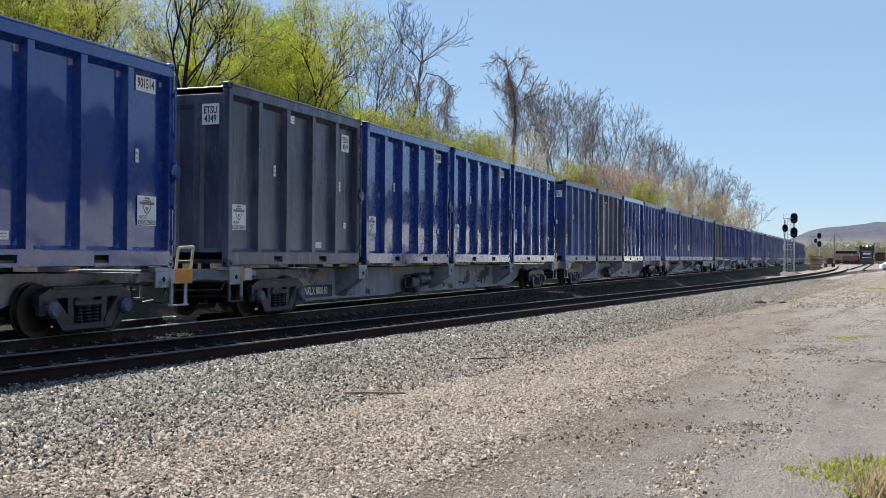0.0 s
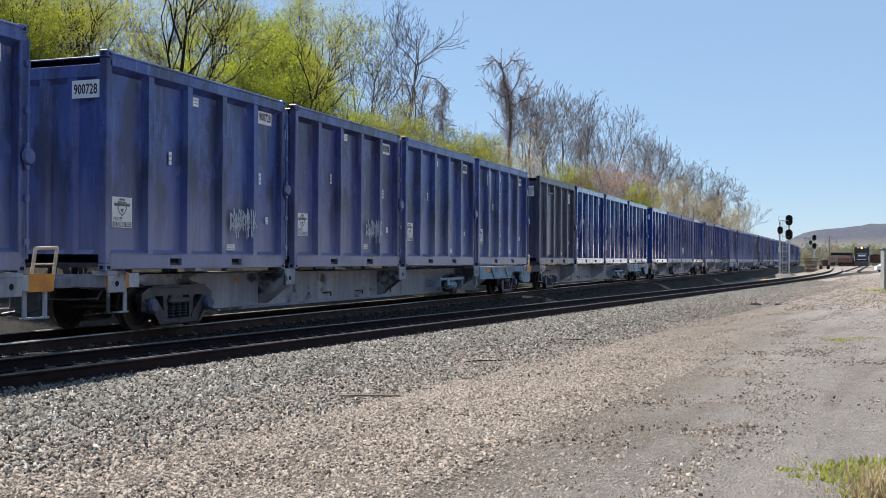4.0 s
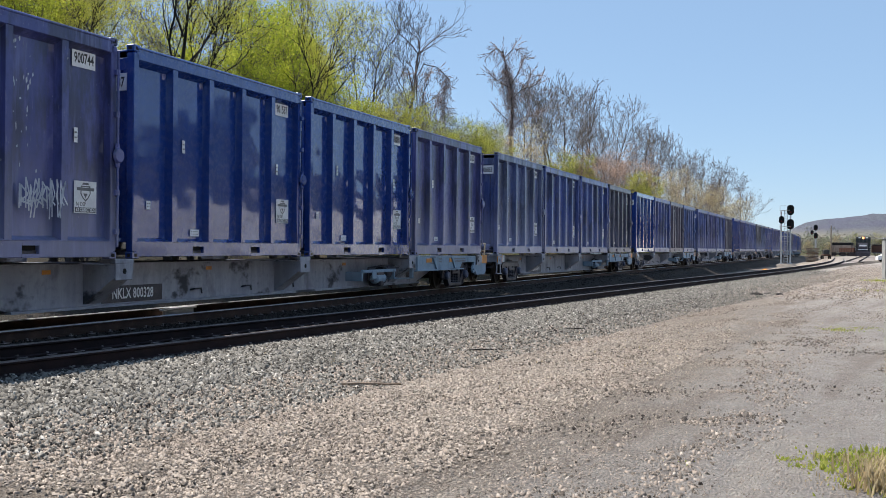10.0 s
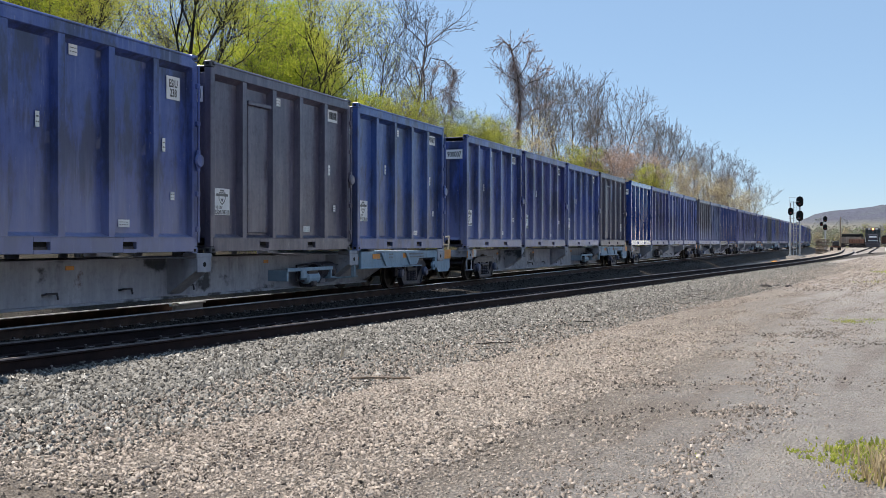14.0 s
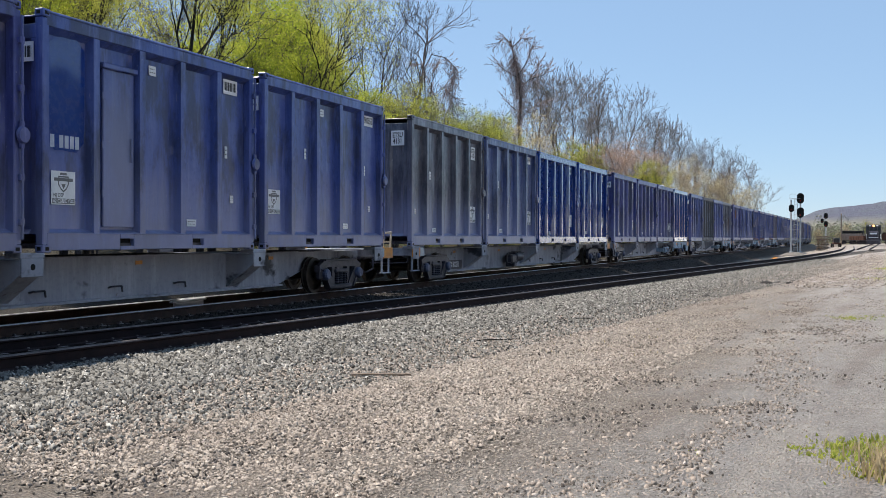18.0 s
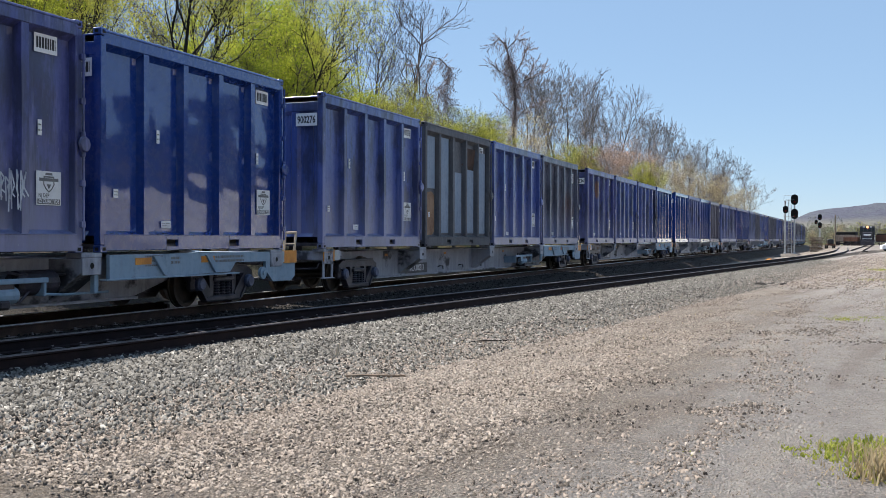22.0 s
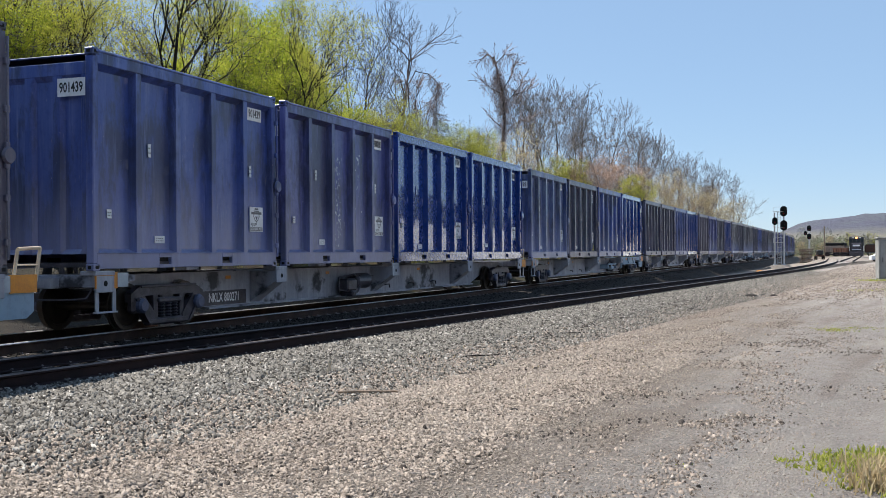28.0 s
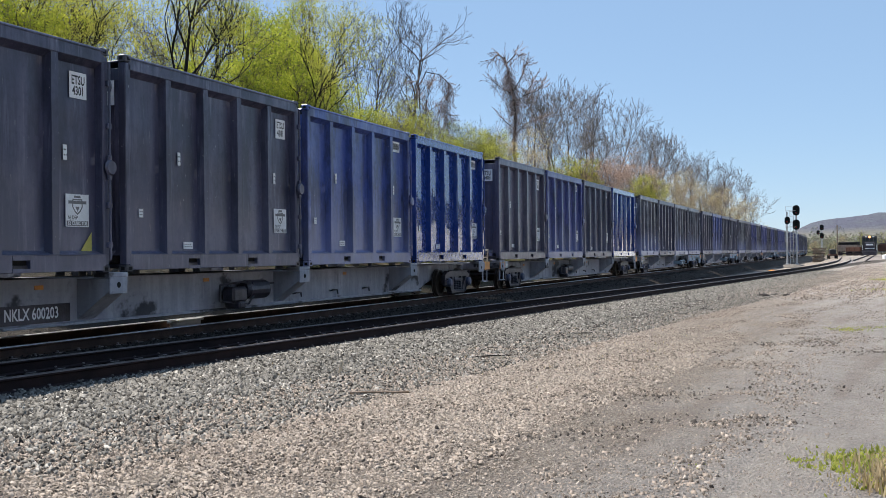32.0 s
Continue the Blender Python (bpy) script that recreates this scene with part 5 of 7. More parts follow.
def bolster_geo():
    g = Geo()
    g.box(-0.2, 0.2, -1.05, 1.05, 0.46, 0.7, 0.03)
    g.box(-1.2, 1.2, -0.06, 0.06, 0.3, 0.36, 0.01)
    return g


WHEELS = []


def flat_car(i):
    pale = i in PALE_ENDS
    c = thing("flat_car", Matrix(), "grey fish-bellied flat car" + (" with pale blue rear sills" if pale else " carrying four containers"), "rail car", "cars of the train")
    ms = M_SILL
    part("centre_girder", shared(("centre_girder", ms.name), sill_geo, ms), ms, c)
    part("bottom_flange", shared(("bottom_flange", ms.name), flange_geo, ms), ms, c)
    part("draft_sill", shared(("draft_sill", 0), deck_geo, M_SILL), M_SILL, c)
    part("top_cover", shared(("top_cover", 0), cover_geo, M_SILL), M_SILL, c)
    for k in range(5):
        x = -CAR_LONG / 2 + k * (LONG + GAP) - GAP / 2
        x = max(-CAR_LONG / 2 + 0.3, min(CAR_LONG / 2 - 0.3, x))
        if 0 < k < 4:
            for s in (0, 180):
                o = part("cross_arm", shared(("cross_arm", ms.name), arm_geo, ms), ms, c)
                o.matrix_basis = pose(x, 0, 0, 0, 0, s)
        for s in (-1, 1):
            o = part("corner_pad", shared(("corner_pad", 0), pad_geo, [M_SILL, M_DARK]), M_SILL, c)
            o.matrix_basis = pose(x, s * 1.28, 0, 0, 0, 0 if s < 0 else 180)
    for s in (-1, 1):
        truck(c, s * (CAR_LONG / 2 - (2.05 if s > 0 else 2.4)))
        e = part("end_sill", shared(("end_sill", pale and s > 0), end_sill_geo, M_PALE if pale and s > 0 else M_SILL), M_SILL, c)
        e.matrix_basis = pose(s * (CAR_LONG / 2 + (0.44 if s > 0 else -0.22)), 0, 0, 0, 0, 0 if s > 0 else 180)
        o = part("coupler", shared(("coupler", 0), coupler_geo, M_STEEL), M_STEEL, c)
        o.matrix_basis = pose(s * (CAR_LONG / 2 + (0.32 if s > 0 else -0.15)), 0, 0, 0, 0, 180 if s > 0 else 0)
        for y in (-1, 1):
            o = part("reflector_panel", shared(("reflector_panel", 0), lambda: notice_geo(0.56, 0.27, 0.03), M_ORANGE), M_ORANGE, e, "orange panel")
            o.matrix_basis = pose(-0.12, y * 1.265, 0.92, 0, 0, 0 if y < 0 else 180)
            o = part("clear_panel", shared(("clear_panel", 0), lambda: notice_geo(0.3, 0.24, 0.03), M_CLEAR), M_CLEAR, e)
            o.matrix_basis = pose(-0.53, y * 1.265, 0.92, 0, 0, 0 if y < 0 else 180)
            if pale and s > 0:
                continue
            o = part("step", shared(("step", 0), step_geo, M_SILL), M_SILL, e)
            o.matrix_basis = pose(-0.15, y * 1.22, 0)
    o = part("handrail", shared(("handrail", 0), rail_geo, M_HOOP), M_SILL, c)
    o.matrix_basis = pose(CAR_LONG / 2 + 0.62, -1.15, 0)
    # brake gear and stake loops on the girder
    o = part("brake_gear", shared(("brake_gear", 0), gear_geo, M_STEEL), M_STEEL, c)
    o.matrix_basis = pose(-2.2 if not pale else 4.9, 0, 0)
    if pale:
        o = part("gear_rack", shared(("gear_rack", 0), rack_geo, M_PALE), M_PALE, c, "pale blue bracket")
        o.matrix_basis = pose(4.6, 0, 0)
        o = part("rear_sill", shared(("rear_sill", 0), pale_end_geo, M_PALE), M_PALE, c, "pale blue end sill")
        o.matrix_basis = pose(CAR_LONG / 2 - 3.2, 0, 0)
        for x in (-1.9, 0.1):
            o = part("orange_mark", shared(("orange_mark", 0), lambda: notice_geo(0.45, 0.12), M_ORANGE), M_ORANGE, c)
            o.matrix_basis = pose(CAR_LONG / 2 - 3.0 + x, -1.272, 0.92)
        for x, w, rows in ((-0.75, 0.28, 2), (1.0, 1.2, 2), (-1.4, 0.5, 3)):
            o = part("print", shared(("print", w, rows), lambda: lines_geo(w, rows, 0.045 if rows < 3 else 0.03, 0.08), M_BARS), M_BARS, c)
            o.matrix_basis = pose(CAR_LONG / 2 - 3.2 + x, -1.268, 0.92)
            o["kind"] = "stuff"
        o = part("upright", shared(("upright", 0), upright_geo, M_PALE), M_PALE, c)
        o.matrix_basis = pose(CAR_LONG / 2 - 6.1, -1.2, 0)
    for k in range(3):
        o = part("loop_step", shared(("loop_step", 0), stake_geo, M_STEEL), M_STEEL, c)
        o.matrix_basis = pose((-3.4 if pale else 0.8) + 1.9 * k, 0, 0)
    for x in (-7.6, -2.9, 3.4, 8.1):
        o = part("sill_mark", shared(("sill_mark", 0), lambda: notice_geo(0.2, 0.07), M_ORANGE), M_ORANGE, c)
        o.matrix_basis = pose(x, -0.624, 0.86)
    if i in MARKS:
        x = -CAR_LONG / 2 + (5.0 if not pale else 7.4)
        pl = part("mark_panel", shared(("mark_panel", 0), lambda: notice_geo(1.75, 0.3), M_STEEL), M_STEEL, c, "dark panel with the car's reporting mark")
        pl.matrix_basis = pose(x, -0.625, 0.44)
        text_part("lettering", MARKS[i], 0.26, M_WHITE, pl, pose(0, -0.01, 0, 90), 0.78)
    ALL_CARS.append((c, i))
    return c


for i in range(-1, 28):
    flat_car(i)
for i in range(-1, 28):
    for k in range(4):
        waste_container(LOADS[i + 1][k], i < 18)

# ---- woods on the bank ----


def leaf_material(name, a, b, through_light=0.45):
    n = Nodes(name)
    geo = n.add("ShaderNodeNewGeometry")
    info = n.add("ShaderNodeObjectInfo")
    r = n.math("ADD", n.math("MULTIPLY", geo.outputs["Random Per Island"], 0.7), n.math("MULTIPLY", info.outputs["Random"], 0.3))
    col = n.mix(n.ramp(r, 0.1, 0.9), a, b)
    d, t, m = n.add("ShaderNodeBsdfDiffuse"), n.add("ShaderNodeBsdfTranslucent"), n.add("ShaderNodeMixShader")
    n.link(col, d.inputs[0])
    n.link(col, t.inputs[0])
    m.inputs[0].default_value = through_light
    n.link(d.outputs[0], m.inputs[1])
    n.link(t.outputs[0], m.inputs[2])
    n.link(m.outputs[0], n.tree.nodes["Material Output"].inputs[0])
    return n.mat


M_BARK = plain("grey_brown_bark", (0.11, 0.095, 0.09), (0.065, 0.055, 0.052), 3, 0.9, 0, 0.5, 20)
M_BARK_DARK = plain("dark_bark", (0.035, 0.03, 0.027), (0.02, 0.017, 0.016), 3, 0.9, 0, 0.5, 20)
M_TWIG = plain("grey_twigs", (0.15, 0.125, 0.12), (0.10, 0.085, 0.08), 2, 0.9, 0, 0.2)
M_TWIG_FAR = plain("pale_twigs", (0.25, 0.205, 0.18), (0.165, 0.135, 0.12), 2, 0.9, 0, 0.2)
M_TWIG_VINE = plain("brown_vines", (0.40, 0.30, 0.26), (0.27, 0.2, 0.178), 2, 0.9, 0, 0.2)
M_TWIG_RED = plain("reddish_twigs", (0.36, 0.27, 0.22), (0.25, 0.18, 0.15), 2, 0.9, 0, 0.2)
M_LEAF = leaf_material("spring_green_leaves", (0.25, 0.32, 0.035), (0.56, 0.57, 0.085), 0.55)
M_LEAF_Y = leaf_material("yellow_green_leaves", (0.33, 0.34, 0.058), (0.55, 0.53, 0.115), 0.55)
M_BUD = leaf_material("reddish_brown_buds", (0.50, 0.33, 0.25), (0.62, 0.44, 0.31), 0.5)
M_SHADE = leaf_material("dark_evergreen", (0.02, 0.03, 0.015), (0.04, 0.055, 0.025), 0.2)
M_BUD_Y = leaf_material("tan_buds", (0.54, 0.43, 0.25), (0.66, 0.55, 0.30), 0.5)


def grow(seed, height, radius, lean=0.1, fork=0.35, spread=0.9, depth=4, twigs=5, stems=1, droop=0.0, first=0.3, reach=1.0):
    """Branches as (p, q, r0, r1, level) and the places of the outermost twigs."""
    rnd = random.Random(seed)
    segs, tips = [], []

    def shoot(p, d, length, r, level):
        n = 5 if level == 0 else (4 if level < 3 else 2)
        step = length / n
        q = p
        for k in range(n):
            wander = 0.09 + 0.035 * level
            d = (d + Vector((rnd.gauss(0, wander), rnd.gauss(0, wander), rnd.gauss(0, wander) + (0.17 if level else 0.12) - droop * level * 0.1))).normalized()
            nxt = q + d * step
            ra, rb = r * (1 - 0.72 * k / n), r * (1 - 0.72 * (k + 1) / n)
            segs.append((q, nxt, ra, rb, level))
            at = (k + 1) / n
            if level < depth and (level > 0 or at > first):
                count = 2 if level == 0 else (rnd.choice((1, 2, 2) if twigs > 3 else (1, 1, 2)) if level < depth - 1 else max(1, twigs // 2))
                for _ in range(count):
                    side = Vector((rnd.gauss(0, 1), rnd.gauss(0, 1), rnd.gauss(0.25, 0.4)))
                    side = (side - side.dot(d) * d).normalized()
                    nd = (d * (1 - fork * rnd.uniform(0.6, 1.4)) + side * spread * rnd.uniform(0.5, 1.0)).normalized()
                    shoot(nxt, nd, length * rnd.uniform(0.4, 0.62) * (1.0 if level else (1.05 - 0.45 * at) * reach), max(rb * 0.62, 0.006), level + 1)
            q = nxt
        if level >= depth - 1:
            tips.append((q, d))

    for k in range(stems):
        a = rnd.uniform(0, 6.28)
        tilt = lean * rnd.uniform(0.4, 1.3)
        off = Vector((0, 0, 0))
        shoot(off, Vector((math.cos(a) * tilt, math.sin(a) * tilt, 1)).normalized(), height * rnd.uniform(0.82, 1.0) * 0.72, radius, 0)
    top = max(s[1].z for s in segs)
    return [(p, q, a, b, l) for p, q, a, b, l in segs], tips, top


def fan(seed, height, radius, crown=0.4, angle=0.42, depth=6, limbs=4, keep=0.78, slim=1.0):
    """A bare tree: a trunk that parts into rising, crooked limbs, which fork again and again."""
    rnd = random.Random(seed)
    segs, tips = [], []

    def limb(p, d, length, r, level):
        q = p
        for k in range(3):
            wander = 0.11 + 0.02 * level
            d = (d + Vector((rnd.gauss(0, wander), rnd.gauss(0, wander), rnd.gauss(0.07, wander)))).normalized()
            nxt = q + d * length / 3
            segs.append((q, nxt, r * (1 - 0.12 * k), r * (0.88 - 0.1 * k), min(level, 3)))
            if k < 2 and level > 1 and rnd.random() < 0.45:
                fork(nxt, d, length * 0.6, r * 0.42, level + 2)
            q = nxt
        if level < depth:
            for _ in range(2 if rnd.random() < 0.85 else 3):
                fork(q, d, length * keep * rnd.uniform(0.7, 1.15), r * 0.6, level + 1)
        else:
            tips.append((q, d))

    def fork(p, d, length, r, level):
        if level > depth:
            return
        side = Vector((rnd.gauss(0, 1), rnd.gauss(0, 1), rnd.gauss(0.1, 0.5)))
        side = (side - side.dot(d) * d).normalized()
        a = angle * rnd.uniform(0.5, 1.5)
        limb(p, (d * math.cos(a) + side * math.sin(a)).normalized(), length, r, level)

    p, d = Vector((0, 0, 0)), Vector((rnd.gauss(0, 0.05), rnd.gauss(0, 0.05), 1)).normalized()
    n = 9
    for k in range(n):
        d = (d + Vector((rnd.gauss(0, 0.06), rnd.gauss(0, 0.06), 0.1))).normalized()
        q = p + d * height * 0.74 / n
        segs.append((p, q, radius * (1 - 0.085 * k), radius * (1 - 0.085 * (k + 1)), 0))
        at = (k + 1) / n
        if at > crown:
            for _ in range(max(1, round(limbs * 0.5))):
                fork(q, d, height * (0.24 - 0.12 * at) * slim, radius * (0.45 - 0.25 * at), 1)
        p = q
    for _ in range(3):
        fork(p, d, height * 0.11, radius * 0.25, 2)
    return segs, tips, max(s[1].z for s in segs)


def limbs_of(seed, lines, radius, twigs, strands, hang, unit=1.0):
    """A tree grown along given limbs (aside, up), with fine twigs at their ends and hanging vines."""
    rnd = random.Random(seed)
    segs = []
    for k, line in enumerate(lines):
        deep, at = 0.0, Vector((line[0][0], 0, line[0][1])) * unit
        r = radius if k == 0 else radius * 0.3
        pts = [at]
        for a, b in line[1:]:
            deep += rnd.gauss(0, 0.25)
            pts.append(Vector((a, deep, b)) * unit)
        steps = []
        for p, q in zip(pts, pts[1:]):
            mid = (p + q) / 2 + Vector((rnd.gauss(0, 0.06), rnd.gauss(0, 0.06), 0)) * (q - p).length
            steps += [(p, mid), (mid, q)]
        for i, (p, q) in enumerate(steps):
            f0, f1 = 1 - 0.75 * i / len(steps), 1 - 0.75 * (i + 1) / len(steps)
            segs.append((p, q, r * f0, r * f1, 0 if k == 0 else 1))
            if i < len(steps) * (0.45 if k == 0 else 0.2):
                continue
            for _ in range(twigs):
                c = p + (q - p) * rnd.random()
                d = ((q - p).normalized() + Vector((rnd.gauss(0, 0.7), rnd.gauss(0, 0.7), rnd.gauss(0.15, 0.5)))).normalized()
                size = rnd.uniform(0.2, 0.6)
                for _ in range(3):
                    e = c + d * size
                    segs.append((c, e, 0.02, 0.012, 2))
                    for _ in range(2):
                        d2 = (d + Vector((rnd.gauss(0, 0.5), rnd.gauss(0, 0.5), rnd.gauss(0.1, 0.4)))).normalized()
                        segs.append((e, e + d2 * size * rnd.uniform(0.4, 0.9), 0.012, 0.006, 3))
                    c, d, size = e, (d + Vector((rnd.gauss(0, 0.3), rnd.gauss(0, 0.3), rnd.gauss(0.1, 0.2)))).normalized(), size * 0.7
    wood = [s for s in segs if s[4] <= 1]
    stem = [s for s in wood if s[4] == 0 and s[1].z < 15.0]
    for _ in range(strands):
        p, q, r, _, level = rnd.choice(stem if rnd.random() < 0.75 else wood)
        c = p + (q - p) * rnd.random()
        wide = hang * (1.0 if level == 0 else 0.7)
        for _ in range(3):
            e = c + Vector((rnd.gauss(0, 0.3 * wide), rnd.gauss(0, 0.3 * wide), -rnd.uniform(0.1, 0.6)))
            segs.append((c, e, 0.012, 0.01, 3))
            c = e
    return segs, [(s[1], Vector((0, 0, 1))) for s in segs if s[4] == 3], max(s[1].z for s in segs)


VINE_LIMBS = [[(0, 0), (0.2, 9.0), (0.3, 12.0), (0.1, 13.6), (-0.25, 14.8), (-0.5, 15.7)], [(-0.5, 15.6), (-1.0, 16.0), (-1.5, 15.5)], [(-0.3, 15.2), (0.4, 15.9), (0.9, 15.9)],
              [(0.3, 11.8), (1.0, 12.6), (1.7, 13.5), (1.8, 13.9)], [(1.0, 12.6), (2.1, 13.0), (2.6, 13.5)], [(0.1, 12.8), (-0.6, 13.2), (-1.5, 14.0)],
              [(0.3, 9.5), (1.3, 10.5), (2.5, 10.9)], [(0.0, 10.2), (-0.8, 11.0)], [(0.3, 13.2), (1.0, 14.5), (1.3, 15.3)], [(0.3, 8.0), (-1.0, 9.4)]]
BENT_LIMBS = [[(-1.0, 0), (-1.0, 8.0), (-1.3, 14.4), (-0.7, 15.6), (0.4, 15.3), (1.2, 14.5), (1.1, 13.4), (0.8, 12.4), (1.0, 11.0)],
              [(-0.9, 6.0), (-1.0, 10.5), (-1.5, 14.8), (-2.0, 14.7)], [(-0.4, 0), (-0.4, 11.0), (-0.6, 13.8), (-0.2, 14.6)],
              [(0.4, 0), (0.5, 9.5), (0.2, 11.5), (0.5, 12.6), (1.4, 11.8)], [(1.1, 0), (1.3, 9.0), (1.1, 13.8)], [(-0.6, 9.0), (-0.1, 11.5), (-0.9, 13.0)]]


def branch_mesh(segs, lo, hi, scale, thin):
    v, f = [], []
    for p, q, r0, r1, level in segs:
        if not lo <= level <= hi:
            continue
        n = 8 if level == 0 else (5 if level == 1 else 3)
        d = (q - p).normalized()
        u = d.orthogonal().normalized()
        w = d.cross(u)
        k = len(v)
        for c, r in ((p, r0), (q, r1)):
            r = max(r * scale, thin)
            for i in range(n):
                a = 6.2832 * i / n
                v.append(c * scale + r * (math.cos(a) * u + math.sin(a) * w))
        f += [(k + i, k + (i + 1) % n, k + n + (i + 1) % n, k + n + i) for i in range(n)]
    me = bpy.data.meshes.new("branches")
    me.from_pydata(v, [], f)
    return me


def leaf_mesh(tips, scale, count, size, scatter_r, seed):
    rnd = np.random.default_rng(seed)
    c = np.array([tuple(t[0] * scale) for t in tips])
    # leaves sit in clumps on some of the twigs, with gaps between
    c = c[rnd.permutation(len(c))[: max(12, min(260, int(0.4 * len(c))))]]
    pick = rnd.integers(0, len(c), count)
    p = c[pick] + rnd.normal(0, scatter_r, (count, 3)) * [1, 1, 0.8]
    a = rnd.normal(0, 1, (count, 3))
    a /= np.linalg.norm(a, axis=1)[:, None]
    b = np.cross(a, rnd.normal(0, 1, (count, 3)))
    b /= np.linalg.norm(b, axis=1)[:, None]
    s = size * rnd.uniform(0.5, 1.2, (count, 1))
    # a leaf is two folded triangles
    n = np.cross(a, b)
    v = np.stack([p - a * s, p + b * s * 0.45 + n * s * 0.15, p + a * s, p - b * s * 0.45 + n * s * 0.15], 1).reshape(-1, 3)
    k = 4 * np.arange(count)[:, None]
    f = np.concatenate([k + [0, 1, 2], k + [0, 2, 3]], 1).reshape(-1, 3)
    me = bpy.data.meshes.new("crown")
    me.from_pydata(v.tolist(), [], f.tolist())
    return me


TREES = {}


def tree_kind(key, variant):
    if (key, variant) in TREES:
        return TREES[key, variant]
    seed = {"bare": 10, "dark": 30, "green": 50, "yellow": 70, "sparse": 90, "vine": 110, "twisted": 130, "brush": 150, "red": 170, "spire": 210, "oak": 230}[key] + variant
    H = 16.0
    leaf, leaf_mat, twig_mat, bark = None, None, M_TWIG, M_BARK
    if key == "bare":
        segs, tips, top = fan(seed, H, 0.16, 0.3 + 0.1 * (variant % 3), 0.4, 6, 2)
        if variant > 2:
            twig_mat = M_TWIG_FAR
    elif key == "spire":
        segs, tips, top = fan(seed, H, 0.2, 0.35, 0.5, 6, 3, 0.7, 0.62)
    elif key == "oak":
        segs, tips, top = fan(seed, H, 0.27, 0.25, 0.5, 5, 2, 0.82)
        leaf, leaf_mat, bark, twig_mat = (7500, 0.06, 0.45), M_LEAF_Y, M_BARK_DARK, M_BARK_DARK
    elif key == "dark":
        segs, tips, top = grow(seed, H, 0.34, 0.1, 0.3, 0.85, 4, 4, 1, 0.4, 0.25)
        leaf, leaf_mat, bark = (11000, 0.08, 0.42), M_LEAF_Y, M_BARK_DARK
    elif key == "green":
        segs, tips, top = grow(seed, H, 0.2, 0.2, 0.3, 0.9, 4, 4, 2, 0.3, 0.12)
        bark, leaf, leaf_mat = M_BARK_DARK, (34000, 0.09, 0.34), M_LEAF
    elif key == "yellow":
        segs, tips, top = grow(seed, H, 0.15, 0.25, 0.3, 0.85, 4, 4, 3, 0.3, 0.08)
        leaf, leaf_mat = (27000, 0.09, 0.36), M_LEAF_Y
    elif key == "sparse":
        segs, tips, top = grow(seed, H, 0.17, 0.16, 0.35, 0.8, 4, 4, 2, 0.4, 0.15)
        leaf, leaf_mat = (10000, 0.06, 0.36), M_LEAF_Y
    elif key == "vine":
        segs, tips, top = limbs_of(seed, VINE_LIMBS, 0.15, 6, 800, 0.9)
        twig_mat = M_TWIG_VINE
    elif key == "twisted":
        segs, tips, top = limbs_of(seed, BENT_LIMBS, 0.05, 8, 230, 0.8)
        twig_mat = M_TWIG_VINE
    elif key == "brush":
        segs, tips, top = grow(seed, H, 0.12, 0.3, 0.4, 0.65, 4, 2, 4, 0.1, 0.05)
        leaf, leaf_mat, twig_mat = (7000, 0.12, 0.5), M_BUD_Y, M_TWIG_RED
    else:
        segs, tips, top = grow(seed, H, 0.12, 0.25, 0.4, 0.65, 4, 2, 4, 0.1, 0.05)
        leaf, leaf_mat, twig_mat = (7000, 0.12, 0.5), M_BUD, M_TWIG_RED
    k = H / top
    a = branch_mesh(segs, 0, 1, k, 0.02)
    a.materials.append(bark)
    b = branch_mesh(segs, 2, 9, k, 0.011 if variant > 2 else 0.008)
    b.materials.append(twig_mat)
    c = None
    if leaf:
        c = leaf_mesh(tips, k, leaf[0], leaf[1], leaf[2], seed)
        c.materials.append(leaf_mat)
    TREES[key, variant] = a, b, c
    return TREES[key, variant]


TREE_WORDS = {"bare": "tall bare grey tree on the bank", "dark": "tall dark-barked tree with first green leaves", "green": "leafy spring-green tree on the bank",
              "yellow": "yellow-green bushy tree in young leaf", "sparse": "thin tree with sparse yellow-green leaves", "vine": "bare tree hung with brown vines",
              "twisted": "bent bare tree with drooping vines", "brush": "tan budding brush beside the track", "red": "reddish budding brush on the bank", "spire": "slender tall bare tree on the bank", "oak": "dark-limbed tree with few young leaves"}


NARROW = {"green": 0.85, "dark": 0.75, "sparse": 0.8, "yellow": 0.9, "oak": 0.8}


def plant(x, y, top, key, variant, turn):
    a, b, c = tree_kind(key, variant)
    z = ground_z(x, y) - 0.15
    s = (top - z) / 16.0
    t = thing("tree" if key not in ("brush", "red") else "shrub", pose(x, y, z, 0, 0, turn) @ Matrix.Diagonal((s * NARROW.get(key, 1.0), s * NARROW.get(key, 1.0), s, 1)), TREE_WORDS[key], "tree" if key not in ("brush", "red") else "shrub", "trees of the wood")
    part("trunk", a, None, t)
    part("bare_crown", b, None, t)["kind"] = "stuff"
    if c:
        part("crown", c, None, t)["kind"] = "stuff"
    return t


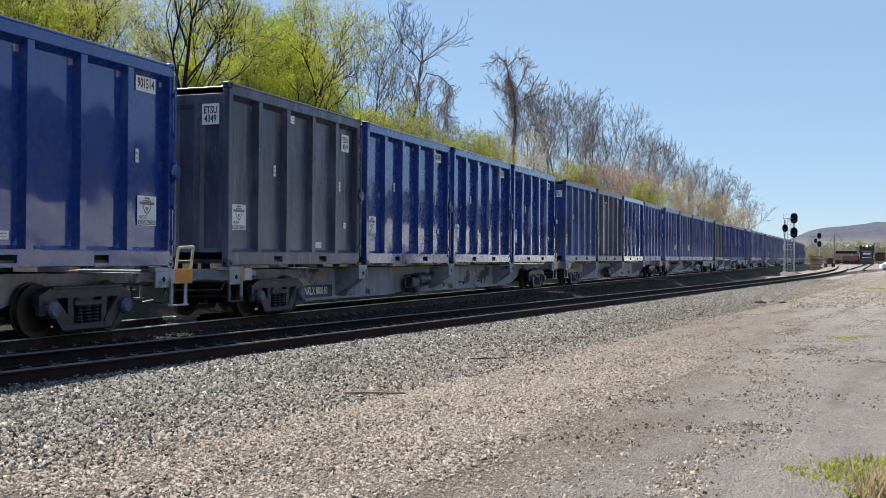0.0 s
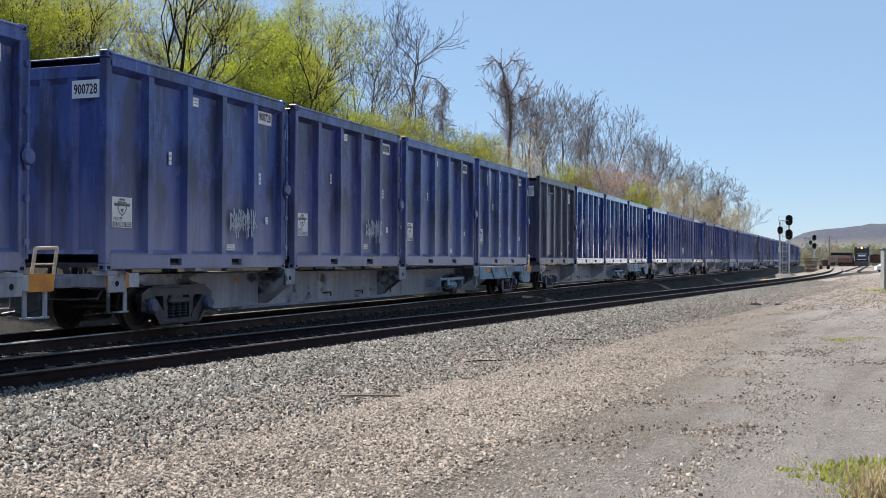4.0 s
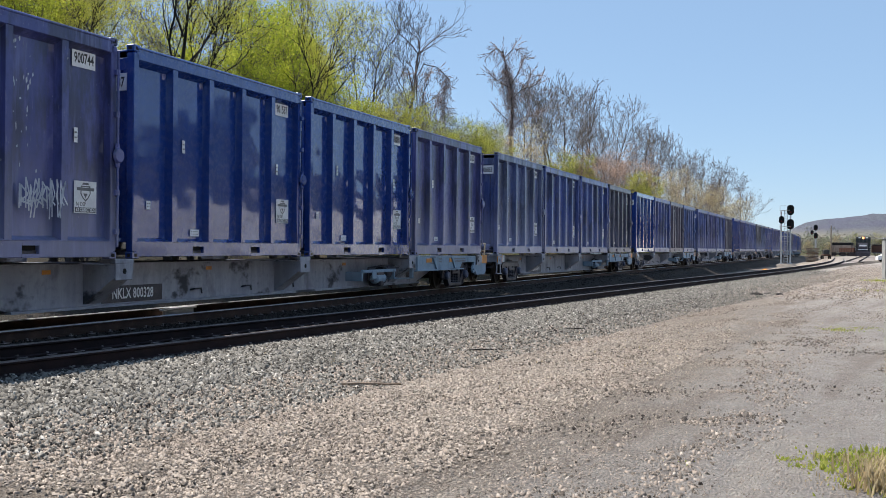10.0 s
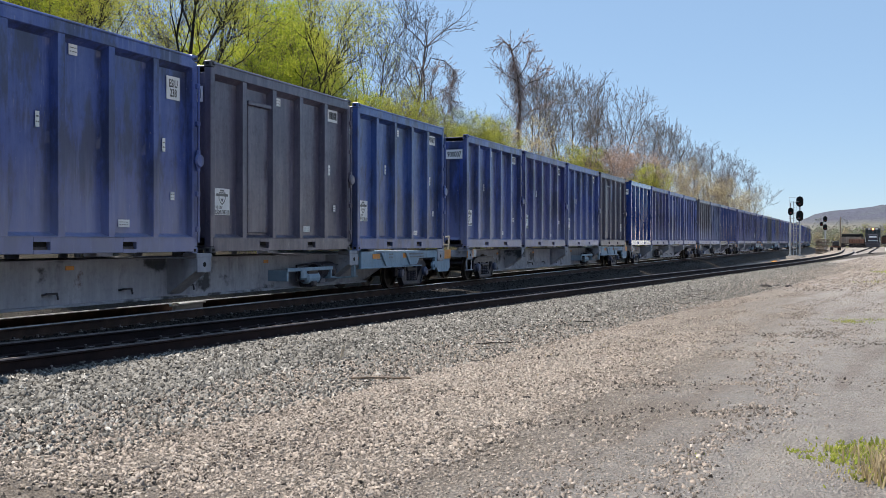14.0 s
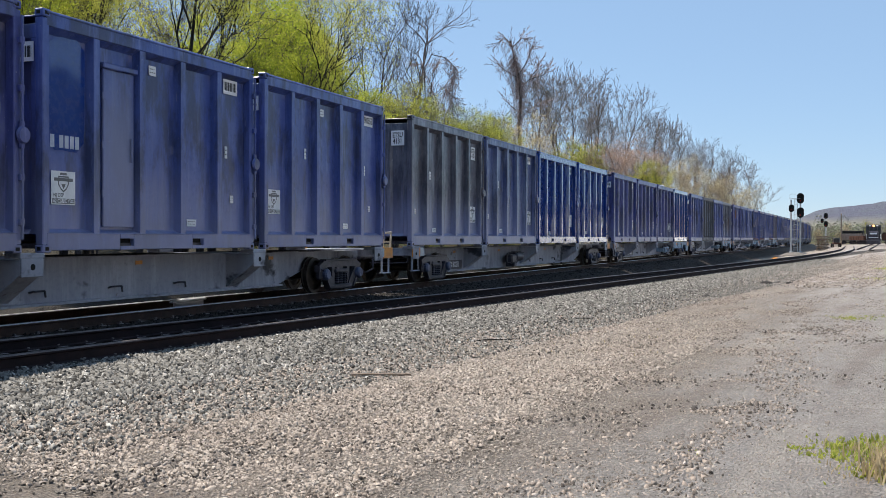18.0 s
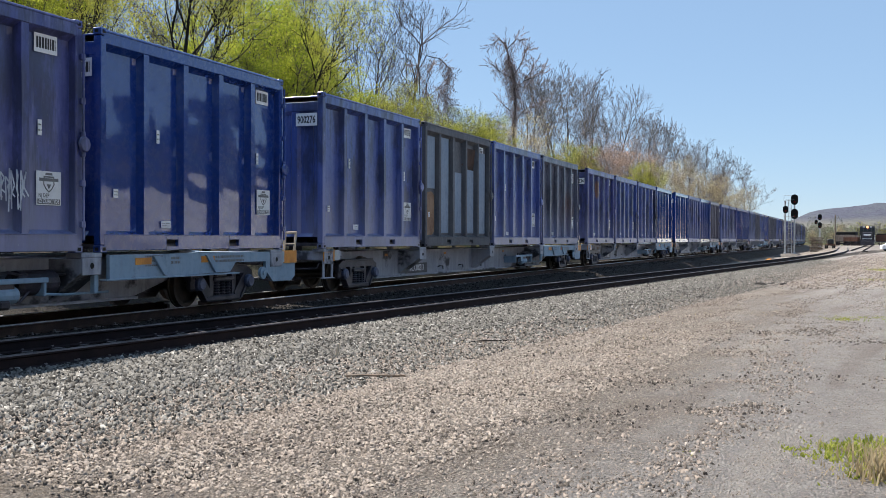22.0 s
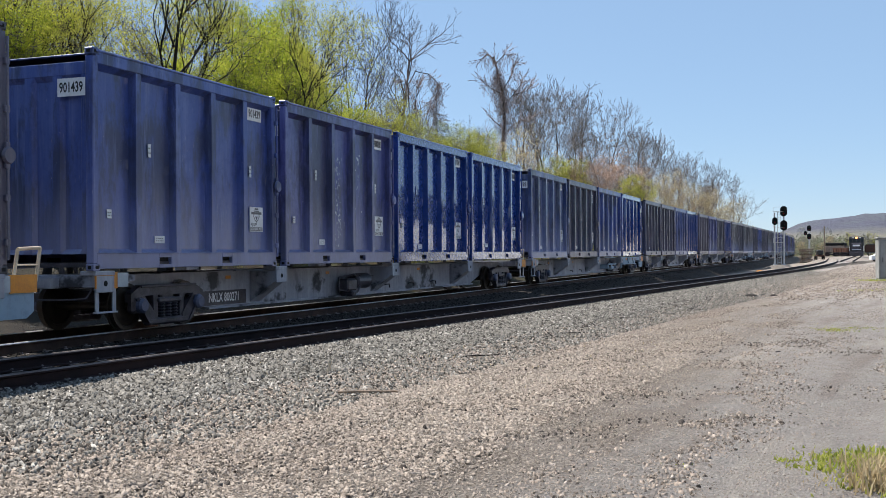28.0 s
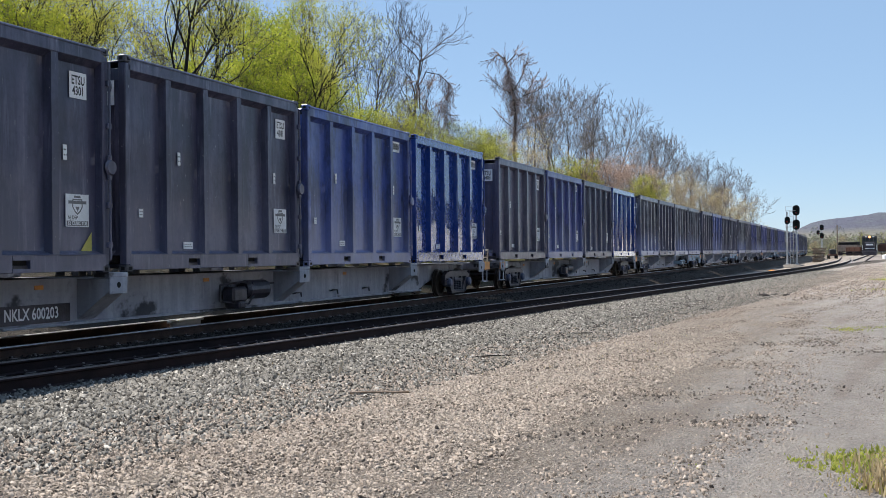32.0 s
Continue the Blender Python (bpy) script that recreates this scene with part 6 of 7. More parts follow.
WOOD = [
    (25.8, 25, 10.9, "green"), (26, 24, 10.3, "green"), (34.8, 31, 14.7, "bare"), (30.3, 26, 12.2, "dark"), (26.7, 22, 8.9, "yellow"),
    (33.7, 27, 12.6, "dark"), (37.9, 29, 13.2, "bare"), (32.2, 24, 10.1, "sparse"), (46, 33, 14.9, "bare"), (34.9, 24, 12.9, "dark"),
    (33.1, 22, 9.9, "green"), (50.7, 33, 17, "bare"), (35.6, 22, 10.1, "green"), (50.9, 30, 15.2, "bare"), (47.5, 27, 15.1, "green"),
    (44.4, 24, 11.9, "sparse"), (57.2, 30, 18.7, "dark"), (43.7, 22, 11.2, "green"), (42.1, 20.5, 9.7, "green"), (66.3, 31, 19, "bare"),
    (73.2, 33, 18.3, "bare"), (47.4, 21.5, 10.4, "green"), (53.8, 23, 10.9, "sparse"), (75.1, 30, 21.0, "spire"), (51.4, 22, 9.9, "yellow"),
    (60.6, 24, 11.5, "yellow"), (68.8, 26, 14.4, "twisted"), (82.2, 30, 14.3, "bare"), (61.3, 22, 10.1, "yellow"), (68.7, 23, 11.1, "yellow"),
    (78.9, 25, 12.0, "yellow"), (87.7, 26, 19.9, "vine"), (81.7, 23, 11.6, "brush"), (107.3, 29, 19.6, "bare"), (88, 22.5, 10.3, "yellow"),
    (113.7, 28, 21.5, "bare"), (99.9, 23, 11.6, "yellow"), (131, 28, 23.2, "bare"), (145.1, 29, 23.9, "bare"), (101, 21, 11.2, "red"),
    (121.9, 23, 14.4, "red"), (151.9, 27, 19, "bare"), (117.9, 20, 10.8, "yellow"), (157.2, 25, 20.6, "bare"), (178.4, 26, 22.4, "bare"),
    (126, 19, 11.8, "brush"), (181.1, 24, 21.7, "bare"), (146.5, 19, 12.7, "brush"), (196.9, 23, 20.2, "bare"), (206.6, 22, 21.1, "bare"),
    (165.3, 18, 12.3, "brush"), (224.2, 21, 20.9, "bare"), (197.9, 17.5, 12.9, "brush"), (247.1, 20, 20.9, "bare"), (261.2, 18.5, 19.9, "bare"),
    (218.5, 16, 12.3, "brush"), (271.5, 16.5, 17.1, "bare"), (64, 29.5, 19.6, "bare"), (109.8, 30.5, 20.6, "bare"), (118.5, 29, 22.0, "bare"), (124.5, 30, 22.4, "bare"), (138, 30, 23.6, "bare"),
    (150, 28.5, 22.6, "bare"), (166, 27, 22.0, "bare")]
rnd = random.Random(4)
for k, (x, y, top, key) in enumerate(WOOD):
    turn = rnd.uniform(0, 360)
    plant(x, y, top, key, k % 3 + (3 if x > 95 and key == "bare" else 0), -70 if key in ("vine", "twisted") else turn)
# dark limbs that stand before the leaves
for k, (x, y, top) in enumerate(((30.5, 21.3, 13.5), (26.7, 22.9, 12.5), (25.4, 23.7, 12.0), (34.4, 22.3, 14.0), (37.5, 20.4, 12.0), (28.6, 23.5, 11.0), (40.6, 21.6, 12.6))):
    plant(x, y, top, "oak", k % 3, rnd.uniform(0, 360))
for k in range(16):
    x = 104 + 10.5 * k + rnd.uniform(-3, 3)
    y = line_y(LINE, x) + rnd.uniform(11, 20)
    plant(x, y, rnd.uniform(13.5, 17.5) + 0.2 * (x < 200) * rnd.uniform(0, 10), "bare", k % 3 + 3, rnd.uniform(0, 360))
plant(40.7, 22.8, 13.0, "green", 1, 120)
# the wood goes on behind and beyond the edge trees
for k in range(34):
    x = 14 + 7.0 * k + rnd.uniform(-2, 2)
    base = line_y(LINE, x)
    key = rnd.choice(("sparse", "sparse", "bare", "bare", "green")) if x < 80 else rnd.choice(("bare", "brush", "bare", "red", "sparse") if x < 150 else ("bare", "brush", "bare"))
    y = base + rnd.uniform(17, 27)
    plant(x, y, ground_z(x, y) + rnd.uniform(4.5, 7.0), key, k % 3, rnd.uniform(0, 360))
for k in range(40):
    x = 16 + 6.2 * k + rnd.uniform(-1.5, 1.5)
    y = line_y(LINE, x) + rnd.uniform(9.0, 11.5)
    key = rnd.choice(("yellow", "green", "yellow")) if x < 70 else (rnd.choice(("yellow", "brush", "red")) if x < 130 else "brush")
    plant(x, y, ground_z(x, y) + rnd.uniform(4.0, 6.0), key, k % 3, rnd.uniform(0, 360))

# unseen trees added across the yard: they close the place and darken reflections
def evergreen_wood():
    r5 = np.random.default_rng(12)
    v, f = [], []
    for k in range(86):
        x = -170 + 4.4 * k + r5.uniform(-2, 2)
        y = -44 - 0.07 * max(0.0, x - 200) + r5.uniform(-4, 4)
        z, top = ground_z(x, y), r5.uniform(12.5, 18.0) if x < 105 else r5.uniform(7.0, 12.5)
        m = 600
        h = r5.uniform(0.02, 1, m) ** 0.8
        rad = 4.2 * (1.03 - h) ** 0.35 * np.sqrt(r5.uniform(0.2, 1, m))
        a = r5.uniform(0, 6.283, m)
        c = np.stack([x + rad * np.cos(a), y + rad * np.sin(a), z + (top - z) * h], 1)
        e1, e2 = r5.normal(0, 0.5, (m, 3)), r5.normal(0, 0.5, (m, 3))
        k0 = len(v)
        v += np.stack([c - e1, c + e2, c + e1], 1).reshape(-1, 3).tolist()
        f += (k0 + np.arange(3 * m).reshape(-1, 3)).tolist()
    # added wood, also unseen, closes in behind on both sides of the line
    for k in range(70):
        far_side = k % 2
        x = -165 + 4.6 * (k // 2) + r5.uniform(-2, 2)
        y = (r5.uniform(24, 34) if far_side else r5.uniform(-34, -24))
        z, top, m = ground_z(x, y), r5.uniform(17, 25), 700
        h = r5.uniform(0.02, 1, m) ** 0.8
        rad = 4.6 * (1.03 - h) ** 0.35 * np.sqrt(r5.uniform(0.2, 1, m))
        a = r5.uniform(0, 6.283, m)
        c = np.stack([x + rad * np.cos(a), y + rad * np.sin(a), z + (top - z) * h], 1)
        e1, e2 = r5.normal(0, 0.6, (m, 3)), r5.normal(0, 0.6, (m, 3))
        k0 = len(v)
        v += np.stack([c - e1, c + e2, c + e1], 1).reshape(-1, 3).tolist()
        f += (k0 + np.arange(3 * m).reshape(-1, 3)).tolist()
    me = bpy.data.meshes.new("evergreen_wood")
    me.from_pydata(v, [], f)
    me.materials.append(M_SHADE)
    return tagged(new("evergreen_wood", me), "dense dark evergreen wood, unseen, added round the yard for reflections", "wood", kind="stuff")


evergreen_wood()

# ---- far hill and fields ----


def build_hill():
    verts, faces = [], []
    nx, ny = 110, 14
    rnd2 = random.Random(2)
    for i in range(nx):
        y = 240 - 12.0 * i
        crest = 27 + 19.5 / (1 + math.exp((y - 30) / 15.0)) + 6 / (1 + math.exp((y + 20) / 30.0)) + 3.0 * noise.noise((y * 0.02, 0, 0)) - 26 / (1 + math.exp((-y + 110) / 30.0))
        for j in range(ny):
            f = j / (ny - 1)
            z = crest * (f * f * (3 - 2 * f)) + 1.2 * noise.noise((y * 0.09, f * 6, 2.0)) + (rnd2.uniform(0, 1.1) if j == ny - 1 else 0)
            verts.append((1050 + 450 * f, y * (1050 + 450 * f) / 1500, z - 2.5))
    for i in range(nx - 1):
        for j in range(ny - 1):
            faces.append((i * ny + j, (i + 1) * ny + j, (i + 1) * ny + j + 1, i * ny + j + 1))
    me = bpy.data.meshes.new("far_hill")
    me.from_pydata(verts, [], faces)
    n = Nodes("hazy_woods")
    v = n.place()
    # distance haze is mixed into these bluish grey tones
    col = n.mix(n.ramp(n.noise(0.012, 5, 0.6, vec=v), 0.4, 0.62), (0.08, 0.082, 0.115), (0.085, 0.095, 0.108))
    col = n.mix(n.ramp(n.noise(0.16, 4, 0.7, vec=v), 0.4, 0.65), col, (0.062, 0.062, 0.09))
    up = n.add("ShaderNodeSeparateXYZ")
    n.link(v, up.inputs[0])
    # budding woods on the lower slopes
    col = n.mix(n.math("MULTIPLY", n.ramp(n.math("ADD", up.outputs["Z"], n.math("MULTIPLY", n.noise(0.02, 3, vec=v), 12.0)), 36.0, 22.0), 0.8), col, (0.19, 0.175, 0.125))
    n.bump(n.noise(0.14, 4, 0.7, vec=v), 0.8, 6.0)
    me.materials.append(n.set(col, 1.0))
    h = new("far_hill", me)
    return tagged(h, "long hazy wooded hill in the distance", "hill", kind="structure")


build_hill()
far = random.Random(9)
for k in range(30):
    y = 14 - 3.4 * k + far.uniform(-2, 2)
    x = 430 + far.uniform(-40, 70)
    key = far.choice(("sparse", "brush", "brush", "bare", "sparse"))
    t = plant(x, y, far.uniform(4.5, 9.0), key, k % 3, far.uniform(0, 360))
    t["label"] = "small distant tree beyond the yard"
    t["group"] = "distant trees"

def far_brush():
    """Low budding woods between the yard and the hill."""
    r6 = np.random.default_rng(31)
    v, f = [], []
    for k in range(190):
        x, y = r6.uniform(470, 640), r6.uniform(-120, 45)
        top = r6.uniform(6.0, 10.5) * (1.0 if r6.uniform() < 0.85 else 1.3)
        m = 420
        h = r6.uniform(0.05, 1, m)
        rad = 4.5 * np.sin(np.pi * np.clip(h * 0.8 + 0.18, 0, 1)) ** 0.6 * np.sqrt(r6.uniform(0.1, 1, m))
        a = r6.uniform(0, 6.283, m)
        c = np.stack([x + rad * np.cos(a), y + rad * np.sin(a), top * h - 0.6], 1)
        e1, e2 = r6.normal(0, 0.19, (m, 3)), r6.normal(0, 0.19, (m, 3))
        k0 = len(v)
        v += np.stack([c - e1, c + e2, c + e1], 1).reshape(-1, 3).tolist()
        f += (k0 + np.arange(3 * m).reshape(-1, 3)).tolist()
    me = bpy.data.meshes.new("far_brush")
    me.from_pydata(v, [], f)
    n = Nodes("hazy_budding_brush")
    p = n.place()
    # the brush tones are greyed to carry the haze of distance
    col = n.mix(n.ramp(n.noise(0.035, 3, vec=p), 0.42, 0.58), (0.27, 0.235, 0.185), (0.25, 0.265, 0.15))
    me.materials.append(n.set(n.mix(n.ramp(n.noise(0.02, 2, vec=n.mapped((1, 1, 1)))  , 0.5, 0.62), col, (0.2, 0.2, 0.205)), 1.0))
    return tagged(new("far_brush", me), "hazy tan and green budding woods before the hill", "wood", kind="stuff")


far_brush()

# ---- signals ----


def signal_head(parent, x, y, z, big):
    g = Geo()
    r, up = (0.42, 0.22) if big else (0.32, 0.15)
    out = [(r * math.cos(a), (up if math.sin(a) > 0 else -up) + r * math.sin(a)) for a in [2 * math.pi * k / 24 for k in range(24)]]
    g.prism(out, 0.0, 0.02, "x")
    h = part("target", g, M_DARK, parent, "black oval signal target")
    h.matrix_basis = pose(x, y, z)
    lamps = (0.3, 0.0, -0.3) if big else (0.16, -0.16)
    for dz in lamps:
        g = Geo()
        g.lathe([(-0.3, 0.1), (-0.3, 0.11), (-0.02, 0.11), (-0.02, 0.09)], (0, 0, dz), "x", 14)
        part("hood", g, M_DARK, h)
        g = Geo()
        g.lathe([(-0.05, 0.0), (-0.05, 0.1), (-0.03, 0.11)], (0, 0, dz), "x", 14)
        part("lens", g, M_RED if dz == lamps[-1] else M_DARK, h)
    return h


def mast_geo(height, r=0.11):
    g = Geo()
    g.tube((0, 0, -0.3), (0, 0, height), r, r * 0.9, 10)
    g.box(-0.22, 0.22, -0.22, 0.22, -0.32, 0.1, 0.03)
    return g


def ladder_geo(height):
    g = Geo()
    for y in (-0.2, 0.2):
        g.box(-0.03, 0.03, y - 0.03, y + 0.03, -0.3, height, 0.004)
    z = 0.3
    while z < height:
        g.tube((0, -0.2, z), (0, 0.2, z), 0.02, n=5)
        z += 0.31
    return g


def signal(x, y, high, label, double):
    z = ground_z(x, y) + 0.42
    s = thing("railway_signal", pose(x, y, z), label, "signal")
    part("mast", mast_geo(high), M_ALU, s)
    signal_head(s, -0.2, 0.0, high - 0.55, True)
    signal_head(s, -0.2, 0.0, high - 2.3, True)
    if double:
        o = part("mast", mast_geo(high - 0.7), M_ALU, s)
        o.matrix_basis = pose(0.3, 1.1, 0)
        signal_head(s, 0.1, 1.05, high - 1.75, False)
        o = part("ladder", ladder_geo(high - 0.5), M_ALU, s)
        o.matrix_basis = pose(0.5, 0.55, 0)
        for zz in (high - 0.6, high - 2.6, high - 4.4):
            g = Geo()
            g.box(-0.25, 0.6, 0.0, 1.3, zz, zz + 0.04, 0.006)
            g.pipe([(0.5, 0.05, zz), (0.5, 0.05, zz + 0.6), (0.5, 1.25, zz + 0.6), (0.5, 1.25, zz)], 0.02, 5)
            part("platform", g, M_ALU, s)
    else:
        signal_head(s, -0.1, 0.75, high - 1.6, False)
        g = Geo()
        g.box(-0.1, 0.1, 0.0, 0.8, high - 1.65, high - 1.58, 0.01)
        part("bracket", g, M_ALU, s)
        o = part("ladder", ladder_geo(high - 0.5), M_ALU, s)
        o.matrix_basis = pose(0.35, 0, 0)
    g = Geo()
    g.lathe([(-0.9, 0.0), (-0.9, 2.4), (-0.35, 1.9), (-0.05, 1.1), (0.05, 0.0)], (0.2, 0.5, 0), "z", 14)
    part("footing", g, M_MOUND, s, "pale gravel mound round the foot")
    return s


signal(135, 3.85, 7.15, "tall grey signal mast with black targets and ladder", True)
signal(240, 1.65, 7.2, "distant grey signal mast with black targets", False)

# ---- locomotive and standing cars in the yard ----
M_LOCO = plain("black_engine_paint", (0.018, 0.018, 0.02), (0.035, 0.034, 0.034), 2, 0.45)
M_GLASS = plain("dark_window_glass", (0.02, 0.025, 0.03), (0.03, 0.035, 0.04), 2, 0.08)
n = Nodes("headlight_glow")
n.bsdf.inputs["Emission Color"].default_value = (1.0, 0.34, 0.12, 1)
n.bsdf.inputs["Emission Strength"].default_value = 1.6
M_GLOW = n.set((1.0, 0.6, 0.35), 0.3)


def yard_at(x):
    y = line_y(YARD, x)
    return pose(x, y, 0, 0, 0, math.degrees(math.atan(line_y(YARD, x + 1) - line_y(YARD, x))))


def locomotive():
    c = thing("locomotive", yard_at(255), "black diesel locomotive standing with its headlight lit", "locomotive")

    def bit(name, mt, label, *boxes, parent=None, b=0.05):
        g = Geo()
        for bx in boxes:
            g.box(*bx, b)
        return part(name, g, mt, parent or c, label)

    bit("frame", M_LOCO, "", (-9.5, 9.5, -1.5, 1.5, 0.9, 1.25))
    bit("nose", M_STEEL, "", (-9.0, -7.4, -1.0, 1.0, 1.25, 3.0), b=0.15)
    cab = bit("cab", M_LOCO, "", (-7.4, -5.2, -1.55, 1.55, 1.25, 4.35), b=0.12)
    for y in (-1.15, -0.42, 0.42, 1.15):
        bit("windshield", M_GLASS, "", (-7.43, -7.39, y - 0.28, y + 0.28, 3.25, 3.95), parent=cab, b=0.01)
    bit("hood", M_LOCO, "", (-5.2, 9.0, -1.0, 1.0, 1.25, 4.2), b=0.1)
    bit("number_board", M_WHITE, "white number boards", (-7.44, -7.39, -0.95, -0.5, 4.05, 4.25), b=0.01)
    bit("number_board", M_WHITE, "", (-7.44, -7.39, 0.5, 0.95, 4.05, 4.25), b=0.01)
    g = Geo()
    g.lathe([(-7.52, 0.0), (-7.52, 0.24), (-7.4, 0.26)], (0, 0.0, 4.12), "x", 12)
    part("headlight", g, M_GLOW, c, "lit orange headlight")
    bit("pilot", M_STEEL, "", (-9.9, -9.5, -1.4, 1.4, 0.15, 0.95), (-9.75, -9.45, -1.5, 1.5, 0.95, 1.3), b=0.04)
    bit("fuel_tank", M_LOCO, "", (-2.6, 2.6, -1.3, 1.3, 0.25, 0.9), b=0.15)
    bit("nose_stripe", M_WHITE, "white safety stripe", (-9.03, -8.99, -0.95, 0.95, 1.5, 1.62), b=0.005)
    bit("nose_mark", M_WHITE, "white painted mark", (-9.03, -8.99, -0.75, 0.75, 2.25, 2.6), b=0.005)
    for y in (-1.42, 1.42):
        g = Geo()
        g.pipe([(-9.6, y, 1.25), (-9.6, y, 2.3), (-9.0, y, 2.35), (9.4, y, 2.35), (9.4, y, 1.25)], 0.03, 5)
        part("handrail", g, M_WHITE, c)
        bit("step", M_STEEL, "", (-9.8, -9.4, y - 0.15, y + 0.15, 0.35, 0.4), (-9.8, -9.4, y - 0.15, y + 0.15, 0.65, 0.7), b=0.01)
    for x in (-6.2, 6.2):
        t = bit("truck", M_STEEL, "", (x - 2.0, x + 2.0, -1.2, -1.05, 0.45, 0.85), (x - 2.0, x + 2.0, 1.05, 1.2, 0.45, 0.85))
        for d in (-1.5, 0, 1.5):
            g = Geo()
            for s in (-1, 1):
                g.lathe([(s * 0.7, 0.0), (s * 0.7, 0.5), (s * 0.82, 0.5), (s * 0.82, 0.0)], (x + d, 0, 0.5), "y", 16)
            part("wheelset", g, M_WHEEL, t)
    g = Geo()
    g.box(-10.4, -9.9, -0.15, 0.15, 0.75, 1.0, 0.04)
    part("coupler", g, M_STEEL, c)
    return c


locomotive()


def gondola(x, y, turn, mt, load, label, long=14.0, high=1.6):
    c = thing("gondola_car", pose(x, y, 0, 0, 0, turn), label, "rail car", "standing cars")
    for s in (-1, 1):
        g = Geo()
        g.box(-long / 2, long / 2, min(s * 1.38, s * 1.45), max(s * 1.38, s * 1.45), 1.0, 1.0 + high, 0.02)
        part("side", g, mt, c)
        g = Geo()
        g.box(-0.06, 0.06, min(s * 1.4, s * 1.53), max(s * 1.4, s * 1.53), 0.95, 1.0 + high, 0.01)
        me = g.mesh("rib", mt)
        for k in range(9):
            part("rib", me, mt, c).matrix_basis = pose(-long / 2 + 0.3 + k * (long - 0.6) / 8, 0, 0)
        g = Geo()
        g.box(min(s * long / 2, s * (long / 2 - 0.08)), max(s * long / 2, s * (long / 2 - 0.08)), -1.38, 1.38, 1.0, 1.0 + high, 0.02)
        part("end", g, mt, c)
        g = Geo()
        xx = s * (long / 2 - min(2.0, 0.25 * long))
        for d in (-0.89, 0.89):
            for e in (-1, 1):
                g.lathe([(e * 0.68, 0.0), (e * 0.68, 0.42), (e * 0.8, 0.42), (e * 0.8, 0.0)], (xx + d, 0, 0.42), "y", 14)
        g.box(xx - 1.1, xx + 1.1, -1.1, -0.95, 0.35, 0.6, 0.03)
        g.box(xx - 1.1, xx + 1.1, 0.95, 1.1, 0.35, 0.6, 0.03)
        part("truck", g, M_STEEL, c)
    g = Geo()
    g.box(-long / 2, long / 2, -1.4, 1.4, 0.85, 1.0, 0.02)
    part("floor", g, M_STEEL, c)
    if load:
        g = Geo()
        g.box(-long / 2 + 0.15, long / 2 - 0.15, -1.36, 1.36, 1.0, 1.0 + high + load, 0.15)
        part("load", g, M_DARK, c, "dark covered load")
    return c


M_TAN = plain("faded_tan_car_paint", (0.40, 0.34, 0.29), (0.28, 0.22, 0.18), 1.5, 0.7)
M_OXIDE = plain("oxide_red_car_paint", (0.12, 0.06, 0.045), (0.08, 0.045, 0.035), 1.5, 0.7)
gondola(264, -4.2, 75, M_TAN, 0.7, "faded tan gondola car with a dark load", 4.6, 1.5)
gondola(251, -6.0, 30, M_OXIDE, 0.0, "oxide-red empty gondola car", 6.0, 0.9)
gondola(268, -12.2, -2, M_OXIDE, 0.3, "dark gondola car standing behind the engine", 14.0, 1.5)


def timber_pile(x, y):
    z = ground_z(x, y)
    p = thing("timber_pile", pose(x, y, z, 0, 0, 78) @ Matrix.Diagonal((0.8, 0.8, 1, 1)), "stack of old brown railway ties", "timber")
    r2 = random.Random(6)
    me = None
    for lay in range(11):
        for k in range(3):
            g = Geo()
            if me is None:
                g.box(-1.3, 1.3, -0.12, 0.12, 0, 0.2, 0.02)
                me = g.mesh("timber", M_WOOD)
            o = part("timber", me, None, p)
            if lay % 2:
                o.matrix_basis = pose(-0.8 + 0.8 * k, 0, 0.24 * lay, 0, 0, 90 + r2.uniform(-6, 6))
            else:
                o.matrix_basis = pose(r2.uniform(-0.1, 0.1), -0.8 + 0.8 * k, 0.24 * lay, 0, 0, r2.uniform(-6, 6))


timber_pile(200, 1.95)


def rail_cart(x, y):
    z = ground_z(x, y)
    c = thing("maintenance_cart", pose(x, y, z, 0, 0, 10), "dark rusty maintenance cart beside the track", "cart")
    g = Geo()
    g.box(-1.2, 1.2, -0.6, 0.6, 0.55, 0.85, 0.05)
    part("bed", g, M_OXIDE, c)
    g = Geo()
    g.box(-0.9, 0.4, -0.5, 0.5, 0.85, 1.7, 0.1)
    part("housing", g, M_LOCO, c)
    for dx in (-0.8, 0.8):
        for s in (-1, 1):
            g = Geo()
            g.lathe([(-0.08, 0.0), (-0.08, 0.36), (0.08, 0.36), (0.08, 0.0)], (dx, s * 0.62, 0.36), "y", 16)
            part("wheel", g, M_DARK, c)


rail_cart(198, -0.35)


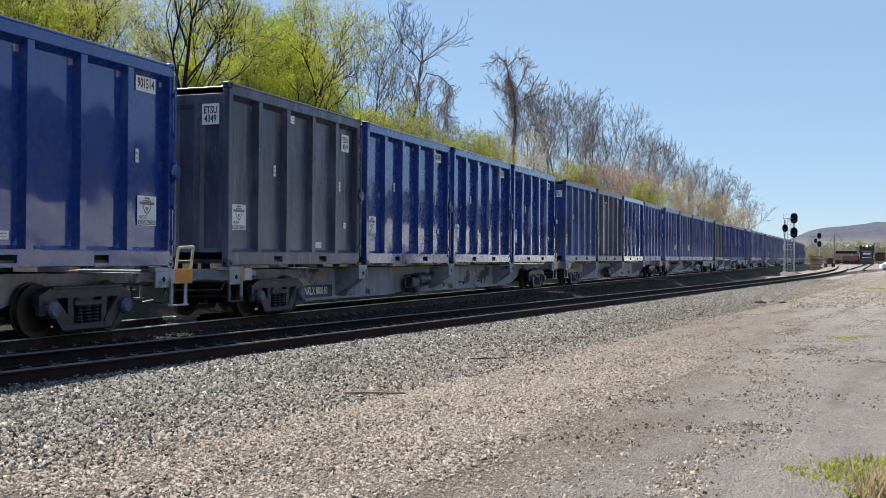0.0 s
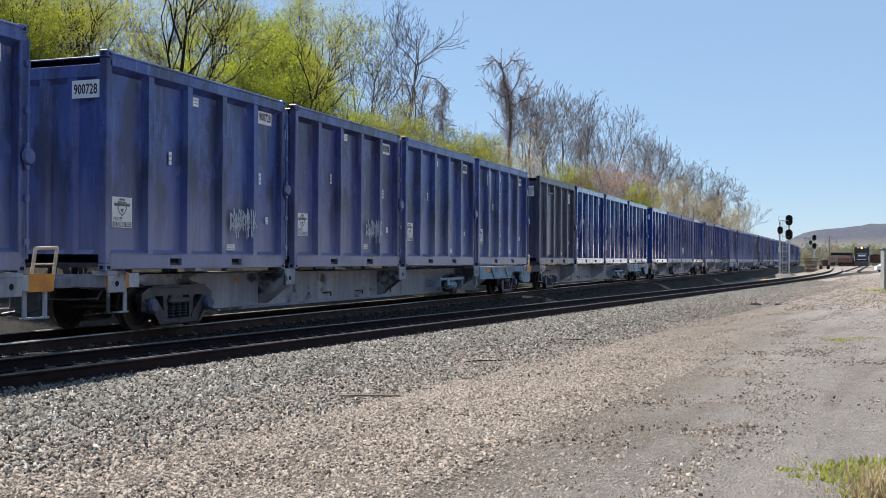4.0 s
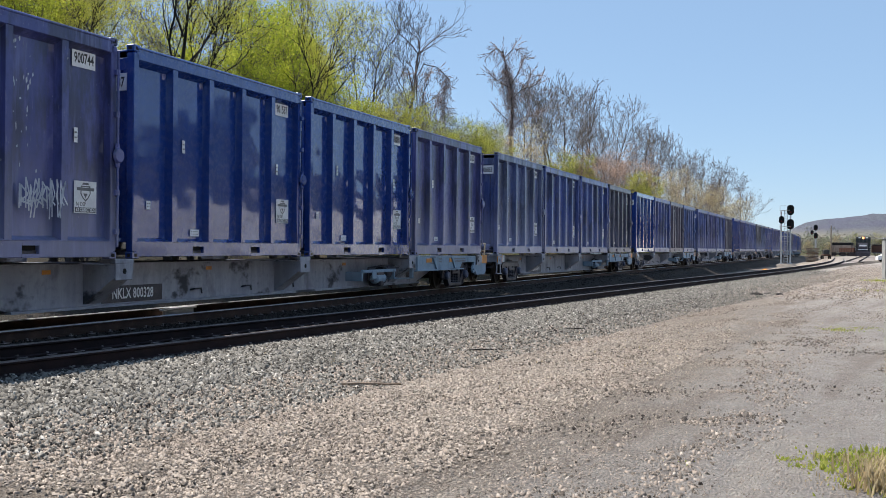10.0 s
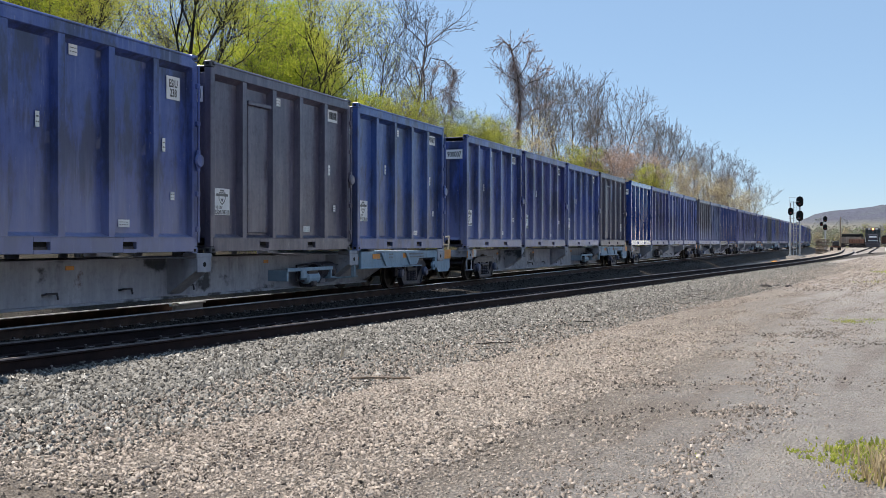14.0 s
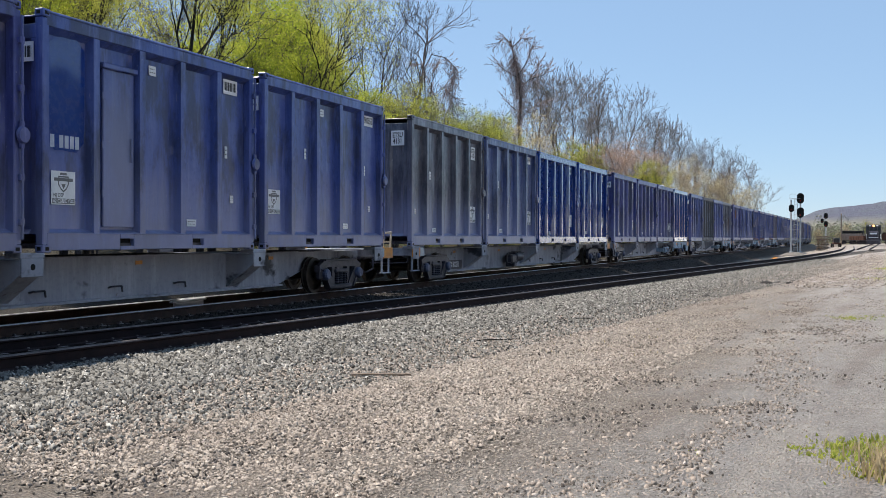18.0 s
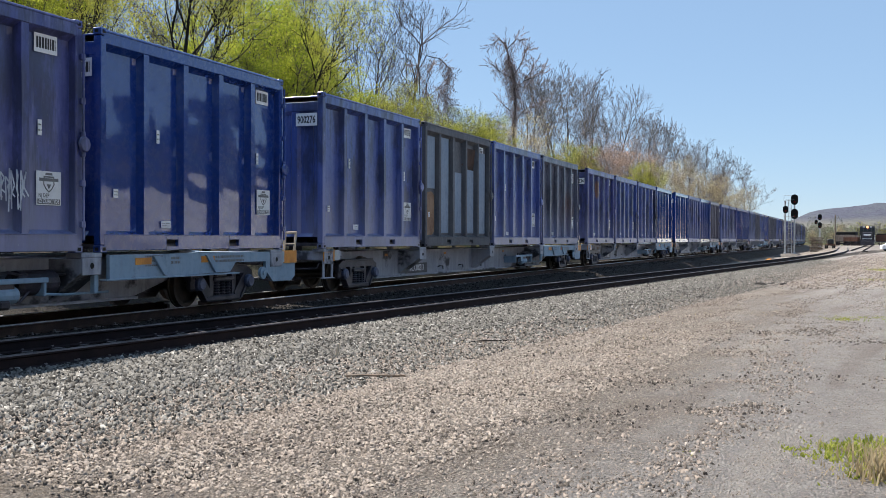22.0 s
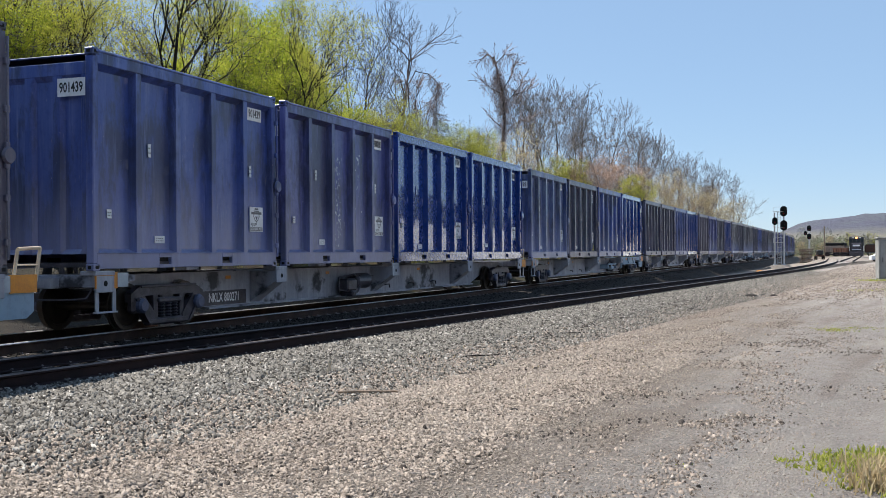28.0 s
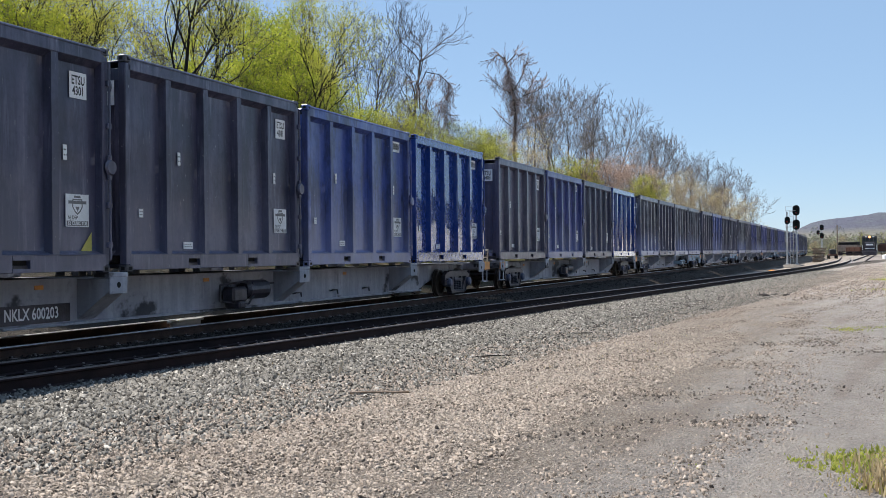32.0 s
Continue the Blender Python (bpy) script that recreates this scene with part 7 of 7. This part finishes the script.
def parked_car(x, y):
    z = ground_z(x, y)
    c = thing("parked_car", pose(x, y, z, 0, 0, 100), "white car parked at the yard's edge", "car")
    n2 = M_WHITE
    g = Geo()
    g.prism([(-2.1, 0.3), (-2.15, 0.75), (-1.3, 0.95), (-0.7, 1.45), (0.9, 1.48), (1.6, 0.98), (2.15, 0.85), (2.15, 0.3)], -0.85, 0.85)
    part("body", g, n2, c)
    g = Geo()
    g.prism([(-1.15, 0.98), (-0.65, 1.38), (0.85, 1.4), (1.4, 1.0)], -0.865, 0.865)
    part("side_window", g, M_GLASS, c)
    for dx in (-1.35, 1.35):
        for s in (-1, 1):
            g = Geo()
            g.lathe([(-0.1, 0.0), (-0.1, 0.2), (-0.1, 0.32), (0.1, 0.32), (0.1, 0.0)], (dx, s * 0.78, 0.32), "y", 16)
            w = part("wheel", g, M_DARK, c)
            g = Geo()
            g.lathe([(s * 0.105 - 0.005, 0.0), (s * 0.105 - 0.005, 0.18), (s * 0.105 + 0.005, 0.18)], (dx, s * 0.78, 0.32), "y", 12)
            part("rim", g, M_ALU, w)


parked_car(172, -9.7)


def pole(x, y, high):
    p = thing("utility_pole", pose(x, y, ground_z(x, y)), "plain weathered wooden pole", "pole")
    g = Geo()
    g.tube((0, 0, -0.3), (0, 0, high), 0.16, 0.11, 10)
    part("shaft", g, M_WOOD, p)


pole(262, -1.6, 7.6)


def equipment_cabinet(x, y):
    c = thing("equipment_cabinet", pose(x, y, ground_z(x, y), 0, 0, 6), "weathered grey metal cabinet at the yard's edge", "cabinet")
    g = Geo()
    g.box(-0.55, 0.55, -0.6, 0.6, 0.1, 2.25, 0.03)
    part("body", g, M_CONC, c)
    g = Geo()
    g.box(-0.6, 0.6, -0.66, 0.66, 2.25, 2.33, 0.02)
    part("cap", g, M_CONC, c)
    g = Geo()
    g.box(-0.58, -0.55, -0.5, 0.5, 0.2, 2.15, 0.01)
    d = part("door", g, M_CONC, c)
    g = Geo()
    g.tube((-0.6, 0.4, 1.0), (-0.6, 0.4, 1.25), 0.02)
    part("handle", g, M_STEEL, d)
    g = Geo()
    g.box(-0.7, 0.7, -0.75, 0.75, -0.1, 0.1, 0.02)
    part("plinth", g, M_CONC, c)


equipment_cabinet(61, -3.62)

# ---- weeds and litter on the gravel ----
M_GRASS = leaf_material("weed_green", (0.24, 0.30, 0.05), (0.46, 0.46, 0.12), 0.5)
M_STRAW = leaf_material("dry_straw", (0.42, 0.33, 0.2), (0.55, 0.45, 0.28), 0.3)


def blades(name, spots, mt, label, seed, category="weeds"):
    """Upright bent blades; spots: x, y, spread, count, height."""
    r3 = np.random.default_rng(seed)
    v, f = [], []
    for sx, sy, spread, count, high in spots:
        for _ in range(count):
            x, y = sx + r3.normal(0, spread), sy + r3.normal(0, spread)
            z = ground_z(x, y) - 0.01
            h = high * r3.uniform(0.35, 1.0)
            a = r3.uniform(0, 6.28)
            w = 0.004 + 0.012 * r3.uniform() * (1 if mt is M_GRASS else 0.4)
            b = h * r3.uniform(0.1, 0.9)
            c, s = math.cos(a), math.sin(a)
            k = len(v)
            v += [(x - s * w, y + c * w, z), (x + s * w, y - c * w, z), (x + c * b * 0.4 + s * w * 0.8, y + s * b * 0.4 - c * w * 0.8, z + h * 0.6), (x + c * b * 0.4 - s * w * 0.8, y + s * b * 0.4 + c * w * 0.8, z + h * 0.6), (x + c * b, y + s * b, z + h)]
            f += [(k, k + 1, k + 2, k + 3), (k + 3, k + 2, k + 4)]
    me = bpy.data.meshes.new(name)
    me.from_pydata(v, [], f)
    me.materials.append(mt)
    return tagged(new(name, me), label, category, kind="stuff")


blades("green_weeds", [(8.62, -0.06, 0.112, 156, 0.05), (8.55, -0.2, 0.096, 156, 0.05), (8.2, -0.1, 0.096, 108, 0.05), (8.38, 0.24, 0.048, 36, 0.04), (8.2, 0.12, 0.056, 36, 0.04), (8.75, -0.45, 0.144, 252, 0.08), (8.3, -0.48, 0.192, 252, 0.08),
                       (7.8, -0.42, 0.192, 198, 0.08), (7.75, -0.3, 0.096, 72, 0.06), (8.5, -0.3, 0.224, 252, 0.05), (8, 0.96, 0.048, 8, 0.04), (22.5, -0.33, 0.22, 160, 0.05), (23.2, -0.8, 0.4, 90, 0.05), (44.6, -2.1, 0.8, 120, 0.08), (47, -3.1, 0.9, 160, 0.1),
                       (60, -3.1, 0.45, 420, 0.16), (66, -4.6, 1, 160, 0.12)], M_GRASS, "low green weeds growing through the gravel", 1)
blades("dry_stalks", [(7.95, -0.42, 0.12, 150, 0.2), (7.6, -0.35, 0.1, 130, 0.28), (8.1, -0.62, 0.12, 160, 0.28), (7.7, -0.15, 0.14, 90, 0.06), (8.45, -0.35, 0.16, 140, 0.09), (14.0, 5.6, 1.6, 120, 0.07), (18.0, 3.6, 2.0, 120, 0.06), (25.0, 2.5, 2.5, 150, 0.07), (60.6, -3.3, 0.5, 90, 0.2)], M_STRAW, "dry straw-coloured stalks among the weeds", 2)


def stick(x, y, length, turn, r, label, mt):
    s = thing("stick", pose(x, y, ground_z(x, y) + r + 0.012, 0, 0, turn), label, "stick")
    g = Geo()
    g.pipe([(-length / 2, 0, 0), (-length * 0.1, 0.012, 0.005), (length * 0.25, -0.004, 0.0), (length / 2, 0.012, 0.0)], r, 7)
    part("rod", g, mt, s)


stick(11.0, 4.87, 0.68, -68, 0.013, "thin weathered stick lying on the gravel", M_WOOD)
stick(19.8, 4.9, 0.7, 20, 0.012, "dark twig lying on the gravel", M_BARK_DARK)
stick(20.3, 4.6, 0.5, -40, 0.01, "dark twig lying on the gravel", M_BARK_DARK)
stick(15.4, 4.9, 0.6, -50, 0.01, "dark twig lying on the gravel", M_BARK_DARK)
s = thing("survey_stake", pose(12.6, 6.15, ground_z(12.6, 6.15) - 0.03, 8, 4, 0), "small pale stake in the ballast", "stake")
g = Geo()
g.box(-0.012, 0.012, -0.02, 0.02, 0, 0.2, 0.003)
part("slat", g, M_HOOP, s)
for x, y, a in ((38.9, 2.25, 0.5), (39.8, 1.5, 0.4), (40.3, 1.9, 0.3), (29.6, 3.3, 0.25), (11.9, 4.5, 0.14), (13.6, 2.9, 0.13), (10.2, 2.9, 0.12), (17.5, 0.6, 0.15)):
    s = thing("clod", pose(x, y, ground_z(x, y), 0, 0, 40 * x), "dark lump lying on the gravel", "lump")
    g = Geo()
    r4 = random.Random(int(x * 10))
    g.lathe([(0.0, 0.0), (0.0, a * 0.5), (a * 0.12, a * 0.42), (a * 0.2, a * 0.2), (a * 0.22, 0.0)], (0, 0, -0.01), "z", 9)
    g.v = [(p[0] * (1 + r4.uniform(-0.2, 0.2)), p[1] * 0.7 * (1 + r4.uniform(-0.2, 0.2)), p[2]) for p in g.v]
    part("lump", g, M_TIE, s)

s = thing("orange_scrap", pose(80.5, 4.0, ground_z(80.5, 4.0), 0, 0, 30), "crumpled orange cloth lying on the ballast", "cloth")
g = Geo()
r6 = random.Random(3)
g.lathe([(0.0, 0.0), (0.0, 0.3), (0.1, 0.26), (0.17, 0.12), (0.15, 0.0)], (0, 0, -0.01), "z", 11)
g.v = [(p[0] * (1 + r6.uniform(-0.3, 0.3)), p[1] * (1 + r6.uniform(-0.3, 0.3)), p[2] * r6.uniform(0.6, 1.2)) for p in g.v]
part("cloth", g, M_ORANGE, s)


# ---- what moves ----


def motions():
    times = [0, 2, 4, 6, 8, 10, 12, 14, 16, 18, 20, 22, 24, 26, 28, 30, 32]
    for c, i in ALL_CARS:
        mid = FIRST + PITCH * i + CAR_LONG / 2 + SLACK.get(i, 0.0)
        rows = []
        for t in times:
            x, y, h = on_line(mid - gone(t))
            rows.append((t, pose(x, y, 0, 0, 0, math.degrees(h))))
        walk(c, rows)
        for k in range(4):
            off = pose(-CAR_LONG / 2 + LONG / 2 + k * (LONG + GAP), 0, FLOOR)
            walk(ALL_CONTAINERS[(i + 1) * 4 + k], [(t, m @ off) for t, m in rows])
    # the wheels roll: one pattern for each axle place, taken over by the same place on all trucks
    step = 1 / FPS
    for s in (-1, 1):
        group = [w for w, e in WHEELS if e == s]
        rows = []
        for k in range(int(32 / step) + 1):
            t = k * step
            rows.append((t, pose(s * 0.89, 0, 0.42, 0, -math.degrees(gone(t) / 0.42) % 360, 0)))
        walk(group[0], rows)
        act, slot = group[0].animation_data.action, group[0].animation_data.action_slot
        for w in group[1:]:
            w.rotation_mode = "QUATERNION"
            keys = w.animation_data_create()
            keys.action = act
            keys.action_slot = slot


motions()
